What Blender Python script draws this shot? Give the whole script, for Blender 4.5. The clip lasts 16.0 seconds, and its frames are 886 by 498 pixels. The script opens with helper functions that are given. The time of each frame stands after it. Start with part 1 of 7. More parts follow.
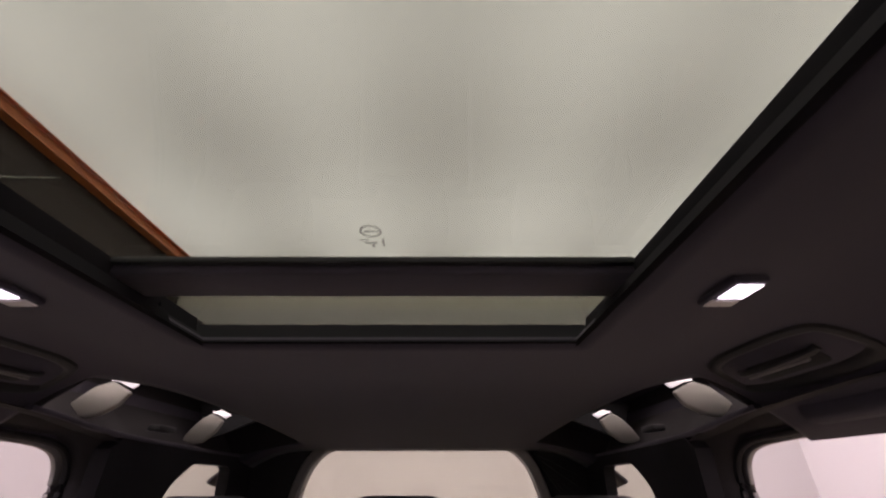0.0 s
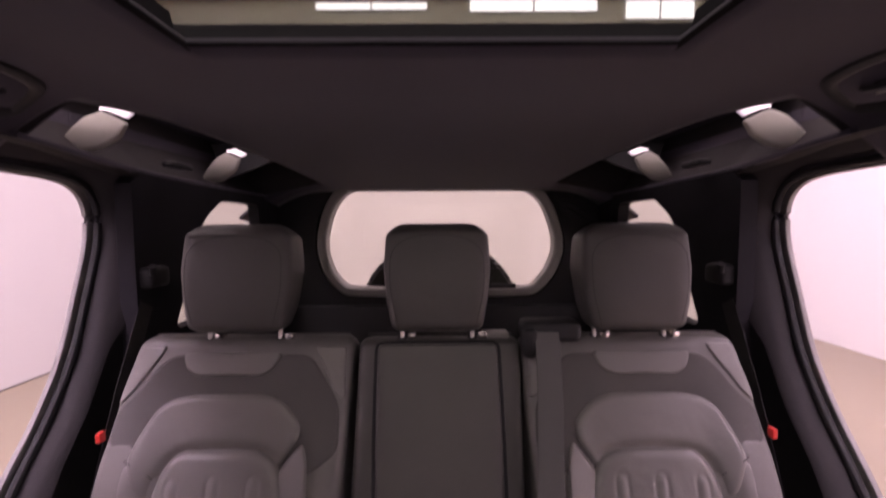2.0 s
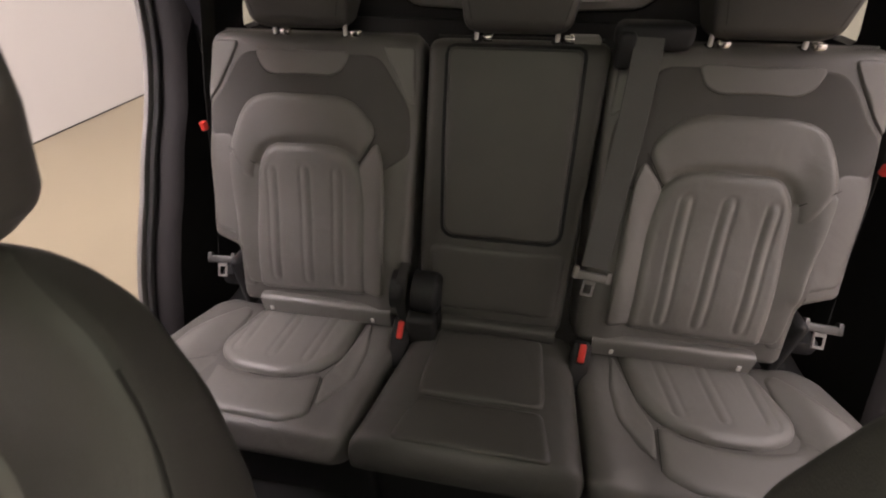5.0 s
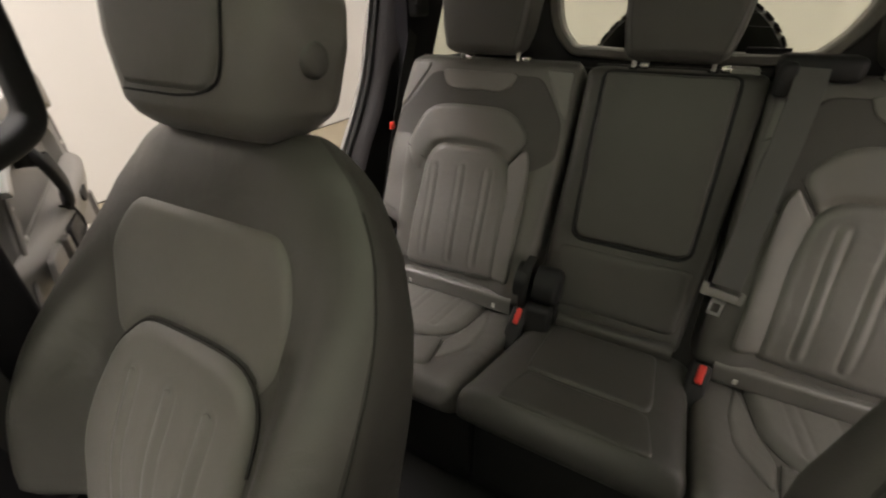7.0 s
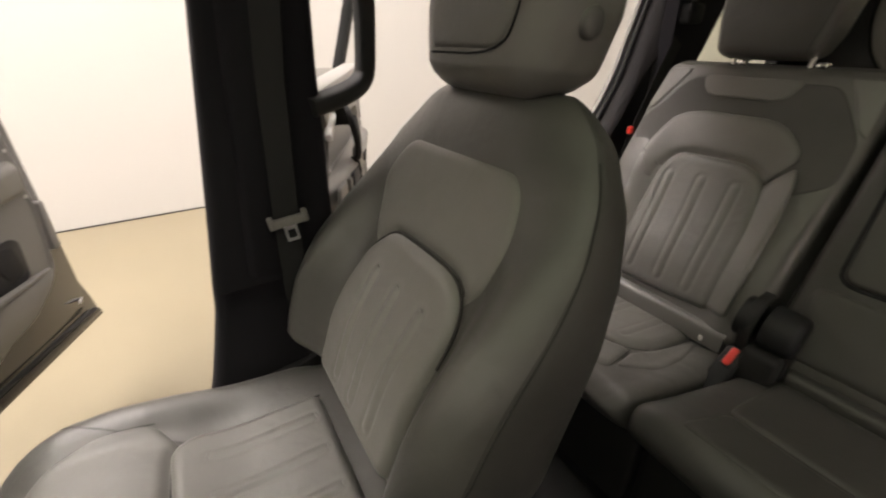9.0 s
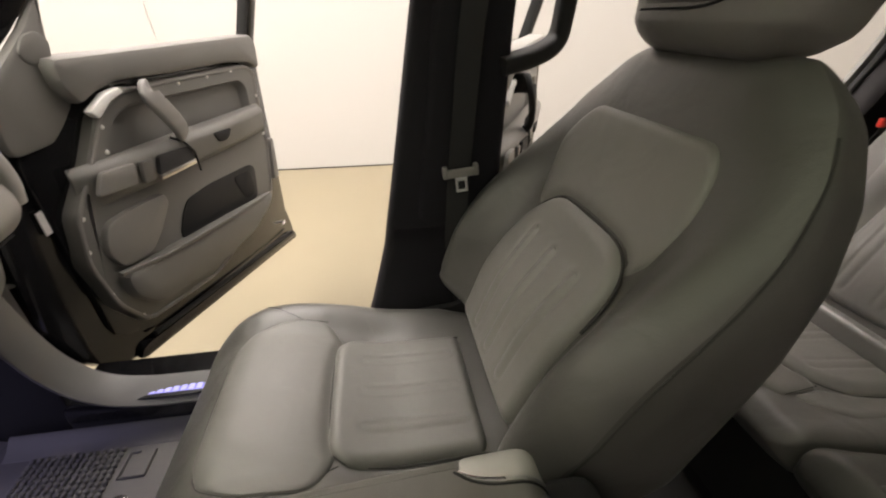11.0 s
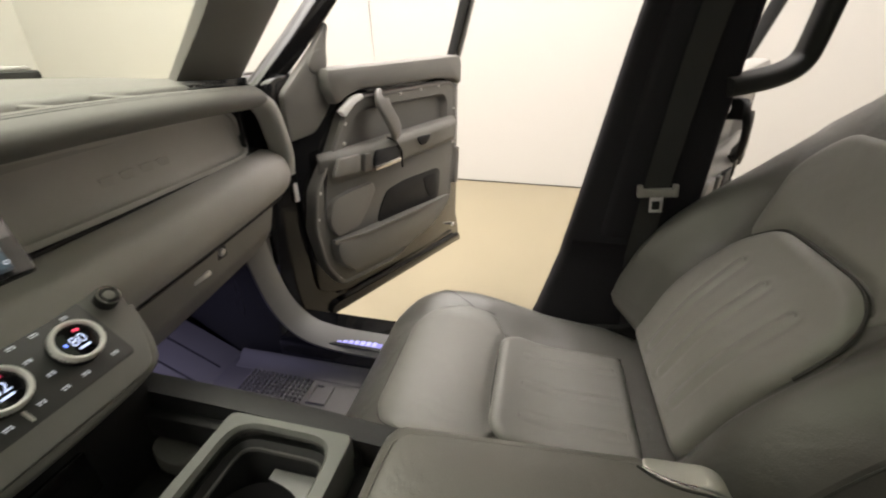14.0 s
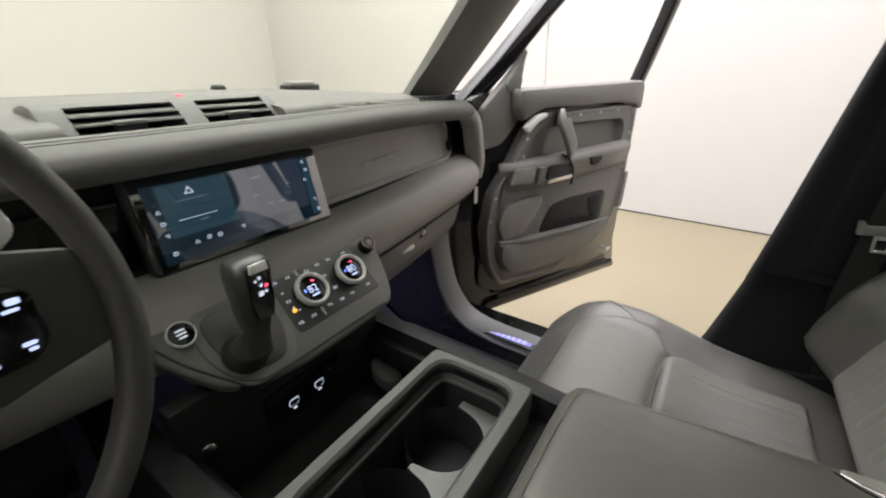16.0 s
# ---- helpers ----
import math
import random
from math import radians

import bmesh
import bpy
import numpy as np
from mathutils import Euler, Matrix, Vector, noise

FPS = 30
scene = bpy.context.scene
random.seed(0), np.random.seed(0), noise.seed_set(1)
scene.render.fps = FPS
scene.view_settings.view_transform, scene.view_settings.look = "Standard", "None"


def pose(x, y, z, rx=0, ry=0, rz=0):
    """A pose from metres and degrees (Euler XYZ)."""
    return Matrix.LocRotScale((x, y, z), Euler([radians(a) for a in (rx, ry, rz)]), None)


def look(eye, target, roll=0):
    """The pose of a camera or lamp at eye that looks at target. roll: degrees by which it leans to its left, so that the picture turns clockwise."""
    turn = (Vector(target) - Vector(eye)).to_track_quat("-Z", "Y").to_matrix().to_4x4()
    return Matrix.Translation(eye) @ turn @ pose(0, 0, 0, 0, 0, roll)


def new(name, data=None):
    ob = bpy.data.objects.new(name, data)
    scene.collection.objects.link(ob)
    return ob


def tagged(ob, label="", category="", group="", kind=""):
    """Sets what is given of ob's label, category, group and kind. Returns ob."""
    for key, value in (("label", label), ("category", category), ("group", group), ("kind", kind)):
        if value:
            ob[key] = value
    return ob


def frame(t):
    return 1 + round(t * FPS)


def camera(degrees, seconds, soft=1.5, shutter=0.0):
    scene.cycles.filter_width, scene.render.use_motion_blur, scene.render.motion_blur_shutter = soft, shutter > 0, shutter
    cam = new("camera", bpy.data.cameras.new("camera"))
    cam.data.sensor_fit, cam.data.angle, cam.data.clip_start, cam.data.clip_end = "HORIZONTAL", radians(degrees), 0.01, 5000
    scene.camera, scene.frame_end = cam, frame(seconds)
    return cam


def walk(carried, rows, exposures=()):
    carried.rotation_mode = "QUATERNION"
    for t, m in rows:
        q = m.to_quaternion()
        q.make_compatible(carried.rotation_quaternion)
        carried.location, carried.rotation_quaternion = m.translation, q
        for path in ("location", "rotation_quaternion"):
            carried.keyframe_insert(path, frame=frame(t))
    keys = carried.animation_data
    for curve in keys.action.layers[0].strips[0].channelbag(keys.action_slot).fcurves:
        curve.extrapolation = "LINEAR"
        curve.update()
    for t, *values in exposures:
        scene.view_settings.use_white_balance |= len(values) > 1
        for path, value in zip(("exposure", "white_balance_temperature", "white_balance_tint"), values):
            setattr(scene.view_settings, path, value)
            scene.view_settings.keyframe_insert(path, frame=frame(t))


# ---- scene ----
# ceiling glow, then gains of the added unseen patches that light the cabin
CEIL, SIDEBOOST, FRONTBOOST, EASTBOOST = 2.45, 5.6, 2.7, 1.4
EXPO = [
    (0.0, -0.16, 6250, 42), (0.7, -0.10, 6250, 44), (1.5, 0.22, 6250, 49), (2.4, 0.19, 6350, 66), (3.0, 0.15, 6400, 62), (3.7, 0.03, 6500, 47), (4.2, 0.02, 6500, 38),
    (6.3, -0.12, 6680, 17), (7.5, -0.02, 6660, 15), (9.0, 0.04, 6700, 17), (10.0, 0.03, 6720, 17), (12.5, 0.05, 6600, 13), (14.0, 0.05, 6580, 13), (16.0, -0.04, 6050, 15),
]
cam = camera(94.23, 16.0, soft=2.0, shutter=0.5)
PATH = [
    (0.0, 0.0909, -0.0058, 1.6705, 119.29, 0.07, -0.20),
    (0.5, 0.0582, 0.0430, 1.6735, 114.01, 0.23, -1.88),
    (1.0, 0.0347, 0.0738, 1.6720, 106.35, 0.22, -2.05),
    (1.5, 0.0218, 0.1040, 1.6593, 96.72, 0.16, -1.19),
    (2.0, 0.0098, 0.1384, 1.6440, 86.25, 0.28, -0.21),
    (2.5, 0.0114, 0.1567, 1.6396, 75.85, 0.33, 1.47),
    (3.0, 0.0131, 0.1784, 1.6151, 66.69, 0.47, 2.89),
    (3.5, 0.0120, 0.1930, 1.6026, 58.20, 0.54, 4.36),
    (4.0, 0.0103, 0.2123, 1.5918, 51.12, 0.61, 5.64),
    (6.5, 0.0229, -0.0087, 1.5485, 55.22, 0.96, 22.62),
    (7.0, 0.0247, -0.0298, 1.5282, 58.90, 0.66, 28.53),
    (7.5, 0.0198, -0.0518, 1.5047, 60.92, 0.52, 35.10),
    (8.0, 0.0248, -0.0776, 1.4852, 61.98, 0.40, 42.41),
    (8.5, 0.0409, -0.0970, 1.4735, 62.42, 0.29, 50.29),
    (9.0, 0.0555, -0.1126, 1.4633, 62.66, 0.22, 58.52),
    (9.5, 0.0678, -0.1107, 1.4553, 62.70, 0.14, 66.03),
    (10.0, 0.0777, -0.1219, 1.4511, 62.53, -0.06, 72.34),
    (12.5, 0.0833, -0.2027, 1.4150, 58.52, 0.18, 88.97),
    (13.0, 0.0932, -0.2201, 1.4225, 59.94, 0.05, 92.47),
    (13.5, 0.1194, -0.2283, 1.4191, 61.56, 0.13, 97.27),
    (14.0, 0.1432, -0.2269, 1.4257, 63.01, -0.03, 102.92),
    (14.5, 0.1887, -0.2450, 1.4234, 63.96, -0.18, 108.85),
    (15.0, 0.2276, -0.2558, 1.4234, 64.64, -0.25, 114.51),
    (15.5, 0.2619, -0.2662, 1.4169, 65.36, -0.31, 119.47),
    (16.0, 0.2863, -0.2678, 1.4195, 65.94, -0.37, 123.42),
]
walk(cam, [(t, pose(x, y, z, rx, ry, rz)) for t, x, y, z, rx, ry, rz in PATH],
     exposures=EXPO)

# ---------------------------------------------------------------- light of the studio
world = bpy.data.worlds.new("studio_world")
world.use_nodes = True
world.node_tree.nodes["Background"].inputs["Color"].default_value = (1.0, 0.96, 0.9, 1)
world.node_tree.nodes["Background"].inputs["Strength"].default_value = 0.02
scene.world = world

# ---------------------------------------------------------------- helpers
def node_mat(name, base, rough=0.5, metal=0.0, vary=0.12, grain=600.0, bump=0.0, stains=6.0, coat=0.0, spec=0.5, emit=None, power=0.0, stretch=(1, 1, 1), sheen=0.0, crease=0.0):
    """A surface with broad stains, fine grain and relief."""
    m = bpy.data.materials.new(name)
    m.use_nodes = True
    nt = m.node_tree
    b = nt.nodes["Principled BSDF"]
    L = nt.links.new
    tc = nt.nodes.new("ShaderNodeTexCoord")
    mp = nt.nodes.new("ShaderNodeMapping")
    mp.inputs["Scale"].default_value = stretch
    L(tc.outputs["Object"], mp.inputs["Vector"])
    n1 = nt.nodes.new("ShaderNodeTexNoise")
    n1.inputs["Scale"].default_value, n1.inputs["Detail"].default_value = stains, 4
    n2 = nt.nodes.new("ShaderNodeTexNoise")
    n2.inputs["Scale"].default_value, n2.inputs["Detail"].default_value = grain, 2
    L(mp.outputs["Vector"], n1.inputs["Vector"])
    L(mp.outputs["Vector"], n2.inputs["Vector"])
    mix = nt.nodes.new("ShaderNodeMix")
    mix.data_type = "RGBA"
    mix.inputs[0].default_value = 0.5
    mth = nt.nodes.new("ShaderNodeMath")
    mth.operation = "MULTIPLY_ADD"
    L(n1.outputs["Fac"], mth.inputs[0])
    mth.inputs[1].default_value = 0.7
    ad = nt.nodes.new("ShaderNodeMath")
    ad.operation = "MULTIPLY"
    L(n2.outputs["Fac"], ad.inputs[0])
    ad.inputs[1].default_value = 0.3
    L(ad.outputs[0], mth.inputs[2])
    mix.inputs[6].default_value = (*[c * (1 - vary * 1.6) for c in base], 1)
    mix.inputs[7].default_value = (*[min(1, c * (1 + vary * 1.6)) for c in base], 1)
    L(mth.outputs[0], mix.inputs[0])
    L(mix.outputs[2], b.inputs["Base Color"])
    rr = nt.nodes.new("ShaderNodeMapRange")
    rr.inputs["To Min"].default_value = max(0.02, rough - 0.1)
    rr.inputs["To Max"].default_value = min(1.0, rough + 0.1)
    L(n1.outputs["Fac"], rr.inputs["Value"])
    L(rr.outputs["Result"], b.inputs["Roughness"])
    b.inputs["Metallic"].default_value = metal
    b.inputs["Specular IOR Level"].default_value = spec
    b.inputs["Coat Weight"].default_value = coat
    b.inputs["Sheen Weight"].default_value = sheen
    if bump:
        bp = nt.nodes.new("ShaderNodeBump")
        bp.inputs["Strength"].default_value = 0.5
        bp.inputs["Distance"].default_value = bump
        L(n2.outputs["Fac"], bp.inputs["Height"])
        L(bp.outputs["Normal"], b.inputs["Normal"])
        if crease:
            # soft dents and pulled creases of a covered cushion
            n3 = nt.nodes.new("ShaderNodeTexNoise")
            n3.inputs["Scale"].default_value, n3.inputs["Detail"].default_value, n3.inputs["Distortion"].default_value = 13.0, 3, 0.6
            L(tc.outputs["Object"], n3.inputs["Vector"])
            b2 = nt.nodes.new("ShaderNodeBump")
            b2.inputs["Strength"].default_value = 0.6
            b2.inputs["Distance"].default_value = crease
            L(n3.outputs["Fac"], b2.inputs["Height"])
            L(b2.outputs["Normal"], bp.inputs["Normal"])
    if emit:
        b.inputs["Emission Color"].default_value = (*emit, 1)
        b.inputs["Emission Strength"].default_value = power
    return m


def glass_mat(name, tint, rough=0.0, gloss=0.06):
    """Thin car glass: a tinted see-through sheet with a faint mirror."""
    m = bpy.data.materials.new(name)
    m.use_nodes = True
    nt = m.node_tree
    nt.nodes.clear()
    out = nt.nodes.new("ShaderNodeOutputMaterial")
    tr = nt.nodes.new("ShaderNodeBsdfTransparent")
    tr.inputs["Color"].default_value = (*tint, 1)
    gl = nt.nodes.new("ShaderNodeBsdfGlossy")
    gl.inputs["Roughness"].default_value = rough
    lw = nt.nodes.new("ShaderNodeLayerWeight")
    lw.inputs["Blend"].default_value = 0.5
    pw = nt.nodes.new("ShaderNodeMath")
    pw.operation = "POWER"
    nt.links.new(lw.outputs["Facing"], pw.inputs[0])
    pw.inputs[1].default_value = 4.0
    fr = nt.nodes.new("ShaderNodeMath")
    fr.operation = "MULTIPLY_ADD"
    nt.links.new(pw.outputs[0], fr.inputs[0])
    fr.inputs[1].default_value, fr.inputs[2].default_value = 0.35, gloss * 0.5
    mx = nt.nodes.new("ShaderNodeMixShader")
    nt.links.new(fr.outputs[0], mx.inputs[0])
    nt.links.new(tr.outputs[0], mx.inputs[1])
    nt.links.new(gl.outputs[0], mx.inputs[2])
    nt.links.new(mx.outputs[0], out.inputs["Surface"])
    return m


LEATHER = node_mat("leather_ebony", (0.116, 0.110, 0.102), 0.37, vary=0.14, grain=700, bump=0.0007, stains=9, spec=0.65, crease=0.0055)
PANEL = node_mat("leather_panel", (0.146, 0.139, 0.129), 0.38, vary=0.13, grain=900, bump=0.0005, stains=7, spec=0.75, crease=0.0045)
# darker than LEATHER, partly to paint in the shade of the bench's middle
CENTRELEATHER = node_mat("plain_centre_leather", (0.068, 0.065, 0.060), 0.42, vary=0.12, grain=700, bump=0.0007, stains=9, spec=0.5, crease=0.004)
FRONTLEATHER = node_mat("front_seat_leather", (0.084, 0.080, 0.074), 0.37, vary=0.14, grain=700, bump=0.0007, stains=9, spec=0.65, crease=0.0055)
# paler copy of FRONTLEATHER; light the headrests lack is put into the colour
HEADLEATHER = node_mat("lit_headrest_leather", (0.140, 0.133, 0.123), 0.37, vary=0.14, grain=700, bump=0.0007, stains=9, spec=0.65, crease=0.004)
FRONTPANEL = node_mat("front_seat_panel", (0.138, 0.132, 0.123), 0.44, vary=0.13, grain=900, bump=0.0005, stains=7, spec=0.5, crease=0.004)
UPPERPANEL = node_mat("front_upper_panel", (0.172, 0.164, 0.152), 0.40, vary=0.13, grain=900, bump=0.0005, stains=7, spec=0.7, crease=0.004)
YOKE = node_mat("textile_yoke", (0.086, 0.082, 0.078), 0.65, vary=0.15, grain=1400, bump=0.0006, stains=10, spec=0.25, sheen=0.1)
SEATSIDE = node_mat("dark_seat_side", (0.068, 0.065, 0.061), 0.5, vary=0.12, grain=700, bump=0.0006, stains=9, spec=0.4, crease=0.003)
# dark seam leather; the shade of the sunken grooves is in its colour
SEAMLEATHER = node_mat("shaded_seam_leather", (0.035, 0.033, 0.031), 0.55, vary=0.1, spec=0.3)
PIPING = node_mat("seam_piping", (0.012, 0.012, 0.012), 0.6, vary=0.1, spec=0.3)
HEADCLOTH = node_mat("headliner_cloth", (0.060, 0.053, 0.069), 0.9, vary=0.12, grain=900, bump=0.0006, stains=3, spec=0.15, sheen=0.15)
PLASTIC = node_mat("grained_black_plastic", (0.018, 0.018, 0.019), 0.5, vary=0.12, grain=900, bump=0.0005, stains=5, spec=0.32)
SOFTDASH = node_mat("soft_touch_dash", (0.38, 0.367, 0.343), 0.52, vary=0.12, grain=900, bump=0.0006, stains=5, spec=0.45)
# lit copy of SOFTDASH: light falling on the shelf insert is painted in
LITSHELF = node_mat("lit_shelf_insert", (0.46, 0.444, 0.415), 0.5, vary=0.12, grain=900, bump=0.0006, stains=5, spec=0.45)
LIDGREY = node_mat("glovebox_grey", (0.17, 0.164, 0.155), 0.5, vary=0.12, grain=900, bump=0.0006, stains=5, spec=0.45)
DOORCARD = node_mat("door_card_grey", (0.175, 0.169, 0.158), 0.48, vary=0.12, grain=900, bump=0.0006, stains=5, spec=0.45)
# lit copy of DOORCARD: the rear door's stronger light is in the colour
LITCARD = node_mat("lit_door_card_grey", (0.30, 0.29, 0.27), 0.48, vary=0.12, grain=900, bump=0.0006, stains=5, spec=0.45)
DECK = node_mat("matt_dash_deck", (0.125, 0.122, 0.113), 0.5, vary=0.14, grain=700, bump=0.0009, stains=6, spec=0.4)
GREYTRIM = node_mat("grey_satin_trim", (0.21, 0.20, 0.19), 0.42, vary=0.08, grain=500, bump=0.0002, stains=5, spec=0.5)
RAILGREY = node_mat("powder_grey_rail", (0.095, 0.097, 0.090), 0.45, vary=0.08, grain=900, bump=0.0003, spec=0.45)
GLOSSBLACK = node_mat("gloss_black", (0.008, 0.008, 0.009), 0.08, vary=0.05, spec=0.6)
PAINT = node_mat("black_body_paint", (0.010, 0.010, 0.011), 0.12, vary=0.08, coat=0.3, spec=0.35)
RUBBER = node_mat("black_rubber", (0.012, 0.012, 0.012), 0.7, vary=0.15, grain=300, bump=0.0004)
MATRUB = node_mat("rubber_mat", (0.11, 0.105, 0.10), 0.6, vary=0.15, grain=300, bump=0.0004, stains=8)
CHROME = node_mat("satin_chrome", (0.75, 0.73, 0.70), 0.22, metal=1.0, vary=0.04)
STEEL = node_mat("bright_steel", (0.7, 0.7, 0.7), 0.3, metal=1.0, vary=0.05)
LATCHGREY = node_mat("brushed_grey_metal", (0.62, 0.61, 0.58), 0.34, metal=0.45, vary=0.08, grain=500, bump=0.0002)
SATIN = node_mat("satin_silver", (0.92, 0.91, 0.89), 0.35, metal=0.0, vary=0.06)
MATTBLACK = node_mat("matt_black_frame", (0.013, 0.012, 0.014), 0.9, vary=0.15, spec=0.1)
CONSOLEGREY = node_mat("console_grey", (0.15, 0.147, 0.140), 0.45, vary=0.12, grain=900, bump=0.0005, stains=6, spec=0.6)
LEVERBLACK = node_mat("lever_black", (0.05, 0.049, 0.047), 0.35, vary=0.12, grain=900, bump=0.0004, spec=0.6)
# near-black of recesses and hidden parts; deep shade is put into the colour
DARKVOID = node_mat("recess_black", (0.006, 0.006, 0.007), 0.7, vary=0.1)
WEB = node_mat("belt_webbing", (0.09, 0.088, 0.086), 0.7, vary=0.1, grain=500, bump=0.0006, stretch=(1, 1, 0.25))
RED = node_mat("red_plastic", (0.75, 0.05, 0.035), 0.4, vary=0.05)
WHITEP = node_mat("white_plastic", (0.75, 0.73, 0.70), 0.4, vary=0.04)
TRIMBLACK = node_mat("matt_black_side_trim", (0.017, 0.016, 0.019), 0.75, vary=0.15, grain=900, bump=0.0005, stains=5, spec=0.12)
PILLARTRIM = node_mat("charcoal_pillar_trim", (0.032, 0.029, 0.030), 0.7, vary=0.12, grain=900, bump=0.0005, stains=4, spec=0.2)
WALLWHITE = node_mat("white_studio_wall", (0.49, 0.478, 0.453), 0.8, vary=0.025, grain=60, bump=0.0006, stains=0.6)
# lit copy of WALLWHITE: the east wall's extra brightness is in its colour
WALLLIT = node_mat("lit_white_studio_wall", (0.72, 0.705, 0.68), 0.8, vary=0.025, grain=60, bump=0.0006, stains=0.6)
WALLDARK = node_mat("brown_upper_wall", (0.055, 0.042, 0.036), 0.8, vary=0.15, grain=30, stains=1.0)
WALLGREEN = node_mat("grey_upper_wall", (0.56, 0.54, 0.46), 0.8, vary=0.08, grain=30, stains=1.0)
ORANGE = node_mat("orange_painted_steel", (0.62, 0.20, 0.07), 0.5, vary=0.1, grain=40)
CONCRETE = node_mat("sealed_tan_concrete", (0.240, 0.204, 0.137), 0.36, vary=0.12, grain=120, bump=0.0005, stains=1.6, spec=0.5)
GLASSROOF = glass_mat("tinted_roof_glass", (0.385, 0.415, 0.360), gloss=0.03)
GLASSREAR = glass_mat("rear_glass", (0.86, 0.87, 0.80))
GLASSFRONT = glass_mat("windscreen_glass", (0.86, 0.90, 0.80))


def thing(name, at, label="", category="", group="", kind=""):
    e = new(name)
    e.location = at
    e.empty_display_size = 0.05
    return tagged(e, label, category, group, kind)


def put(name, verts, faces, mat, parent=None, label="", smooth=38.0):
    """One mesh object from world-space points, under its thing."""
    base = Vector((0, 0, 0))
    p = parent
    while p is not None:
        base += p.location
        p = p.parent
    me = bpy.data.meshes.new(name)
    me.from_pydata([tuple(Vector(v) - base) for v in verts], [], faces)
    bm = bmesh.new()
    bm.from_mesh(me)
    bmesh.ops.recalc_face_normals(bm, faces=bm.faces)
    bm.to_mesh(me)
    bm.free()
    me.materials.append(mat)
    if smooth:
        me.shade_smooth()
        me.set_sharp_from_angle(angle=radians(smooth))
    ob = new(name, me)
    if parent is not None:
        ob.parent = parent
    if label:
        ob["label"] = label
    return ob


def join(*pieces):
    """Join (verts, faces) pieces into one."""
    V, F = [], []
    for v, f in pieces:
        k = len(V)
        V += [tuple(p) for p in v]
        F += [tuple(i + k for i in q) for q in f]
    return V, F


def loft(rings, cap=True, closed=True):
    n = len(rings[0])
    V = [tuple(p) for r in rings for p in r]
    F = []
    m = n if closed else n - 1
    for i in range(len(rings) - 1):
        for j in range(m):
            k = (j + 1) % n
            F.append((i * n + j, i * n + k, (i + 1) * n + k, (i + 1) * n + j))
    if cap:
        for s, flip in ((0, True), (len(rings) - 1, False)):
            c = tuple(np.mean(np.array(rings[s]), axis=0))
            V.append(c)
            q = len(V) - 1
            for j in range(n):
                k = (j + 1) % n
                F.append((q, s * n + k, s * n + j) if flip else (q, s * n + j, s * n + k))
    return V, F


def rbox(x0, x1, y0, y1, z0, z1, r=0.006, seg=2, m=None):
    """A box with rounded edges, as points and faces."""
    bm = bmesh.new()
    bmesh.ops.create_cube(bm, size=1)
    for v in bm.verts:
        v.co = Vector(((x0 + x1) / 2 + v.co.x * (x1 - x0), (y0 + y1) / 2 + v.co.y * (y1 - y0), (z0 + z1) / 2 + v.co.z * (z1 - z0)))
    r = min(r, 0.49 * min(abs(x1 - x0), abs(y1 - y0), abs(z1 - z0)))
    if r > 0:
        bmesh.ops.bevel(bm, geom=bm.edges[:], offset=r, segments=seg, profile=0.5, affect="EDGES")
    bm.verts.index_update()
    V = [(m @ v.co if m else v.co.copy()) for v in bm.verts]
    F = [tuple(v.index for v in f.verts) for f in bm.faces]
    bm.free()
    return [tuple(v) for v in V], F


def chaikin(pts, n=3, closed=True, keep=0.25):
    P = [np.array(p, float) for p in pts]
    for _ in range(n):
        Q = []
        m = len(P)
        for i in range(m if closed else m - 1):
            a, b = P[i], P[(i + 1) % m]
            Q += [a * (1 - keep) + b * keep, a * keep + b * (1 - keep)]
        if not closed:
            Q = [P[0]] + Q + [P[-1]]
        P = Q
    return P


def resample(pts, n, closed=True):
    P = np.array(pts, float)
    if closed:
        P = np.vstack([P, P[:1]])
    d = np.r_[0, np.cumsum(np.linalg.norm(np.diff(P, axis=0), axis=1))]
    s = np.linspace(0, d[-1], n, endpoint=not closed)
    return np.stack([np.interp(s, d, P[:, k]) for k in range(P.shape[1])], 1)


def fillet(pts, r, seg=5):
    """Round the corners of a closed outline."""
    P = [np.array(p, float) for p in pts]
    out = []
    n = len(P)
    for i in range(n):
        a, b, c = P[i - 1], P[i], P[(i + 1) % n]
        u, v = a - b, c - b
        lu, lv = np.linalg.norm(u), np.linalg.norm(v)
        k = min(r, 0.45 * lu, 0.45 * lv)
        p, q = b + u / lu * k, b + v / lv * k
        for t in np.linspace(0, 1, seg):
            out.append((1 - t) ** 2 * p + 2 * t * (1 - t) * b + t ** 2 * q)
    return np.array(out)


def inset(P, d):
    """Move a closed outline inwards by d."""
    P = np.array(P, float)
    area = np.sum(P[:, 0] * np.roll(P[:, 1], -1) - P[:, 1] * np.roll(P[:, 0], -1))
    t = np.roll(P, -1, 0) - np.roll(P, 1, 0)
    t /= np.linalg.norm(t, axis=1)[:, None] + 1e-12
    nrm = np.stack([-t[:, 1], t[:, 0]], 1) * (1 if area > 0 else -1)
    return P + nrm * d


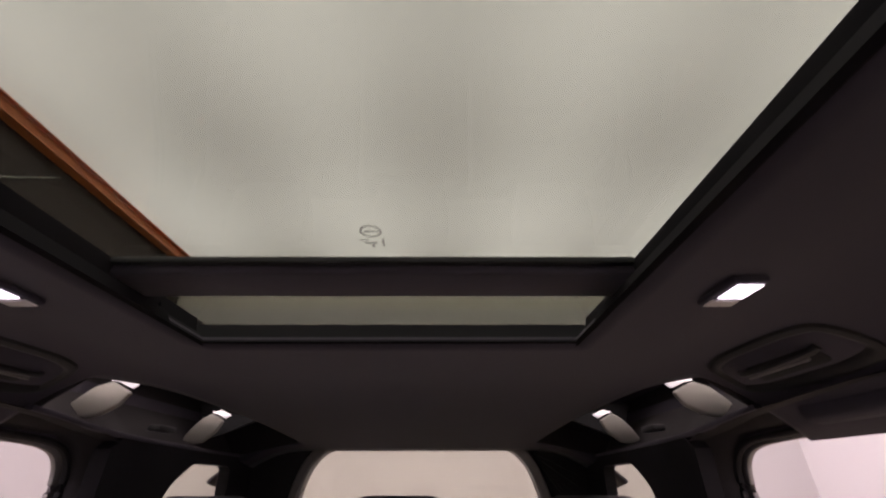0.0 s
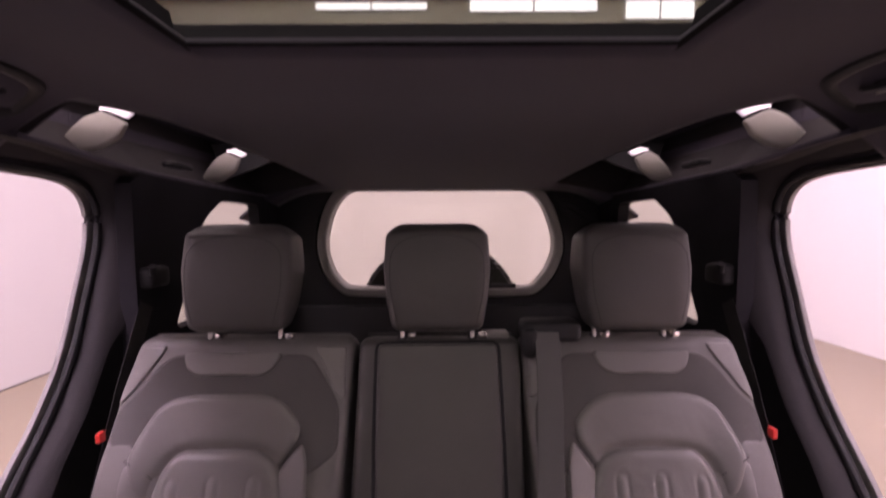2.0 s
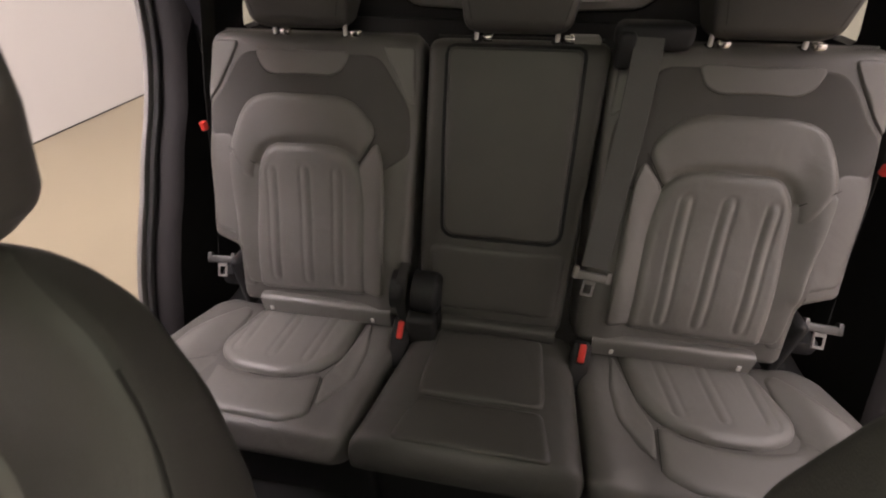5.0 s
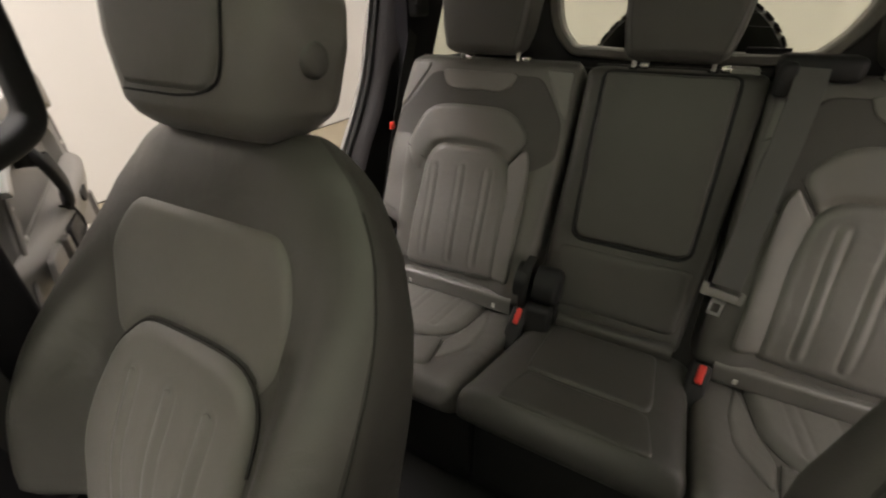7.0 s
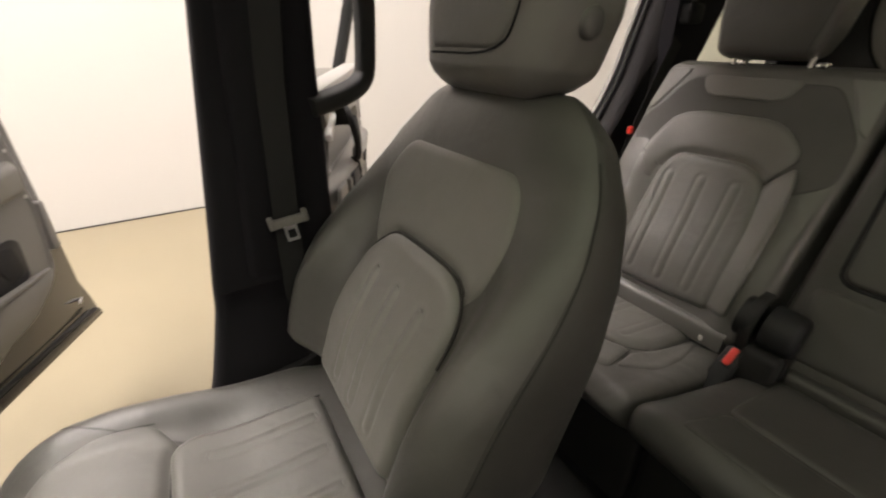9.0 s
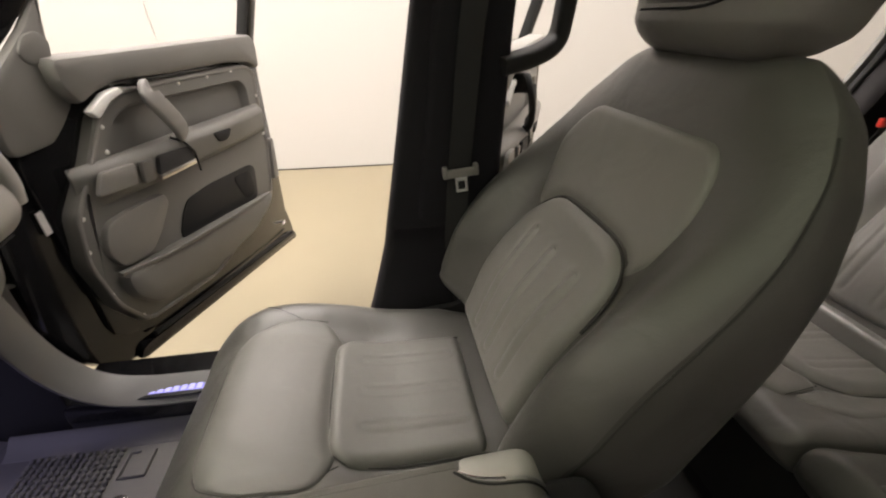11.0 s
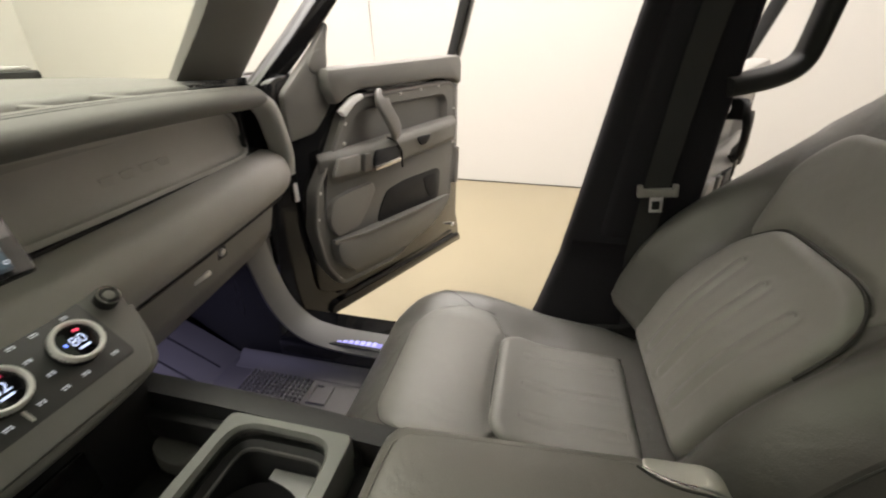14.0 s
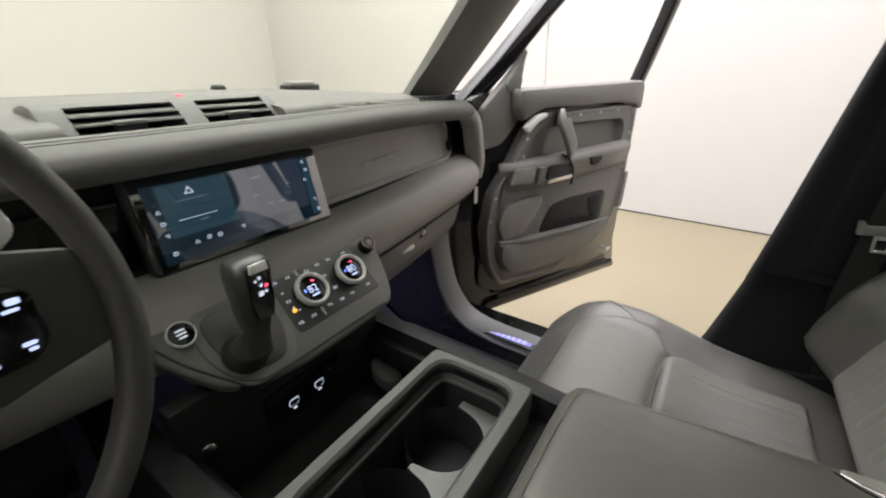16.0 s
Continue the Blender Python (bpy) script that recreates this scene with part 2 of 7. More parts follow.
def plate(outline, fr, depth, bev=0.003, back=True):
    """A solid plate with rounded rims. fr(u, v, h) gives the place; the face is at h = depth."""
    P = np.array(outline, float)
    rings = [[fr(u, v, 0) for u, v in P]]
    rings.append([fr(u, v, depth - bev) for u, v in P])
    rings.append([fr(u, v, depth - bev * 0.3) for u, v in inset(P, bev * 0.3)])
    rings.append([fr(u, v, depth) for u, v in inset(P, bev)])
    V, F = loft(rings, cap=False)
    n = len(P)
    F.append(tuple(range(3 * n, 4 * n)))
    if back:
        F.append(tuple(range(n - 1, -1, -1)))
    return V, F


def pad(outline, S, h=0.006, rim=0.012, rings=10, dip=0.004, extra=None):
    """A stuffed panel on a surface S(u, v, height); star-shaped outline. Its rim dips below the surface."""
    P = np.array(outline, float)
    c = P.mean(0)
    far = np.linalg.norm(P - c, axis=1)
    R = []
    ks = list(1 - np.linspace(0, 1, 5) ** 1.0 * rim / far.mean()) + list(np.linspace(1 - rim / far.mean(), 0.04, rings)[1:])
    for k in ks:
        ring = []
        for (u, v), f in zip(P, far):
            e = (1 - k) * f
            t = min(1.0, e / rim)
            hh = -dip + (h + dip) * math.sqrt(max(0.0, 1 - (1 - t) ** 2))
            uu, vv = c + (np.array((u, v)) - c) * k
            if extra:
                hh += extra(uu, vv) * t
            ring.append(S(uu, vv, hh))
        R.append(ring)
    V, F = loft(R, cap=False)
    n = len(P)
    V.append(S(c[0], c[1], h + (extra(c[0], c[1]) if extra else 0)))
    q = len(V) - 1
    b = (len(R) - 1) * n
    F += [(q, b + j, b + (j + 1) % n) for j in range(n)]
    return V, F


def quilt(outline, S, h=0.01, rim=0.014, dip=0.004, relief=None, nu=72, nv=48):
    """A stuffed panel with modelled relief, on a surface S(u, v, height). Each height v of the outline has one left and one right end."""
    P = np.array(outline, float)
    A, B = P, np.roll(P, -1, 0)
    lo, hi = P[:, 1].min(), P[:, 1].max()
    k = 0.5 - 0.5 * np.cos(np.linspace(0, math.pi, nv))
    k = 0.55 * k + 0.45 * np.linspace(0, 1, nv)
    V = []
    for v in lo + (hi - lo) * (0.002 + 0.996 * k):
        c = [a[0] + (b[0] - a[0]) * (v - a[1]) / (b[1] - a[1]) for a, b in zip(A, B) if (a[1] <= v) != (b[1] <= v)]
        u0, u1 = min(c), max(c)
        for q in np.linspace(0, 1, nu):
            q = 0.65 * q + 0.35 * (0.5 - 0.5 * math.cos(math.pi * q))
            u = u0 + (u1 - u0) * q
            w = np.array((u, v))
            e = np.clip(((w - A) * (B - A)).sum(1) / (((B - A) ** 2).sum(1) + 1e-12), 0, 1)
            d = float(np.sqrt((((A + (B - A) * e[:, None]) - w) ** 2).sum(1).min()))
            t = min(1.0, d / rim)
            hh = -dip + (h + dip) * math.sqrt(max(0.0, 1 - (1 - t) ** 2))
            if relief:
                hh += relief(u, v) * t
            V.append(S(u, v, hh))
    F = [(i * nu + j, i * nu + j + 1, (i + 1) * nu + j + 1, (i + 1) * nu + j) for i in range(nv - 1) for j in range(nu - 1)]
    return V, F


def seg_dist(u, v, a, b):
    ax, ay = b[0] - a[0], b[1] - a[1]
    k = min(1.0, max(0.0, ((u - a[0]) * ax + (v - a[1]) * ay) / (ax * ax + ay * ay + 1e-12)))
    return math.hypot(u - a[0] - ax * k, v - a[1] - ay * k)


def fluting(lines, w=0.0062, up=0.0042, down=0.0032):
    """Relief of stitched ridges, each between two grooves."""
    def f(u, v):
        s = 0.0
        for a, b in lines:
            d = seg_dist(u, v, a, b)
            s += up * math.exp(-(d / w) ** 2) - down * math.exp(-((d - 1.9 * w) / (0.55 * w)) ** 2)
        return s
    return f


def channel(line, depth=0.007, w=0.008):
    """Relief that sinks along a chain of points."""
    def f(u, v):
        return -depth * math.exp(-(min(seg_dist(u, v, a, b) for a, b in zip(line[:-1], line[1:])) / w) ** 2)
    return f


def sweep(path, section, up=(0, 0, 1), cap=True, closed=False, scale=None):
    """Sweep a 2D section along a 3D path."""
    P = np.array(path, float)
    n = len(P)
    up = np.array(up, float)
    rings = []
    for i in range(n):
        a = P[(i - 1) % n] if (closed or i > 0) else P[i]
        b = P[(i + 1) % n] if (closed or i < n - 1) else P[i]
        t = b - a
        t /= np.linalg.norm(t) + 1e-12
        s = np.cross(t, up)
        s /= np.linalg.norm(s) + 1e-12
        w = np.cross(s, t)
        k = scale[i] if scale is not None else 1.0
        rings.append([P[i] + s * x * k + w * y * k for x, y in section])
    if closed:
        rings.append(rings[0])
        return loft(rings, cap=False)
    return loft(rings, cap=cap)


def circle(r, n=12, sx=1.0, sy=1.0):
    return [(r * sx * math.cos(2 * math.pi * i / n), r * sy * math.sin(2 * math.pi * i / n)) for i in range(n)]


def rrect(w, h, r, seg=3):
    return [tuple(p) for p in fillet([(-w / 2, -h / 2), (w / 2, -h / 2), (w / 2, h / 2), (-w / 2, h / 2)], r, seg)]


def disc(c, axis, r, h, n=24, bev=0.0015, r2=None):
    """A round button or boss: base at c, rising h along the axis."""
    ax = Vector(axis).normalized()
    q = Vector((0, 0, 1)).rotation_difference(ax)
    c = Vector(c)
    r2 = r2 or r
    R = []
    for rr, hh in ((r, 0), (r2, h - bev), (r2 - bev * 0.4, h - bev * 0.3), (r2 - bev, h)):
        R.append([tuple(c + q @ Vector((rr * math.cos(2 * math.pi * i / n), rr * math.sin(2 * math.pi * i / n), hh))) for i in range(n)])
    return loft(R)


def ring_band(c, axis, r0, r1, h, n=32):
    """A flat ring with a rounded rim."""
    ax = Vector(axis).normalized()
    q = Vector((0, 0, 1)).rotation_difference(ax)
    c = Vector(c)
    R = []
    for rr, hh in ((r1, 0), (r1, h * 0.7), (r1 - (r1 - r0) * 0.3, h), (r0 + (r1 - r0) * 0.3, h), (r0, h * 0.7), (r0, 0), (r1, 0)):
        R.append([tuple(c + q @ Vector((rr * math.cos(2 * math.pi * i / n), rr * math.sin(2 * math.pi * i / n), hh))) for i in range(n)])
    return loft(R, cap=False)


def tube(path, r, n=10):
    return sweep(path, circle(r, n))


def frame_uv(O, U, V, N):
    O, U, V, N = (np.array(a, float) for a in (O, U, V, N))
    return lambda u, v, h: tuple(O + U * u + V * v + N * h)

# ---------------------------------------------------------------- studio hall
XW, XE, YF, YR, ZC = -4.33, 5.2, -6.62, 6.45, 5.0


def hall_wall(name, x0, x1, y0, y1, z0, z1, mat, label):
    return tagged(put(name, *rbox(x0, x1, y0, y1, z0, z1, 0.0), mat, smooth=0), label, "wall", kind="structure")


SPLIT = 4.15
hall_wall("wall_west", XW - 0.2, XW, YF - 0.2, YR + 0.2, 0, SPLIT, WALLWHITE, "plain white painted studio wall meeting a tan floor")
hall_wall("wall_west_upper", XW - 0.2, XW - 0.004, YF - 0.2, YR + 0.2, SPLIT, ZC, WALLDARK, "dark brown upper wall below an orange steel beam")
hall_wall("wall_east", XE, XE + 0.2, YF - 0.2, YR + 0.2, 0, ZC, WALLLIT, "plain white painted studio wall")
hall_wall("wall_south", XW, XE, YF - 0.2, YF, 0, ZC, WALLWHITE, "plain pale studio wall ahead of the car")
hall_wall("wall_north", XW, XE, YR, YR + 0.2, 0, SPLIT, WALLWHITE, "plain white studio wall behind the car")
hall_wall("wall_north_upper", XW, XE, YR + 0.004, YR + 0.2, SPLIT, ZC, WALLGREEN, "grey-green upper wall with bright windows")
for nm, b in (("baseboard_west", (XW, XW + 0.006, YF, YR, 0, 0.012)), ("baseboard_south", (XW, XE, YF, YF + 0.006, 0, 0.012)), ("baseboard_north", (XW, XE, YR - 0.006, YR, 0, 0.012))):
    tagged(put(nm, *rbox(*b, 0.001), RUBBER, smooth=0), "thin dark strip along the foot of the wall", "baseboard", kind="structure")

# tan concrete floor: a bed with sawn slabs on it
floor = tagged(put("floor", *rbox(XW - 0.2, XE + 0.2, YF - 0.2, YR + 0.2, -0.2, -0.012, 0), RUBBER, smooth=0), "sealed tan concrete floor cut into large slabs", "floor", kind="structure")
for i, (x0, x1) in enumerate(((XW, 1.6), (1.6, XE))):
    for j, (y0, y1) in enumerate(((YF, -5.2), (-5.2, 1.115), (1.115, YR))):
        put("slab", *rbox(x0 + 0.004, x1 - 0.004, y0 + 0.004, y1 - 0.004, -0.03, 0.0, 0.003, 1), CONCRETE, floor, smooth=0)

# ceiling: stretched white cloth lit from behind, with softer bands between the lamps
m = bpy.data.materials.new("luminous_ceiling_cloth")
m.use_nodes = True
nt = m.node_tree
bs = nt.nodes["Principled BSDF"]
bs.inputs["Base Color"].default_value = (0.8, 0.79, 0.76, 1)
bs.inputs["Roughness"].default_value = 0.8
tc = nt.nodes.new("ShaderNodeTexCoord")
sx = nt.nodes.new("ShaderNodeSeparateXYZ")
nt.links.new(tc.outputs["Object"], sx.inputs[0])


def ripple(sock, period, shift):
    a = nt.nodes.new("ShaderNodeMath")
    a.operation = "MULTIPLY_ADD"
    nt.links.new(sock, a.inputs[0])
    a.inputs[1].default_value, a.inputs[2].default_value = 2 * math.pi / period, shift
    s = nt.nodes.new("ShaderNodeMath")
    s.operation = "COSINE"
    nt.links.new(a.outputs[0], s.inputs[0])
    return s


rx, ry = ripple(sx.outputs["X"], 2.5, 2.89), ripple(sx.outputs["Y"], 3.4, 3.14)
sm = nt.nodes.new("ShaderNodeMath")
sm.operation = "ADD"
nt.links.new(rx.outputs[0], sm.inputs[0])
nt.links.new(ry.outputs[0], sm.inputs[1])
mr = nt.nodes.new("ShaderNodeMapRange")
mr.inputs["From Min"].default_value, mr.inputs["From Max"].default_value = -2, 2
mr.inputs["To Min"].default_value, mr.inputs["To Max"].default_value = CEIL * 0.72, CEIL * 1.18
nt.links.new(sm.outputs[0], mr.inputs["Value"])
bs.inputs["Emission Color"].default_value = (1.0, 0.965, 0.91, 1)


def ramp(sock, a, b):
    """0 at a, 1 at b."""
    r = nt.nodes.new("ShaderNodeMapRange")
    r.interpolation_type = "SMOOTHSTEP"
    nt.links.new(sock, r.inputs["Value"])
    r.inputs["From Min"].default_value, r.inputs["From Max"].default_value = a, b
    return r.outputs["Result"]


def times(a, b):
    r = nt.nodes.new("ShaderNodeMath")
    r.operation = "MULTIPLY"
    nt.links.new(a, r.inputs[0])
    nt.links.new(b, r.inputs[1])
    return r.outputs[0]


# added glow on unseen ceiling ahead of and beside the car, strongest there
side = times(times(ramp(sx.outputs["X"], -1.4, -2.1), ramp(sx.outputs["X"], -4.1, -3.3)), times(ramp(sx.outputs["Y"], 1.1, 0.2), ramp(sx.outputs["Y"], -3.2, -1.6)))
ahead = times(times(ramp(sx.outputs["Y"], -1.5, -2.2), ramp(sx.outputs["X"], 3.0, 2.0)), ramp(sx.outputs["X"], -4.0, -3.2))
ahead = times(ahead, ramp(sx.outputs["Y"], -4.8, -3.4))


def plus(a, k, b):
    """a * k + b"""
    r = nt.nodes.new("ShaderNodeMath")
    r.operation = "MULTIPLY_ADD"
    nt.links.new(a, r.inputs[0])
    r.inputs[1].default_value = k
    if isinstance(b, float):
        r.inputs[2].default_value = b
    else:
        nt.links.new(b, r.inputs[2])
    return r.outputs[0]


east = times(times(ramp(sx.outputs["X"], 0.9, 1.6), ramp(sx.outputs["X"], 4.2, 3.2)), times(ramp(sx.outputs["Y"], 0.6, -0.3), ramp(sx.outputs["Y"], -3.6, -2.2)))
gain = plus(side, SIDEBOOST, plus(east, EASTBOOST, plus(ahead, FRONTBOOST, 1.0)))
nt.links.new(times(mr.outputs["Result"], gain), bs.inputs["Emission Strength"])
tagged(put("ceiling", *rbox(XW - 0.2, XE + 0.2, YF - 0.2, YR + 0.2, ZC, ZC + 0.1, 0), m, smooth=0), "glowing white stretched-cloth light ceiling with soft bands", "ceiling", kind="structure")


def i_beam(name, x0, x1, y0, y1, z1, along):
    """A steel beam of I section under the ceiling."""
    h, t = (0.17, 0.012) if along == "y" else (0.05, 0.010)
    t_p = [rbox(x0, x1, y0, y1, z1 - t, z1, 0.002), rbox(x0, x1, y0, y1, z1 - h, z1 - h + t, 0.002)]
    if along == "y":
        c = (x0 + x1) / 2
        t_p.append(rbox(c - t / 2, c + t / 2, y0, y1, z1 - h + t, z1 - t, 0.0))
    else:
        c = (y0 + y1) / 2
        t_p.append(rbox(x0, x1, c - t / 2, c + t / 2, z1 - h + t, z1 - t, 0.0))
    return tagged(put(name, *join(*t_p), ORANGE, smooth=0), "orange painted steel beam along the top of the wall", "beam")


i_beam("steel_beam", XW, XW + 0.14, YF, YR, ZC - 0.002, "y")
i_beam("steel_beam", XW + 0.14, XE, YR - 0.14, YR, ZC - 0.002, "x")

LAMPGLOW = node_mat("daylight_window_glow", (0.8, 0.8, 0.8), 0.5, vary=0.01, emit=(0.95, 1.0, 0.97), power=6.0)
for x0, x1, z0, dz in ((-1.83, -0.19, 4.78, 0.10), (0.45, 2.33, 4.75, 0.165), (2.76, 3.77, 4.64, 0.26)):
    w = thing("window_strip", ((x0 + x1) / 2, YR - 0.02, z0), "bright high window strip under the beam", "window", group="high windows")
    put("pane", *rbox(x0, x1, YR - 0.012, YR - 0.002, z0, z0 + dz, 0.001), LAMPGLOW, w, smooth=0)
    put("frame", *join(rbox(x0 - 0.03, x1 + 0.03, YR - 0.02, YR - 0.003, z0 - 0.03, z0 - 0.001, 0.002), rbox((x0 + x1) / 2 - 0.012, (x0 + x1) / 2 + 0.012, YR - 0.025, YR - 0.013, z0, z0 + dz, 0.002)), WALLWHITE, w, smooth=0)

GREYMET = node_mat("dull_grey_metal", (0.30, 0.30, 0.27), 0.5, vary=0.1)
# thin cable hanging on the west wall, and pipe near the beam
tagged(put("wall_cable", *tube([(XW + 0.006, -2.0, 3.1), (XW + 0.006, -2.01, 1.6), (XW + 0.006, -1.99, 1.25)], 0.006, 6), LATCHGREY), "thin grey cable hanging on the white wall", "cable")
tagged(put("wall_conduit", *tube([(XW + 0.02, 3.1, 4.2), (XW + 0.02, 3.75, 4.72)], 0.012, 6), GREYMET), "thin conduit on the dark upper wall", "conduit")

# ---------------------------------------------------------------- car shell
GX, GY0, GY1 = 0.33, -0.62, 0.705       # headliner opening below the glass roof


def head_z(x, y):
    a = max(0.0, abs(x) - 0.50) / 0.28
    z = 1.878 - 0.125 * a ** 2.0
    z -= 0.10 * max(0.0, (y - 1.0) / 0.95) ** 1.5
    z -= 0.05 * max(0.0, (-y - 0.35) / 0.4) ** 2
    return z


SLOTS = [(0.80, 1.03), (1.16, 1.40)]     # small roof-side windows, both sides
SLOTX = [(0.585, 0.795), (0.515, 0.705)]
TY0, TY1 = 0.86, 1.80                    # troughs below the roof-side windows


def trough_in(y):
    """Inner edge of the trough."""
    return float(np.interp(y, (TY0, 0.98, 1.33, TY1), (0.622, 0.597, 0.553, 0.470)))


def trough_low(y):
    """Height of the trough's outer lip."""
    return float(np.interp(y, (TY0, 1.05, 1.20, 1.85), (1.792, 1.770, 1.762, 1.750)))


def headliner():
    X0, HELD = 0.60, 0.40
    xs = sorted(set([round(v, 4) for v in np.linspace(-0.80, 0.80, 45)] + [-GX, GX, -X0, X0, -HELD, HELD]))
    ys = sorted(set([round(v, 4) for v in np.linspace(-0.70, 1.95, 54)] + [GY0, GY1, TY0, TY1]))
    V, F, idx = [], [], {}
    for i, x in enumerate(xs):
        for j, y in enumerate(ys):
            idx[i, j] = len(V)
            a = float(np.interp(abs(x), (0, HELD, X0, 0.80), (0, HELD, trough_in(y), 0.80)))
            V.append((math.copysign(a, x), y, head_z(a, y)))
    for i in range(len(xs) - 1):
        for j in range(len(ys) - 1):
            cx, cy = (xs[i] + xs[i + 1]) / 2, (ys[j] + ys[j + 1]) / 2
            if abs(cx) < GX and GY0 < cy < GY1:
                continue
            if abs(cx) > X0 and TY0 < cy < TY1:
                continue
            F.append((idx[i, j], idx[i + 1, j], idx[i + 1, j + 1], idx[i, j + 1]))
    ob = put("ceiling_headliner", V, F, HEADCLOTH)
    sol = ob.modifiers.new("thick", "SOLIDIFY")
    sol.thickness, sol.offset = 0.012, 1
    return tagged(ob, "dark charcoal cloth headliner round a glass roof", "headliner", kind="structure")


headliner()
# outer roof skin with the same opening


def roof_skin():
    out = []
    for sgn in (-1, 1):
        for y0, y1 in ((-0.70, SLOTS[0][0]), (SLOTS[0][1], SLOTS[1][0]), (SLOTS[1][1], 2.0)):
            out.append(rbox(min(sgn * 0.42, sgn * 0.80), max(sgn * 0.42, sgn * 0.80), y0, y1, 1.945, 1.965, 0.0))
        for (y0, y1), (p, q) in zip(SLOTS, SLOTX):
            for a, b in ((0.42, p), (q, 0.80)):
                out.append(rbox(min(sgn * a, sgn * b), max(sgn * a, sgn * b), y0, y1, 1.945, 1.965, 0.0))
    out.append(rbox(-0.42, 0.42, 0.90, 2.0, 1.945, 1.965, 0.0))
    out.append(rbox(-0.42, 0.42, -0.70, -0.64, 1.945, 1.965, 0.0))
    return join(*out)


tagged(put("roof_panel", *roof_skin(), PAINT, smooth=0), "black painted car roof panel round the glass", "roof", kind="structure")

# glass roof with its black frame and cross beam
gr = thing("glass_roof", (0, 0.1, 1.93), "panoramic tinted glass roof in a black frame with a cross beam", "glass roof")
put("front_pane", *rbox(-0.42, 0.42, GY0 - 0.01, 0.60, 1.933, 1.937, 0.001), GLASSROOF, gr, "large tinted fixed glass pane", smooth=0)
put("rear_pane", *rbox(-0.41, 0.41, 0.60, 0.91, 1.930, 1.934, 0.001), GLASSROOF, gr, "narrow tinted rear pane", smooth=0)
PRINT = glass_mat("pale_glass_print", (0.72, 0.72, 0.70), gloss=0.02)
put("maker_stamp", *join(ring_band((0.005, 0.418, 1.9328), (0, 0, -1), 0.0105, 0.0135, 0.0004, 40), rbox(-0.004, 0.014, 0.4165, 0.4195, 1.9322, 1.9328, 0.0002, 1),
                        rbox(-0.012, 0.0, 0.437, 0.440, 1.9322, 1.9328, 0.0002, 1), rbox(-0.006, 0.010, 0.444, 0.447, 1.9322, 1.9328, 0.0002, 1), rbox(0.002, 0.006, 0.449, 0.457, 1.9322, 1.9328, 0.0002, 1), rbox(0.016, 0.019, 0.435, 0.454, 1.9322, 1.9328, 0.0002, 1)), PRINT, gr, "small printed stamp on the glass", smooth=0)
put("cross_beam", *rbox(-0.385, 0.385, 0.488, 0.570, 1.910, 1.9315, 0.006, 3), HEADCLOTH, gr, "wide dark cross beam")
put("beam_seal", *rbox(-0.35, 0.35, 0.479, 0.491, 1.922, 1.932, 0.003, 2), RUBBER, gr)
put("beam_edge", *rbox(-0.335, 0.335, 0.568, 0.578, 1.915, 1.928, 0.004, 2), PILLARTRIM, gr, "thin dark edge strip of the cross beam")
for sgn in (-1, 1):
    sec = [(0.331, 1.877), (0.324, 1.880), (0.335, 1.900), (0.352, 1.906), (0.350, 1.918), (0.352, 1.932), (0.37, 1.932), (0.37, 1.892), (0.345, 1.882)]
    put("side_rail", *loft([[(sgn * x, y, z) for x, z in sec] for y in (GY0 - 0.02, 0.600)]), MATTBLACK, gr, "black stepped side rail of the roof opening")
    sec = [(0.331, 1.877), (0.324, 1.880), (0.340, 1.897), (0.350, 1.904), (0.354, 1.918), (0.356, 1.929), (0.41, 1.929), (0.41, 1.892), (0.345, 1.882)]
    put("side_rail", *loft([[(sgn * x, y, z) for x, z in sec] for y in (0.601, GY1 + 0.01)]), MATTBLACK, gr)
sec = [(GY1 + 0.0, 1.8785), (GY1 - 0.006, 1.881), (GY1 + 0.010, 1.893), (GY1 + 0.026, 1.901), (GY1 + 0.040, 1.924), (GY1 + 0.044, 1.9285), (GY1 + 0.20, 1.9285), (GY1 + 0.20, 1.900), (GY1 + 0.04, 1.882)]
put("rear_rail", *loft([[(x, y, z) for y, z in sec] for x in (-0.40, 0.40)]), MATTBLACK, gr)
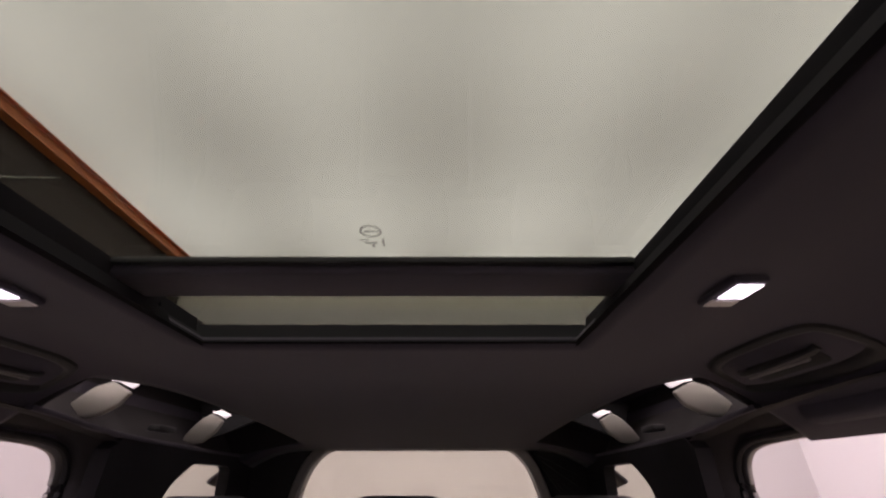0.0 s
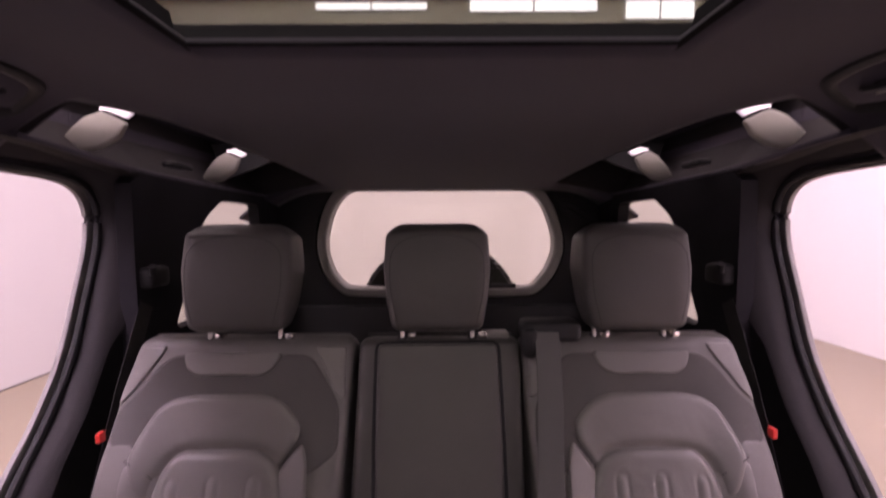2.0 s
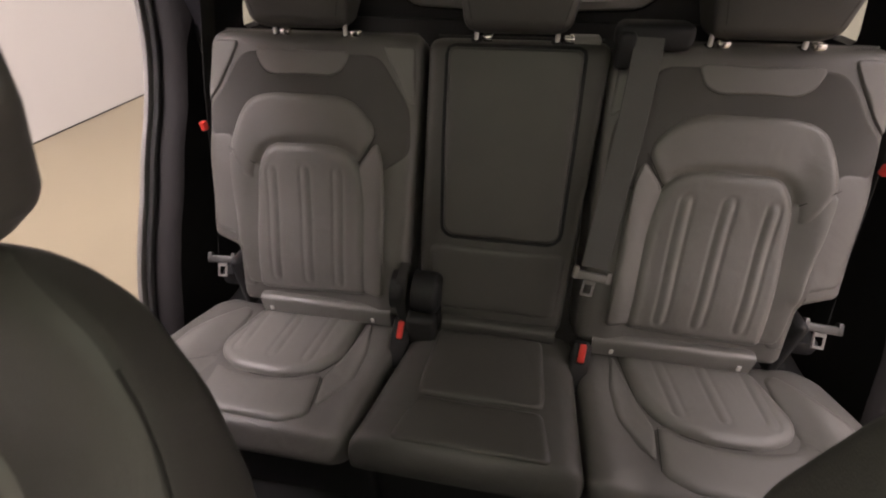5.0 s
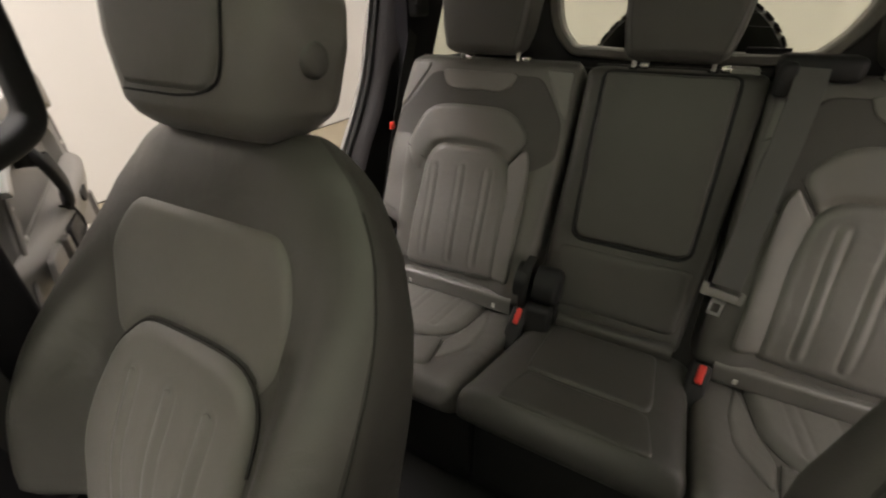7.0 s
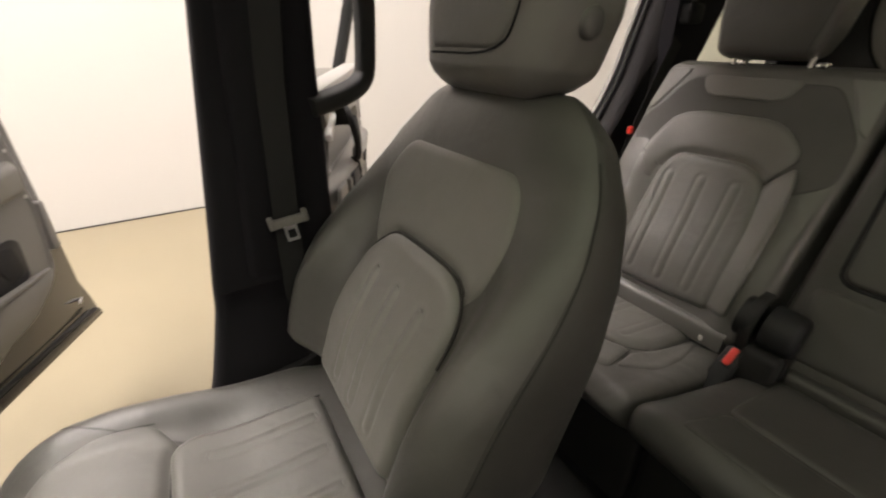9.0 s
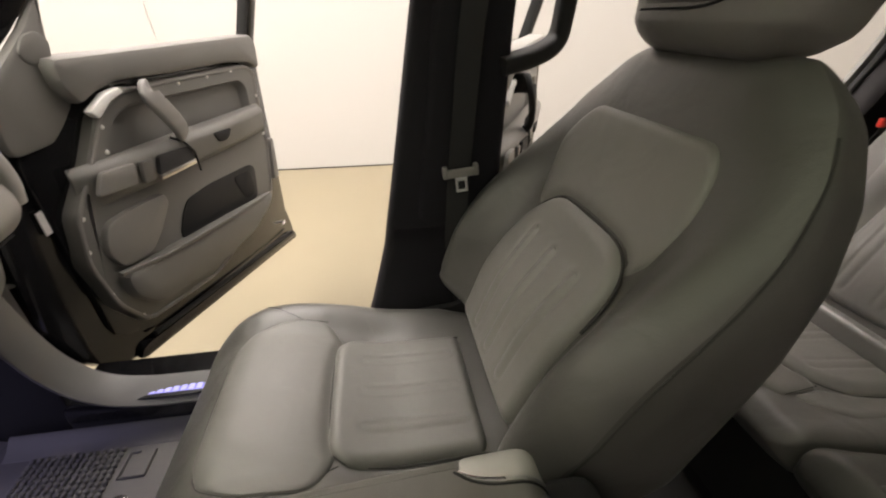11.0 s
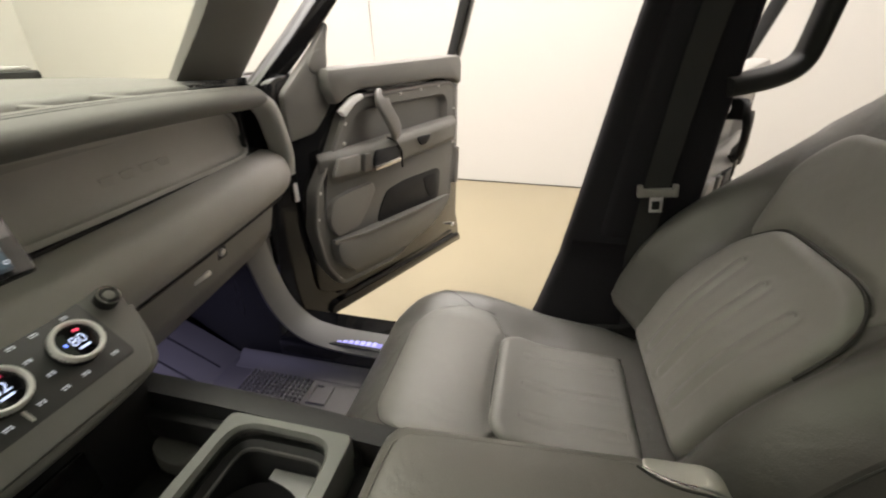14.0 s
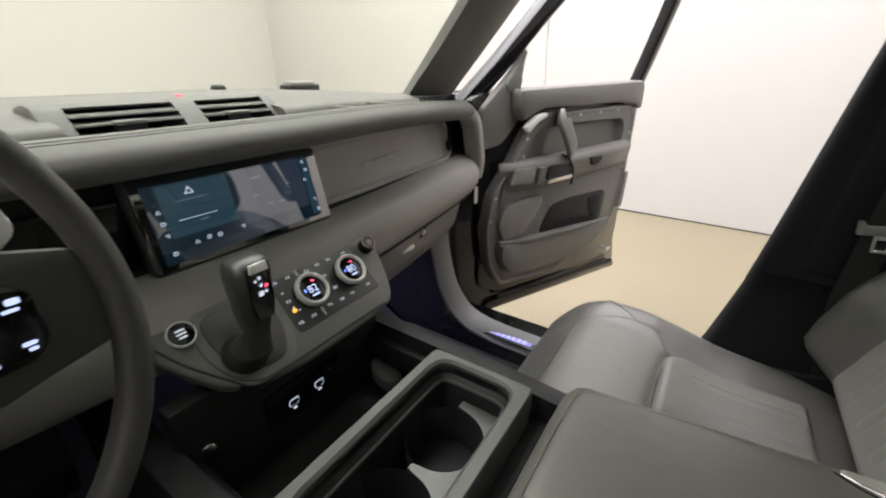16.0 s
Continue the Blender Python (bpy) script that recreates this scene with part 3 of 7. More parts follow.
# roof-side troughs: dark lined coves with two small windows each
# no lamp: emission stands in for daylight seen through the small panes
SLOTGLOW = node_mat("white_pane_glow", (0.8, 0.8, 0.78), 0.4, vary=0.02, emit=(1.0, 0.95, 0.86), power=0.55)
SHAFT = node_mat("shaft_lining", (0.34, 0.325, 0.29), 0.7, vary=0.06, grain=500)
for sgn in (-1, 1):
    sec = lambda y: [(sgn * (trough_in(y) - 0.002), y, head_z(trough_in(y), y) + 0.003), (sgn * (trough_in(y) + 0.004), y, 1.925), (sgn * 0.70, y, 1.942), (sgn * 0.795, y, 1.93), (sgn * 0.80, y, 1.86), (sgn * 0.735, y, trough_low(y) + 0.012), (sgn * 0.704, y, trough_low(y) + 0.004)]
    V, F = loft([sec(y) for y in np.linspace(TY0, TY1, 17)], cap=False, closed=False)
    keep = [f for f in F if sum(V[q][2] for q in f) / 4 < 1.93]     # open to the panes above
    cove = tagged(put("wall_trough", V, keep, PILLARTRIM), "black lined cove below the roof-side windows", "roof trim", kind="structure")
    put("front_wall", *loft([[(x, y + d, z) for x, y, z in sec(TY0)] for d in (-0.004, 0.0)]), PILLARTRIM, cove)
    put("back_wall", *loft([[(x, y + d, z) for x, y, z in sec(TY1)] for d in (0.0, 0.004)]), PILLARTRIM, cove)
    put("lip", *sweep([(sgn * 0.706, y, trough_low(y) + 0.002) for y in np.linspace(TY0 - 0.02, 1.93, 20)], rrect(0.016, 0.012, 0.005, 3)), HEADCLOTH, cove, "cloth-covered lip of the cove")
    put("rib", *loft([[(sgn * x, y, z) for x, z in ((trough_in(y) + 0.012, 1.90), (trough_in(y) + 0.02, 1.845), (0.66, 1.80), (0.70, 1.79), (0.74, 1.90))] for y in (1.50, 1.512)]), PLASTIC, cove)
    put("hook_plate", *rbox(min(sgn * 0.655, sgn * 0.69), max(sgn * 0.655, sgn * 0.69), 1.18, 1.26, 1.785, 1.80, 0.005, 2), PLASTIC, cove)
    for (y0, y1), (a, b) in zip(SLOTS, SLOTX):
        w = thing("roof_side_window", (sgn * 0.57, (y0 + y1) / 2, 1.84), "small roof-side window set in a dark lined shaft", "window", group="roof-side windows")
        def P(x, y, z):
            return (sgn * x, y, z)
        first = y1 < 1.1
        face = [(0.798, 1.796), (0.778, 1.824), (0.726, 1.864), (0.690, 1.876), (0.634, 1.850), (0.656, 1.822), (0.70, 1.803), (0.752, 1.795)] if first else [(0.712, 1.778), (0.692, 1.800), (0.655, 1.838), (0.626, 1.853), (0.583, 1.832), (0.600, 1.800), (0.648, 1.770), (0.68, 1.768)]
        # the pale back wall curves away downwards and at its sides
        fo = resample(fillet(face, 0.006, 4), 60)
        mid = fo.mean(0)
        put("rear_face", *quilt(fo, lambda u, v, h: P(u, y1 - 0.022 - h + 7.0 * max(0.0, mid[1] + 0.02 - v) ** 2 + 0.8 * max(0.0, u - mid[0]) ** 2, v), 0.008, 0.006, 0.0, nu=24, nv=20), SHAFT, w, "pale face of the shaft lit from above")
        # added glowing plate where the bright pane would show
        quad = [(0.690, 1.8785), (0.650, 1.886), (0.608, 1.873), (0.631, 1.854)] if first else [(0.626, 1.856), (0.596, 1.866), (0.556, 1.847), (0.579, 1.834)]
        put("pane_glow", *plate(resample(inset(fillet(quad, 0.006, 4), 0.003), 32), lambda u, v, h: P(u, y1 - 0.030 - h, v), 0.006, 0.002), SLOTGLOW, w, "small bright glimpse of the window pane", smooth=0)
        put("pane", *rbox(min(sgn * a, sgn * b), max(sgn * a, sgn * b), y0, y1 + 0.005, 1.946, 1.950, 0.0005), GLASSREAR, w, smooth=0)


def slab_outline(name, outer, hole, x0, x1, mat, label, category, kind="structure"):
    """A side panel in the y-z plane, with an optional hole, between x0 and x1 (bridge of two rings)."""
    n = 96
    A = resample(outer, n)
    rings = []
    if hole is not None:
        B = resample(hole, n)
        cb = B.mean(0)
        # the outer ring takes the bearings of the hole's points
        Q = np.array(outer, float)
        A = []
        for b in B:
            w = b - cb
            best = None
            for p, q in zip(Q, np.roll(Q, -1, 0)):
                m2 = np.array((w, p - q)).T
                if abs(np.linalg.det(m2)) > 1e-9:
                    k, e = np.linalg.solve(m2, p - cb)
                    if k > 0 and -1e-6 <= e <= 1 + 1e-6:
                        best = k if best is None else min(best, k)
            A.append(cb + w * best)
        A = np.array(A)
        for P, x in ((A, x1), (A, x0), (B, x0), (B, x1), (A, x1)):
            rings.append([(x, y, z) for y, z in P])
        V, F = loft(rings, cap=False)
    else:
        V, F = loft([[(x, y, z) for y, z in A] for x in (x0, x1)])
    return tagged(put(name, V, F, mat, smooth=30), label, category, kind=kind)


AP = [(0.10, 1.752), (0.60, 1.758), (0.93, 1.750), (1.03, 1.742), (1.075, 1.718), (1.096, 1.672), (1.092, 1.592), (1.05, 1.47), (1.010, 1.35), (0.945, 1.24), (0.881, 1.16), (0.83, 1.08), (0.780, 1.014), (0.718, 0.92), (0.660, 0.80), (0.62, 0.62)]
QW = fillet([(1.22, 1.36), (1.76, 1.36), (1.745, 1.715), (1.48, 1.718), (1.375, 1.655)], 0.03)
side_label = "black grained rear quarter trim with a small window"
for sgn, nm in ((-1, "trim_quarter_west"), (1, "trim_quarter_east")):
    # front part: a strip between the door aperture edge and the back of the pillar trim
    back = [(0.10, 1.80), (0.60, 1.80), (0.90, 1.785), (1.04, 1.768), (1.10, 1.755), (1.15, 1.72), (1.16, 1.62), (1.15, 1.5), (1.14, 1.38), (1.13, 1.26), (1.12, 1.18), (1.11, 1.09), (1.10, 1.02), (1.10, 0.92), (1.10, 0.80), (1.10, 0.62)]
    rings, gap = [], []
    for (ya, za), (yb, zb) in zip(AP, back):
        d = np.array((yb - ya, zb - za))
        d = d / (np.linalg.norm(d) + 1e-9)
        k = 0.020                      # the trim starts behind the seal
        low = za < 1.45
        P2 = lambda x, e: (sgn * x, ya + (k + e) * d[0], za + (k + e) * d[1])
        # outline of a black sheet that paints the shade beside the seat
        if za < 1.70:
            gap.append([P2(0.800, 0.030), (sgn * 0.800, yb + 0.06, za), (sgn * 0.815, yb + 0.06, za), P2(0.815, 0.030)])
        if low:
            rings.append([P2(0.83, 0.0), P2(0.79, 0.0), P2(0.766, 0.006), P2(0.749, 0.018), P2(0.744, 0.028), P2(0.752, 0.034), P2(0.83, 0.040)])
        else:
            rings.append([P2(0.83, 0.0), P2(0.79, 0.0), P2(0.762, 0.010), P2(0.735, 0.04), (sgn * 0.708, min(yb, ya + (k + 0.085) * d[0]), za + (k + 0.085) * d[1] if za < 1.7 else zb), (sgn * 0.70, yb + 0.012, zb), (sgn * 0.83, yb + 0.02, zb)])
    tagged(put(nm, *loft(rings), PILLARTRIM), "charcoal grained pillar trim round the open rear doorway", "pillar trim", kind="structure")
    tagged(put("shade_sheet", *loft(gap), DARKVOID), "black sheet standing in for the shade between pillar trim and seat", "recess", kind="structure")
    seal = [(sgn * 0.797, y + 0.014, z + 0.004) for y, z in chaikin(AP, 2, False)]
    tagged(put("door_seal", *sweep(seal, circle(0.008, 8)), RUBBER), "black rubber door seal along the open doorway", "door seal", kind="structure")
    edge = [(sgn * 0.815, y + 0.008, z + 0.002) for y, z in chaikin(AP, 2, False)]
    tagged(put("trim_edge", *sweep(edge, rrect(0.012, 0.02, 0.003)), GREYTRIM), "grey body edge outside the door seal", "trim", kind="structure")
    q = slab_outline("wall_quarter_" + ("west" if sgn < 0 else "east"), [(1.09, 0.6), (2.0, 0.6), (2.0, 1.747), (1.09, 1.764)], QW, sgn * 0.70, sgn * 0.74, TRIMBLACK, side_label, "side trim")
    gp = thing("window_quarter", (sgn * 0.76, 1.5, 1.55), "small rear quarter window in black trim", "window", kind="structure")
    put("pane", *plate(fillet([(1.19, 1.35), (1.79, 1.35), (1.79, 1.73), (1.46, 1.73), (1.34, 1.685)], 0.04), lambda u, v, h, s=sgn: (s * (0.755 + h), u, v), 0.004, 0.001), GLASSREAR, gp, smooth=0)

# sills, floor pan, tunnel
tagged(put("floor_car", *join(rbox(-0.70, 0.70, -1.30, 0.62, 0.46, 0.50, 0.0), rbox(-0.70, 0.70, 0.62, 1.98, 0.46, 0.78, 0.0)), RUBBER, smooth=0), "black carpeted car floor", "floor", kind="structure")
for sgn, nm in ((-1, "sill_west"), (1, "sill_east")):
    x0, x1 = (sgn * 0.69, sgn * 0.86)
    tagged(put(nm, *rbox(min(x0, x1), max(x0, x1), -0.93, 1.0, 0.44, 0.635, 0.02, 3), PAINT), "black painted door sill", "sill", kind="structure")

# B pillars
for sgn, nm in ((-1, "trim_pillar_west"), (1, "trim_pillar_east")):
    rows = [(0.60, -0.26, 0.10, 0.70), (0.72, -0.225, 0.09, 0.715), (0.82, -0.192, 0.085, 0.725), (0.90, -0.170, 0.095, 0.733), (0.97, -0.152, 0.10, 0.738), (1.02, -0.146, 0.101, 0.728), (1.03, -0.145, 0.101, 0.720), (1.13, -0.128, 0.105, 0.722), (1.42, -0.083, 0.112, 0.722), (1.60, -0.055, 0.118, 0.708), (1.74, -0.035, 0.125, 0.69), (1.80, -0.03, 0.13, 0.66)]
    rings = []
    for z, ya, yb, x in rows:
        sec = fillet([(x, ya + 0.004), (x, yb - 0.004), (x + 0.05, yb), (x + 0.11, yb - 0.03), (x + 0.11, ya + 0.03), (x + 0.05, ya)], 0.018, 4)
        rings.append([(sgn * a, b, z) for a, b in sec])
    tagged(put(nm, *loft(rings), TRIMBLACK), "black plastic door pillar between the open doorways", "pillar trim", kind="structure")
    # raised cover of the belt height adjuster
    rows = [(1.04, 0.724), (1.06, 0.712), (1.3, 0.712), (1.7, 0.69), (1.73, 0.692)]
    rings = [[(sgn * a, b, z) for a, b in fillet([(x, -0.075 + (z - 1.04) * 0.1), (x, 0.0 + (z - 1.04) * 0.1), (x + 0.03, 0.012 + (z - 1.04) * 0.1), (x + 0.03, -0.087 + (z - 1.04) * 0.1)], 0.01, 3)] for z, x in rows]
    tagged(put("trim_cover", *loft(rings), TRIMBLACK), "raised black cover on the door pillar", "pillar trim", kind="structure")

# fixed grab handles behind the door pillars
for sgn in (-1, 1):
    g = thing("grab_handle", (sgn * 0.75, 0.15, 1.45), "black fixed grab handle behind the door pillar", "handle", group="pillar handles")
    hp = chaikin([(sgn * 0.725, 0.085, 1.352), (sgn * 0.752, 0.165, 1.366), (sgn * 0.778, 0.214, 1.388), (sgn * 0.772, 0.218, 1.43), (sgn * 0.748, 0.215, 1.54), (sgn * 0.72, 0.20, 1.66), (sgn * 0.695, 0.10, 1.72)], 3, False)
    put("grip", *sweep(hp, rrect(0.032, 0.044, 0.012, 4), up=(sgn, 0, 0.2)), RUBBER, g)
    put("grip_seam", *sweep([(x - sgn * 0.002, y + 0.0165, z) for x, y, z in hp[14:38]], circle(0.0015, 6)), PLASTIC, g)

# closed driver side ahead of the pillar
tagged(put("wall_driver_side", *rbox(0.76, 0.84, -0.95, -0.10, 0.60, 1.30, 0.02), PLASTIC), "plain black closed side beside the driver seat", "side trim", kind="structure")


# cant rails over the doors
for sgn in (-1, 1):
    sec = fillet([(0.745, 1.81), (0.737, 1.775), (0.755, 1.756), (0.80, 1.756), (0.84, 1.80), (0.82, 1.96), (0.74, 1.962), (0.70, 1.85)], 0.02, 3)
    slim = [(max(x, 0.798), z) for x, z in sec]
    for ys, sc in (([(-0.62, -0.03), (-0.4, 0.0), (0.3, 0.0), (0.785, 0.0)], sec), ([(0.786, 0.0), (1.05, 0.0)], slim), ([(1.051, 0.0), (2.0, 0.0)], slim)):
        tagged(put("trim_rail", *loft([[(sgn * x, y, z + dz) for x, z in sc] for y, dz in ys]), HEADCLOTH), "dark cloth-covered roof rail above the doors", "roof rail", kind="structure")

# A pillars and windscreen
for sgn in (-1, 1):
    pts = [(0.800, -1.13, 1.20), (0.785, -1.02, 1.32), (0.755, -0.88, 1.46), (0.715, -0.72, 1.62), (0.68, -0.58, 1.77), (0.66, -0.48, 1.86)]
    rings = [[(sgn * (x + a), y + b, z + c) for a, b, c in ((-0.105 - 0.10 * max(0, 1.40 - z), -0.015, 0.0), (-0.06, 0.045, 0.02), (0.02, 0.06, 0.03), (0.075, 0.03, 0.02), (0.08, -0.03, -0.01), (-0.03, -0.075, -0.02), (-0.095, -0.06, -0.01))] for x, y, z in pts]
    tagged(put("trim_pillar_front", *loft(rings), CONSOLEGREY), "dark grey windscreen pillar", "pillar trim", kind="structure")
ws = thing("windscreen", (0, -1.0, 1.6), "wide clear windscreen with a greenish tint", "windscreen", kind="structure")
V, F = [], []
for z, y, w in ((1.30, -1.36, 0.93), (1.90, -0.66, 0.80)):
    for x in np.linspace(-1, 1, 13):
        V.append((x * w, y + 0.10 * x * x, z))
F = [(i, i + 1, 14 + i, 13 + i) for i in range(12)]
put("pane", V, F, GLASSFRONT, ws)
for sgn in (-1, 1):
    tagged(put("trim_kick", *rbox(min(sgn * 0.705, sgn * 0.745), max(sgn * 0.705, sgn * 0.745), -1.40, -0.915, 0.46, 1.32, 0.01), PLASTIC), "black side trim of the footwell", "side trim", kind="structure")
tagged(put("trim_header", *rbox(-0.70, 0.70, -0.72, -0.60, 1.83, 1.93, 0.02), HEADCLOTH), "dark header above the windscreen", "trim", kind="structure")

# rear door with its window and spare wheel
YD = 1.95
win = [(-0.505, 1.54), (-0.475, 1.68), (-0.43, 1.755), (-0.36, 1.79), (0, 1.803), (0.36, 1.79), (0.43, 1.755), (0.475, 1.68), (0.515, 1.54), (0.475, 1.43), (0.436, 1.385), (0.40, 1.35), (-0.40, 1.35), (-0.436, 1.385), (-0.475, 1.43)]
rd = thing("rear_door", (0, YD, 1.2), "black side-hinged rear door with a pale-framed window", "door")


def ring_frame(inner, outer, y0, y1):
    n = 96
    A, B = resample(outer, n), resample(inner, n)
    ar_ = lambda P: np.sum(P[:, 0] * np.roll(P[:, 1], -1) - P[:, 1] * np.roll(P[:, 0], -1))
    A, B = (P if ar_(P) > 0 else P[::-1] for P in (A, B))
    c = B.mean(0)
    A = np.roll(A, -int(np.argmin(np.arctan2(A[:, 1] - c[1], A[:, 0] - c[0]))), 0)
    B = np.roll(B, -int(np.argmin(np.arctan2(B[:, 1] - c[1], B[:, 0] - c[0]))), 0)
    return loft([[(x, y, z) for x, z in P] for P, y in ((A, y1), (A, y0 + 0.008), (inset(A, 0.008), y0), (inset(B, -0.008), y0), (B, y0 + 0.01), (B, y1), (A, y1))], cap=False)


grow = inset(np.array(chaikin(win, 1)), -0.040)
put("body", *ring_frame(grow, [(-0.74, 0.6), (0.74, 0.6), (0.74, 1.88), (-0.74, 1.88)], YD + 0.0, YD + 0.10), PLASTIC, rd)
put("window_surround", *ring_frame(chaikin(win, 1), grow, YD - 0.015, YD + 0.06), GREYTRIM, rd, "pale grey frame round the rear window")
put("pane", *plate(inset(np.array(chaikin(win, 1)), -0.004), lambda u, v, h: (u, YD + 0.05 + h, v), 0.004, 0.001), GLASSREAR, rd, "clear rear window with heating wires", smooth=0)
for k in range(9):
    z = 1.42 + k * 0.042
    hw = 0.455 - 0.9 * max(0, z - 1.66) if z > 1.55 else 0.44
    put("heating_wire", *sweep([(x, YD + 0.0485, z + 0.02 * (1 - (x / 0.5) ** 2)) for x in np.linspace(-hw, hw, 9)], rrect(0.0022, 0.001, 0.0003, 2)), GREYTRIM, rd)
put("vent_slot", *rbox(0.20, 0.335, YD - 0.019, YD - 0.012, 1.352, 1.374, 0.004), DARKVOID, rd, "dark vent slot in the window frame")
put("lower_panel", *rbox(-0.70, 0.70, YD - 0.03, YD, 0.78, 1.28, 0.02), PLASTIC, rd)

sw = thing("spare_wheel", (0, 2.2, 1.17), "black spare tyre hung behind the rear window", "spare wheel")
R = []
for k in range(48):
    a = 2 * math.pi * k / 48
    c, s = math.cos(a), math.sin(a)
    R.append([(c * r, 2.2 + w, 1.17 + s * r) for r, w in ((0.24, -0.10), (0.32, -0.115), (0.375, -0.10), (0.392, -0.06), (0.394, 0.06), (0.375, 0.10), (0.32, 0.115), (0.24, 0.10))])
put("tyre", *loft(R + [R[0]], cap=False), RUBBER, sw)
for k in range(44):
    a = 2 * math.pi * k / 44
    mm = Matrix.Translation((0, 2.2, 1.17)) @ Matrix.Rotation(-a, 4, "Y") @ Matrix.Translation((0.392, 0, 0))
    put("tread_block", *rbox(-0.006, 0.0035, -0.085, 0.085, -0.021, 0.021, 0.002, 1, mm), RUBBER, sw, smooth=0)
put("rim", *disc((0, 2.10, 1.17), (0, 1, 0), 0.245, 0.18, 40), PAINT, sw)

# ---------------------------------------------------------------- seats
def sstep(a, b, x):
    t = min(1.0, max(0.0, (x - a) / (b - a)))
    return t * t * (3 - 2 * t)


def stuffed(fr, H, xl, xr, T, bulge, n=5.0, m=64, r0=0.03, r1=0.05, steps=36):
    """An upholstered block. Returns the mesh and its front surface S(u, v, height)."""
    def ends(v):
        k = 1.0
        if v < r0:
            k = math.sqrt(max(0.0, 1 - ((r0 - v) / r0) ** 2))
        if v > H - r1:
            k = math.sqrt(max(0.0, 1 - ((v - H + r1) / r1) ** 2))
        return k
    vs = sorted(set([0.0, r0 * 0.1, r0 * 0.3, r0 * 0.6] + list(np.linspace(r0, H - r1, steps)) + [H - r1 * k for k in (0.8, 0.6, 0.4, 0.25, 0.12, 0.04, 0.0)]))
    rings = []
    for v in vs:
        k = max(0.04, ends(v))
        a, b, t = xl(v), xr(v), T(v)
        c, w = (a + b) / 2, (b - a) / 2 - min(r1, 0.03) * (1 - k)
        ring = []
        for i in range(m):
            th = 2 * math.pi * i / m
            cu, su = math.cos(th), math.sin(th)
            cu = math.copysign(abs(cu) ** (2 / n), cu)
            su = math.copysign(abs(su) ** (2 / n), su)
            u = c + w * cu
            h = -t / 2 + t / 2 * su * k + (bulge(u, v) * max(0.0, su) * k if su > 0 else 0)
            ring.append(fr(u, v, h))
        rings.append(ring)

    def S(u, v, h):
        a, b, t = xl(v), xr(v), T(v)
        c, w = (a + b) / 2, (b - a) / 2
        q = min(0.995, abs(u - c) / w)
        e = (1 - q ** n) ** (1 / n) * max(0.05, ends(v))
        return fr(u, v, t / 2 * (e - 1) + bulge(u, v) * e + h)
    return loft(rings), S


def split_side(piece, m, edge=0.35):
    """Part an upholstered block into its front and its sides with the back."""
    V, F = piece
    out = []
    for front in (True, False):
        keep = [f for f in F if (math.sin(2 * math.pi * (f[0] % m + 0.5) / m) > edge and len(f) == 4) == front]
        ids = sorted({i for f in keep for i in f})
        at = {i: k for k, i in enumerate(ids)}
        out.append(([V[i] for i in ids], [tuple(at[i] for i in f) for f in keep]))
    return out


def lerp(tab):
    xs, ys = [p[0] for p in tab], [p[1] for p in tab]
    return lambda v: float(np.interp(v, xs, ys))


def mir(pts):
    return [(-u, v) for u, v in pts]


def seam(S, pts, h0, r=0.0016, closed=False, n=40):
    P = resample(chaikin(pts, 2, closed), n, closed)
    path = [S(u, v, h0) for u, v in P]
    return sweep(path, circle(r, 6), up=(0.1, 0.3, 0.9), closed=closed, cap=not closed)


def posts(parent, x0, x1, y, z, lean=0.25):
    for x in (x0, x1):
        put("post", *tube([(x, y - 0.012, z - 0.03), (x, y, z + 0.02), (x, y + 0.012, z + 0.06)], 0.0042, 12), LATCHGREY, parent, "satin metal post")
        put("post_collar", *disc((x, y, z - 0.012), (0, -0.2, 1), 0.011, 0.010, 16, 0.003), PLASTIC, parent)
        put("post_latch", *rbox(x + 0.012, x + 0.03, y - 0.012, y + 0.008, z - 0.006, z + 0.006, 0.003), CHROME, parent)


# ---- rear bench backrests
RO, RV, RN = np.array((0, 0.7435, 0.87)), np.array((0, 0.392, 0.92)), np.array((0, -0.92, 0.392))
rear_fr = frame_uv(RO, (1, 0, 0), RV, RN)


REAR = {}


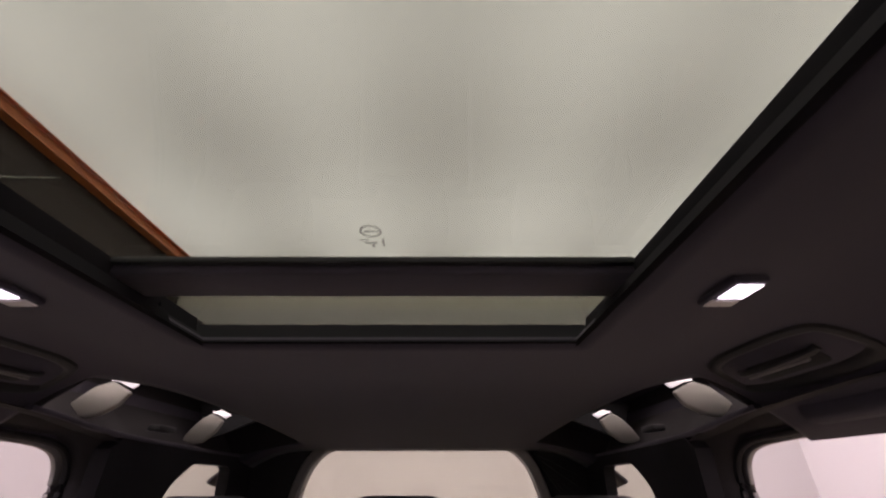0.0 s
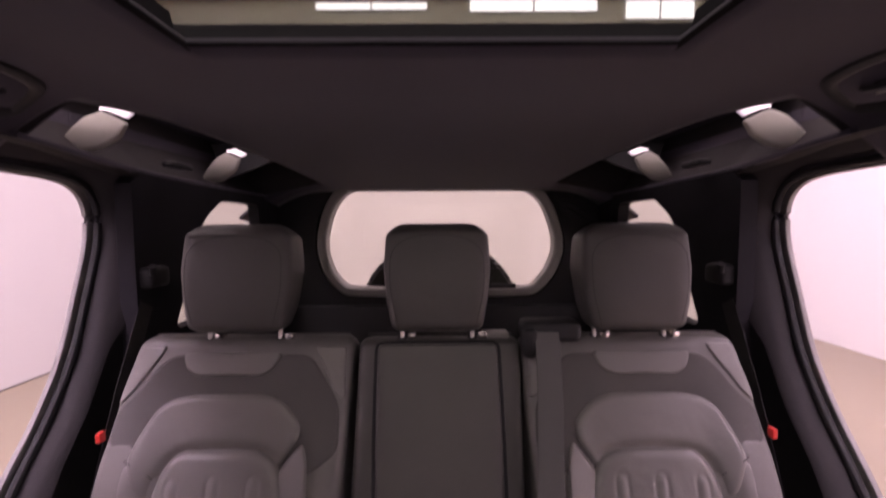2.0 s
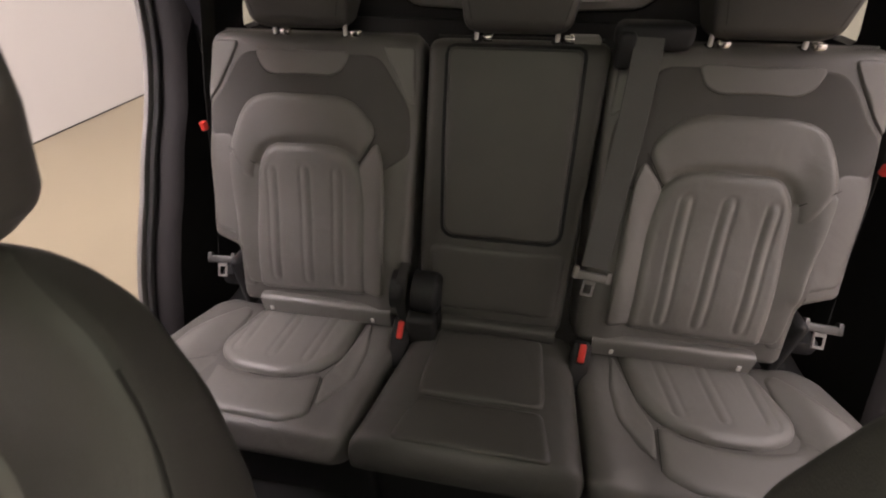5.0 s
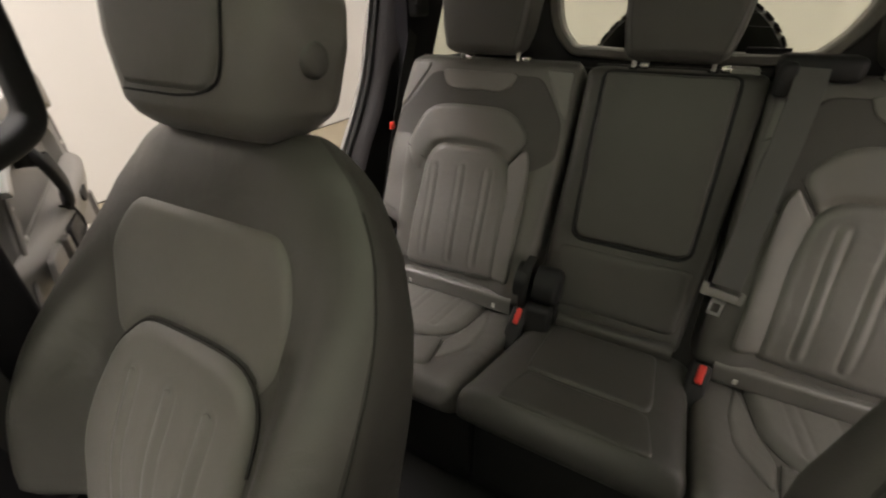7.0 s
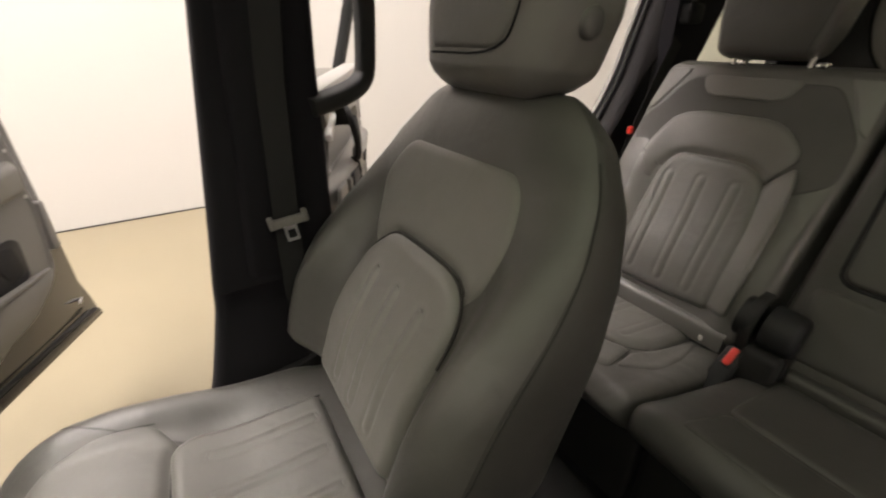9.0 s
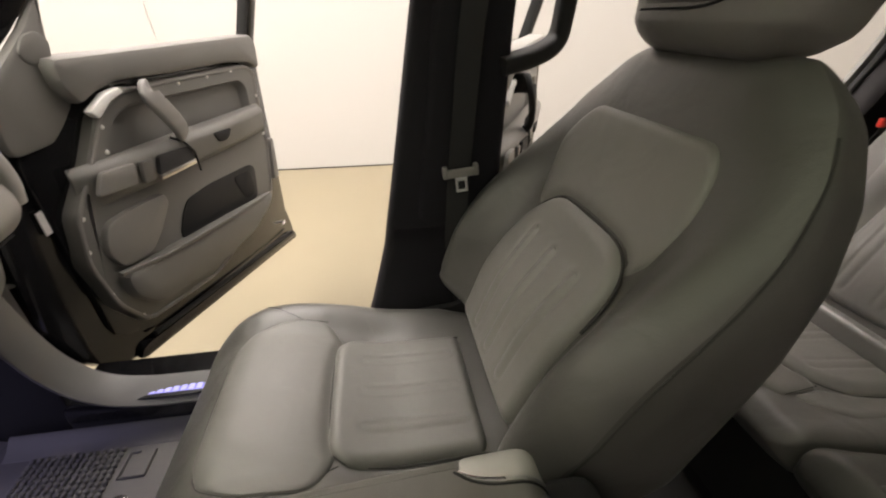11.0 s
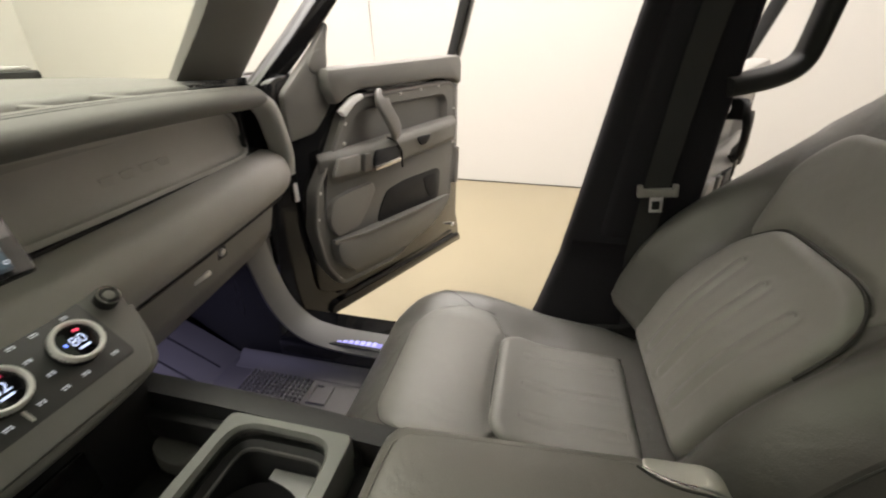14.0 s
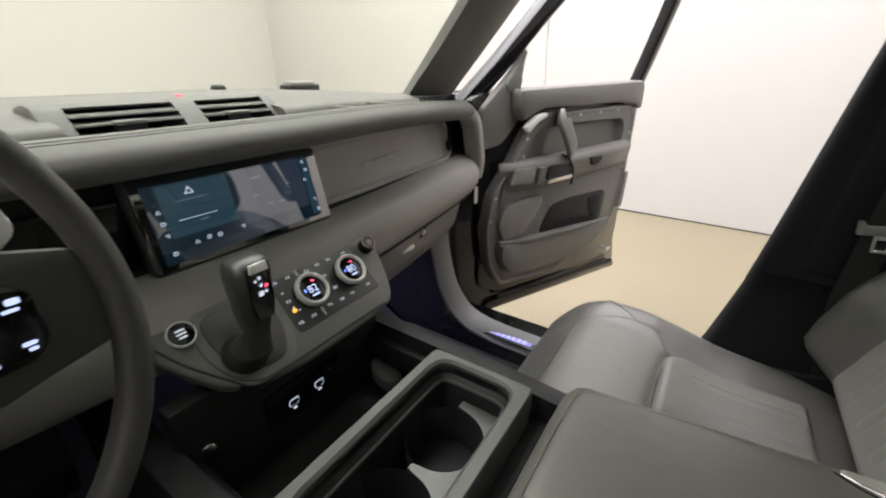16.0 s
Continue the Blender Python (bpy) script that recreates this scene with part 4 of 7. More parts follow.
def rear_outer(sgn):
    t = REAR[sgn] = thing("rear_seat", (sgn * 0.40, 0.70, 0.60), "dark grey leather outer rear seat with fluted panels and headrest", "car seat", group="rear seats")
    lo = lerp([(0, -0.575), (0.145, -0.572), (0.168, -0.636), (0.34, -0.638), (0.48, -0.633), (0.6, -0.615)])
    hi = lerp([(0, -0.182), (0.6, -0.171)])
    xl, xr = (lo, hi) if sgn < 0 else (lambda v: -hi(v), lambda v: -lo(v))

    def bulge(u, v):
        a = abs(u) - 0.40
        side = 0.018 * sstep(0.10, 0.17, abs(a)) * sstep(0.5, 0.3, v) if v < 0.5 else 0.0
        return side + 0.012 * math.exp(-((v - 0.12) / 0.1) ** 2)
    body, S = stuffed(rear_fr, 0.60, xl, xr, lambda v: 0.13 - 0.03 * v, bulge, n=7, r1=0.035, steps=60)
    put("backrest", *body, LEATHER, t)
    f = (lambda p: p) if sgn < 0 else mir

    def shape(pts, r=0.012, n=110):
        return resample(fillet(f(pts), r, 5), n)
    put("yoke", *pad(shape([(-0.536, 0.552), (-0.256, 0.552), (-0.228, 0.515), (-0.19, 0.455), (-0.185, 0.37), (-0.24, 0.33), (-0.58, 0.33), (-0.630, 0.40), (-0.632, 0.440), (-0.597, 0.476), (-0.563, 0.528)], 0.02), S, 0.0025, 0.008), YOKE, t, "darker textile yoke")
    put("shoulder_panel", *pad(shape([(-0.612, 0.572), (-0.545, 0.572), (-0.570, 0.525), (-0.603, 0.476), (-0.630, 0.45), (-0.628, 0.5)], 0.012), S, 0.004, 0.008), PANEL, t)
    put("shoulder_panel", *pad(shape([(-0.250, 0.57), (-0.185, 0.57), (-0.182, 0.46), (-0.20, 0.47), (-0.224, 0.517)], 0.01), S, 0.004, 0.008), PANEL, t)
    put("head_panel", *pad(shape([(-0.516, 0.556), (-0.309, 0.556), (-0.325, 0.520), (-0.349, 0.508), (-0.481, 0.508), (-0.503, 0.522)], 0.014), S, 0.006, 0.008), PANEL, t)
    put("side_panel", *pad(shape([(-0.574, 0.395), (-0.630, 0.39), (-0.630, 0.19), (-0.565, 0.175), (-0.558, 0.05), (-0.53, 0.05), (-0.53, 0.32)], 0.012), S, 0.003, 0.01), LEATHER, t)
    ins = [(-0.523, 0.20), (-0.519, 0.315), (-0.508, 0.352), (-0.483, 0.378), (-0.343, 0.380), (-0.303, 0.362), (-0.284, 0.328), (-0.274, 0.26), (-0.268, 0.06), (-0.522, 0.05)]
    arch = shape([(-0.576, 0.36), (-0.560, 0.415), (-0.543, 0.451), (-0.519, 0.468), (-0.477, 0.477), (-0.339, 0.477), (-0.30, 0.464), (-0.258, 0.42), (-0.262, 0.385), (-0.292, 0.345), (-0.40, 0.30), (-0.54, 0.29)], 0.02)
    groove = [tuple(p) for p in resample(chaikin(f(ins[:8]), 2, False), 30, False)]
    put("upper_panel", *quilt(arch, S, 0.011, 0.016, relief=channel(groove, 0.008, 0.009)), PANEL, t)
    put("inner_panel", *pad(shape([(-0.253, 0.396), (-0.295, 0.345), (-0.30, 0.07), (-0.23, 0.06), (-0.232, 0.25), (-0.240, 0.36)], 0.014), S, 0.009, 0.014), PANEL, t)
    put("outer_panel", *pad(shape([(-0.575, 0.36), (-0.5, 0.33), (-0.49, 0.06), (-0.545, 0.06), (-0.562, 0.18), (-0.572, 0.28)], 0.014), S, 0.007, 0.010), PANEL, t)
    lines = [tuple(f(list(q))) for q in (((-0.482, 0.318), (-0.473, 0.09)), ((-0.408, 0.322), (-0.397, 0.09)), ((-0.336, 0.322), (-0.329, 0.09)))]
    put("fluted_panel", *quilt(shape(ins, 0.02), S, 0.016, 0.020, relief=fluting(lines, 0.0058, 0.0018, 0.0017), nu=110, nv=56), PANEL, t, "fluted lighter leather centre panel")
    put("panel_seam", *seam(S, f(ins[:8]), 0.001, 0.0022), SEAMLEATHER, t)
    for a, b in (((-0.572, 0.362), (-0.520, 0.330)), ((-0.254, 0.404), (-0.288, 0.352))):
        put("join_seam", *seam(S, f([a, ((a[0] + b[0]) / 2, (a[1] + b[1]) / 2), b]), 0.0098, 0.0009, n=12), SEAMLEATHER, t)
    # red release tab, hinge cover and lower roll
    x = sgn * 0.640
    put("release_tab", *rbox(x - 0.005, x + 0.005, 0.890, 0.905, 1.230, 1.249, 0.002), RED, t, "small red release tab")
    put("top_roll", *sweep([rear_fr(sgn * u, 0.572, -0.05) for u in (0.19, 0.3, 0.45, 0.6)], rrect(0.012, 0.06, 0.005)), YOKE, t)
    return S


rear_outer(-1)
rear_outer(1)


def rear_centre():
    t = REAR[0] = thing("rear_seat", (0, 0.70, 0.60), "plain dark leather centre rear seat with a folded-up armrest", "car seat", group="rear seats")
    lo, hi = lerp([(0, -0.155), (0.2, -0.162), (0.6, -0.163)]), lerp([(0, 0.152), (0.2, 0.162), (0.6, 0.174)])
    body, S = stuffed(rear_fr, 0.595, lo, hi, lambda v: 0.12, lambda u, v: 0.0, n=8, r1=0.03)
    put("backrest", *body, CENTRELEATHER, t)
    arm = [(-0.122, 0.572), (0.123, 0.573), (0.125, 0.40), (0.123, 0.225), (0.108, 0.213), (-0.098, 0.213), (-0.112, 0.225), (-0.12, 0.40)]
    put("armrest_gap", *pad(resample(inset(fillet(arm, 0.012), -0.007), 90), S, 0.002, 0.004, rings=4), DARKVOID, t)
    put("armrest", *pad(resample(fillet(arm, 0.012), 120), S, 0.012, 0.010), CENTRELEATHER, t, "folded-up smooth leather armrest panel")
    put("lower_pad", *pad(resample(fillet([(-0.14, 0.195), (0.145, 0.195), (0.14, 0.05), (-0.14, 0.05)], 0.02), 90), S, 0.006, 0.02), CENTRELEATHER, t)
    put("top_strip", *sweep([rear_fr(u, 0.575, -0.05) for u in np.linspace(-0.15, 0.16, 8)], rrect(0.02, 0.05, 0.006)), PLASTIC, t)
    put("latch_plate", *rbox(0.095, 0.15, 0.985, 1.02, 1.398, 1.412, 0.004), GREYTRIM, t, "small grey latch plate")


rear_centre()


def rear_headrest(x, w0, seat):
    fr = frame_uv((x + (-0.012 if x < 0 else 0.012 if x > 0 else 0), 0.955, 1.419), (1, 0, 0), (0, 0.12, 0.993), (0, -0.993, 0.12))
    hw = lerp([(0, 0.088 * w0), (0.06, 0.100 * w0), (0.13, 0.107 * w0), (0.2, 0.103 * w0), (0.225, 0.09 * w0)])
    body, S = stuffed(fr, 0.229, lambda v: -hw(v), hw, lerp([(0, 0.07), (0.05, 0.10), (0.15, 0.115), (0.222, 0.10)]), lambda u, v: 0.008 * math.sin(math.pi * min(1, max(0, v / 0.22))), n=7.0, r0=0.02, r1=0.03)
    t = put("headrest", *body, CENTRELEATHER, seat, "raised leather headrest")
    k = hw(0.12) - 0.012
    put("edge_seam", *seam(S, [(-hw(0.0) + 0.014, 0.012), (-k, 0.1), (-hw(0.2) + 0.016, 0.2), (hw(0.2) - 0.016, 0.2), (k, 0.1), (hw(0.0) - 0.014, 0.012)], 0.0, 0.0007), SEAMLEATHER, t)
    posts(t, x - 0.073, x + 0.073, 0.990, 1.408)
    return t


rear_headrest(-0.401, 1.06, REAR[-1])
rear_headrest(0.0, 1.04, REAR[0])
rear_headrest(0.401, 1.06, REAR[1])

# ---- rear bench cushions
cush_fr = frame_uv((0, 0.775, 0.852), (1, 0, 0), (0, -1, 0.02), (0, 0.02, 1))


def rear_cushion_outer(sgn):
    t = REAR[sgn]
    lo = lerp([(0, -0.60), (0.04, -0.665), (0.10, -0.69), (0.2, -0.725), (0.3, -0.745), (0.42, -0.74)])
    hi = lerp([(0, -0.20), (0.10, -0.190), (0.38, -0.236 if sgn < 0 else -0.190)])
    xl, xr = (lo, hi) if sgn < 0 else (lambda v: -hi(v), lambda v: -lo(v))

    def bulge(u, v):
        a = abs(abs(u) - 0.41)
        return 0.022 * sstep(0.13, 0.22, a) + 0.012 * sstep(0.15, 0.3, v) - 0.012 * sstep(0.30, 0.34, v)
    body, S = stuffed(cush_fr, 0.340, xl, xr, lerp([(0, 0.15), (0.26, 0.12), (0.340, 0.048)]), bulge, n=6, r0=0.02, r1=0.035)
    put("cushion", *body, LEATHER, t)
    f = (lambda p: p) if sgn < 0 else mir
    g = lambda pts: [(x, 0.775 - y) for x, y in pts]

    def shape(pts, r=0.014, n=100):
        return resample(fillet(f(g(pts)), r, 5), n)
    ins = [(-0.530, 0.745), (-0.560, 0.66), (-0.566, 0.63), (-0.548, 0.594), (-0.50, 0.571), (-0.405, 0.567), (-0.335, 0.588), (-0.295, 0.638), (-0.275, 0.75)]
    groove = [tuple(p) for p in resample(chaikin(f(g(ins)), 2, False), 30, False)]
    put("front_panel", *quilt(shape([(-0.634, 0.54), (-0.618, 0.499), (-0.585, 0.485), (-0.542, 0.478), (-0.355, 0.474), (-0.305, 0.497), (-0.312, 0.585), (-0.45, 0.625), (-0.565, 0.61)]), S, 0.007, 0.018, relief=channel(groove, 0.007, 0.008)), PANEL, t)
    put("side_panel", *pad(shape([(-0.57, 0.745), (-0.655, 0.64), (-0.660, 0.59), (-0.634, 0.540), (-0.575, 0.565), (-0.553, 0.60), (-0.55, 0.735)]), S, 0.005, 0.018), PANEL, t)
    put("inner_panel", *pad(shape([(-0.262, 0.748), (-0.245, 0.66), (-0.252, 0.59), (-0.304, 0.512), (-0.318, 0.580), (-0.29, 0.66)]), S, 0.005, 0.016), PANEL, t)
    lines = [tuple(f(g(list(q)))) for q in (((-0.513, 0.735), (-0.520, 0.622)), ((-0.428, 0.735), (-0.440, 0.618)), ((-0.347, 0.735), (-0.362, 0.618)))]
    put("fluted_panel", *quilt(shape(ins, 0.02), S, 0.016, 0.024, relief=fluting(lines, 0.0058, 0.0010, 0.0012), nu=110, nv=48), PANEL, t, "fluted leather seat insert")
    put("panel_seam", *seam(S, f(g(ins)), 0.000, 0.0012), SEAMLEATHER, t)
    for a, b in (((-0.632, 0.532), (-0.560, 0.592)), ((-0.306, 0.502), (-0.320, 0.585))):
        put("join_seam", *seam(S, f(g([a, ((a[0] + b[0]) / 2, (a[1] + b[1]) / 2 + 0.004), b])), 0.0060, 0.0008, n=12), SEAMLEATHER, t)
    # padded bar with the two anchor marks at the back of the cushion
    path = [(sgn * x, 0.748, 0.885) for x in (0.214, 0.3, 0.45, 0.520)]
    put("anchor_bar", *sweep(path, rrect(0.034, 0.052, 0.012, 4)), PANEL, t, "padded bar over the child-seat anchors")
    for x in (0.256, 0.498):
        put("anchor_mark", *rbox(sgn * x - 0.004, sgn * x + 0.004, 0.7285, 0.736, 0.873, 0.886, 0.0018), WHITEP, t, "small white anchor tag")
    # apron in black: shade below the cushion edge is put into its colour
    put("front_apron", *rbox(min(sgn * 0.2, sgn * 0.70), max(sgn * 0.2, sgn * 0.70), 0.480, 0.505, 0.56, 0.80, 0.012, 3), RUBBER, t)


rear_cushion_outer(-1)
rear_cushion_outer(1)


def rear_cushion_centre():
    t = REAR[0]
    body, S = stuffed(cush_fr, 0.335, lerp([(0, -0.158), (0.09, -0.172), (0.335, -0.226)]), lambda v: 0.186, lerp([(0, 0.15), (0.26, 0.12), (0.335, 0.048)]), lambda u, v: 0.022 + 0.008 * sstep(0.1, 0.3, v) - 0.012 * sstep(0.295, 0.335, v), n=6, r0=0.02, r1=0.035)
    put("cushion", *body, CENTRELEATHER, t)
    g = lambda pts: [(x, 0.775 - y) for x, y in pts]
    put("rear_pad", *pad(resample(fillet(g([(-0.105, 0.735), (0.118, 0.735), (0.122, 0.60), (0.116, 0.568), (-0.118, 0.568), (-0.118, 0.62)]), 0.012), 90), S, 0.007, 0.012), CENTRELEATHER, t)
    put("front_pad", *pad(resample(fillet(g([(-0.118, 0.565), (0.118, 0.565), (0.132, 0.472), (-0.150, 0.472)]), 0.012), 90), S, 0.004, 0.014), CENTRELEATHER, t)
    put("back_roll", *sweep([(x, 0.752, 0.877) for x in (-0.10, 0, 0.14)], rrect(0.035, 0.05, 0.014, 4)), CENTRELEATHER, t)
    # black here too, painting the shade below the centre cushion
    put("front_apron", *rbox(-0.19, 0.19, 0.482, 0.507, 0.56, 0.80, 0.012, 3), RUBBER, t)


rear_cushion_centre()
tagged(put("seat_plinth", *rbox(-0.66, 0.66, 0.50, 0.98, 0.50, 0.735, 0.01), PLASTIC), "black plinth under the rear bench", "plinth")


# ---- belts and buckles
def tongue(name_parent, c, ux, n, s=1.0, grip_mat=None, loop_mat=None):
    """Belt tongue: black grip with a steel loop below it. c: top centre; ux: across; n: towards the viewer."""
    c, ux, n = Vector(c), Vector(ux).normalized(), Vector(n).normalized()
    dn = ux.cross(n).normalized()
    if dn.z > 0:
        dn = -dn
    M = Matrix((ux, dn, n)).transposed().to_4x4()
    M.translation = c
    grip = put("grip", *join(rbox(-0.036 * s, 0.036 * s, -0.004, 0.013, -0.004, 0.008, 0.003, 2, M), rbox(-0.036 * s, -0.026 * s, -0.012, 0.013, -0.004, 0.009, 0.003, 2, M), rbox(0.026 * s, 0.036 * s, -0.012, 0.013, -0.004, 0.009, 0.003, 2, M)), grip_mat or GREYTRIM, name_parent, "plastic tongue grip")
    neck = rbox(-0.012, 0.012, 0.012, 0.022, -0.001, 0.003, 0.001, 1, M)
    l1 = rbox(-0.012, -0.007, 0.02, 0.045, -0.001, 0.002, 0.001, 1, M)
    l2 = rbox(0.007, 0.012, 0.02, 0.045, -0.001, 0.002, 0.001, 1, M)
    l3 = rbox(-0.012, 0.012, 0.040, 0.046, -0.001, 0.002, 0.001, 1, M)
    put("steel_loop", *join(neck, l1, l2, l3), loop_mat or STEEL, name_parent, "steel latch loop")


cb = thing("seat_belt", (0.2, 0.8, 1.3), "grey webbing centre seat belt hanging with its steel tongue", "seat belt", group="seat belts")
band = [(0.221, 0.592, 0.02), (0.219, 0.56, 0.030), (0.213, 0.45, 0.034), (0.203, 0.34, 0.036), (0.196, 0.25, 0.036), (0.191, 0.185, 0.034)]
P = resample([rear_fr(*b) for b in band], 30, False)
put("webbing", *sweep(P, rrect(0.0485, 0.0022, 0.001, 2), up=tuple(RN)), WEB, cb)
put("guide", *join(rbox(0.172, 0.295, 0.955, 1.02, 1.398, 1.44, 0.014, 3), rbox(0.172, 0.20, 0.94, 0.99, 1.37, 1.43, 0.01, 3)), PLASTIC, cb, "black belt guide on the seat shoulder")
tongue(cb, rear_fr(0.188, 0.172, 0.036), (1, 0, -0.12), tuple(RN))

for sgn in (-1, 1):
    b = thing("seat_belt", (sgn * 0.66, 0.9, 1.2), "black outer rear seat belt with its tongue parked low", "seat belt", group="seat belts")
    pth = resample([(sgn * 0.70, 1.12, 1.45), (sgn * 0.69, 1.02, 1.28), (sgn * 0.672, 0.90, 1.05), (sgn * 0.655, 0.82, 0.93)], 16, False)
    put("webbing", *sweep(pth, rrect(0.002, 0.046, 0.0009, 2), up=(0, -0.8, 0.5)), RUBBER, b)
    tongue(b, (sgn * 0.645, 0.805, 0.949), (1, 0, sgn * -0.08), (0, -0.8, 0.6), 1.0, LEVERBLACK, GREYTRIM)
    put("anchor", *rbox(sgn * 0.64 - 0.03, sgn * 0.64 + 0.03, 0.80, 0.88, 0.86, 0.90, 0.01), PLASTIC, b)
    put("hinge_cover", *rbox(min(sgn * 0.566, sgn * 0.592), max(sgn * 0.566, sgn * 0.592), 0.755, 0.815, 0.84, 0.985, 0.013, 4), PLASTIC, REAR[sgn], "black rounded hinge cover")
    w = thing("coat_hook", (sgn * 0.70, 1.13, 1.52), "black coat hook and belt outlet on the pillar trim", "hook", group="coat hooks")
    put("outlet", *rbox(sgn * 0.69 - 0.02, sgn * 0.69 + 0.02, 1.10, 1.17, 1.49, 1.54, 0.012, 3), RUBBER, w)
    put("hook", *tube([(sgn * 0.69, 1.12, 1.53), (sgn * 0.665, 1.10, 1.525), (sgn * 0.66, 1.09, 1.545)], 0.008), RUBBER, w)


def buckle(x, y, z, tilt):
    b = thing("belt_buckle", (x, y, z), "black seat belt buckle with a red release button", "buckle", group="belt buckles")
    M = Matrix.Translation((x, y, z)) @ Matrix.Rotation(radians(tilt), 4, "X") @ Matrix.Rotation(radians(5), 4, "Y")
    put("housing", *rbox(-0.019, 0.019, -0.013, 0.016, -0.085, 0.022, 0.007, 3, M), PLASTIC, b)
    put("button_frame", *rbox(-0.010, 0.012, -0.016, -0.008, -0.022, 0.024, 0.004, 3, M), PLASTIC, b)
    put("button", *rbox(-0.0072, 0.0072, -0.0195, -0.009, -0.018, 0.022, 0.0065, 4, M), RED, b, "red release button")


buckle(-0.183, 0.712, 0.885, -38)
buckle(0.193, 0.715, 0.883, -38)
# double buckle stalk and folded hinge bracket beside the centre seat
st = thing("hinge_bracket", (-0.15, 0.77, 0.95), "black bracket with rounded covers beside the centre seat", "bracket")
put("stalk", *rbox(-0.172, -0.11, 0.70, 0.76, 0.82, 0.93, 0.012, 3), RUBBER, st)
put("cover", *disc((-0.205, 0.755, 0.965), (1, 0, 0), 0.042, 0.030, 28, 0.010), PLASTIC, st)
put("cover", *disc((-0.160, 0.755, 0.965), (1, 0, 0), 0.044, 0.055, 28, 0.012), PLASTIC, st)
put("strap", *sweep(resample([(-0.182, 0.735, 0.86), (-0.182, 0.715, 0.96), (-0.182, 0.74, 1.01), (-0.182, 0.78, 1.015)], 14, False), rrect(0.022, 0.006, 0.002, 2), up=(0, -1, 0.2)), RUBBER, st)
put("bracket", *rbox(-0.16, -0.105, 0.73, 0.79, 0.87, 0.93, 0.008), DARKVOID, st)


# ---- front seats
def front_seat(cx, out, label):
    """out: -1 when the door is towards -x."""
    t = thing("front_seat", (cx, 0.0, 0.55), label, "car seat", group="front seats")
    fr = frame_uv((cx, 0.0, 0.87), (1, 0, 0), (0, 0.47, 0.883), (0, -0.883, 0.47))
    hw = lerp([(0, 0.25), (0.07, 0.292), (0.15, 0.306), (0.25, 0.300), (0.34, 0.295), (0.42, 0.282), (0.5, 0.252), (0.56, 0.21), (0.615, 0.150)])

    def bulge(u, v):
        a = abs(u)
        return 0.078 * sstep(0.155, 0.235, a) * sstep(0.50, 0.22, v) + 0.014 * math.exp(-((v - 0.16) / 0.09) ** 2) - 0.02 * sstep(0.45, 0.6, v) * sstep(0.1, 0.25, a)
    body, S = stuffed(fr, 0.615, (lambda v: -hw(v) - (0.006 if out < 0 else 0.0) * sstep(0.5, 0.2, v)), (lambda v: hw(v) + (0.006 if out > 0 else 0.0) * sstep(0.5, 0.2, v)), lerp([(0, 0.14), (0.3, 0.13), (0.6, 0.09)]), bulge, n=4.0, r0=0.03, r1=0.05, m=80, steps=48)
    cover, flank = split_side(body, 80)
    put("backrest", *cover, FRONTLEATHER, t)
    put("seat_flank", *flank, SEATSIDE, t, "darker cover of the seat side and back")
    up = [(-0.138, 0.492), (0.132, 0.496), (0.158, 0.468), (0.176, 0.41), (0.168, 0.335), (0.13, 0.29), (-0.13, 0.29), (-0.160, 0.345), (-0.184, 0.42), (-0.166, 0.465)]
    ins = [(-0.128, 0.285), (-0.082, 0.330), (-0.05, 0.339), (0.10, 0.341), (0.138, 0.322), (0.157, 0.285), (0.160, 0.22), (0.160, 0.12), (0.156, 0.02), (-0.142, 0.02), (-0.150, 0.12), (-0.144, 0.22)]
    sl = [ins[11]] + ins[:7]
    groove = [tuple(p) for p in resample(chaikin(sl, 2, False), 30, False)]
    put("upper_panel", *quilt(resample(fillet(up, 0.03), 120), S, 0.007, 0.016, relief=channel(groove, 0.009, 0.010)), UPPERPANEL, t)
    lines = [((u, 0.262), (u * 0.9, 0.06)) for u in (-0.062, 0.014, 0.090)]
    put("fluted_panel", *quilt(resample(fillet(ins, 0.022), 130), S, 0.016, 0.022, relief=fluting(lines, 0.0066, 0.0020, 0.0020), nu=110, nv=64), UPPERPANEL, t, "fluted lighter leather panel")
    put("panel_seam", *seam(S, sl, 0.004, 0.0024), SEAMLEATHER, t)
    for u in (-0.062, 0.014, 0.090):
        put("tuft", *seam(S, [(u - 0.006, 0.268), (u, 0.272), (u + 0.006, 0.268)], 0.0165, 0.0010, n=10), FRONTPANEL, t)
    for sg in (-1, 1):
        put("bolster_welt", *seam(S, [(sg * 0.969 * (hw(v) + (0.006 if sg == out else 0.0) * sstep(0.5, 0.2, v)), v) for v in np.linspace(0.04, 0.54, 14)], -0.0004, 0.0016), SEAMLEATHER, t)
    # head restraint
    hf = frame_uv((cx + out * 0.012, 0.247, 1.392), (1, 0, 0), (0, 0.16, 0.987), (0, -0.987, 0.16))
    hh = lerp([(0, 0.115), (0.04, 0.145), (0.11, 0.158), (0.19, 0.152), (0.24, 0.13)])
    hb, HS = stuffed(hf, 0.24, lambda v: -hh(v), hh, lerp([(0, 0.10), (0.05, 0.13), (0.15, 0.14), (0.24, 0.11)]), lambda u, v: 0.01 * math.sin(math.pi * min(1, max(0, v / 0.24))), n=4.2, r0=0.035, r1=0.05)
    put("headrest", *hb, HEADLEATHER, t)
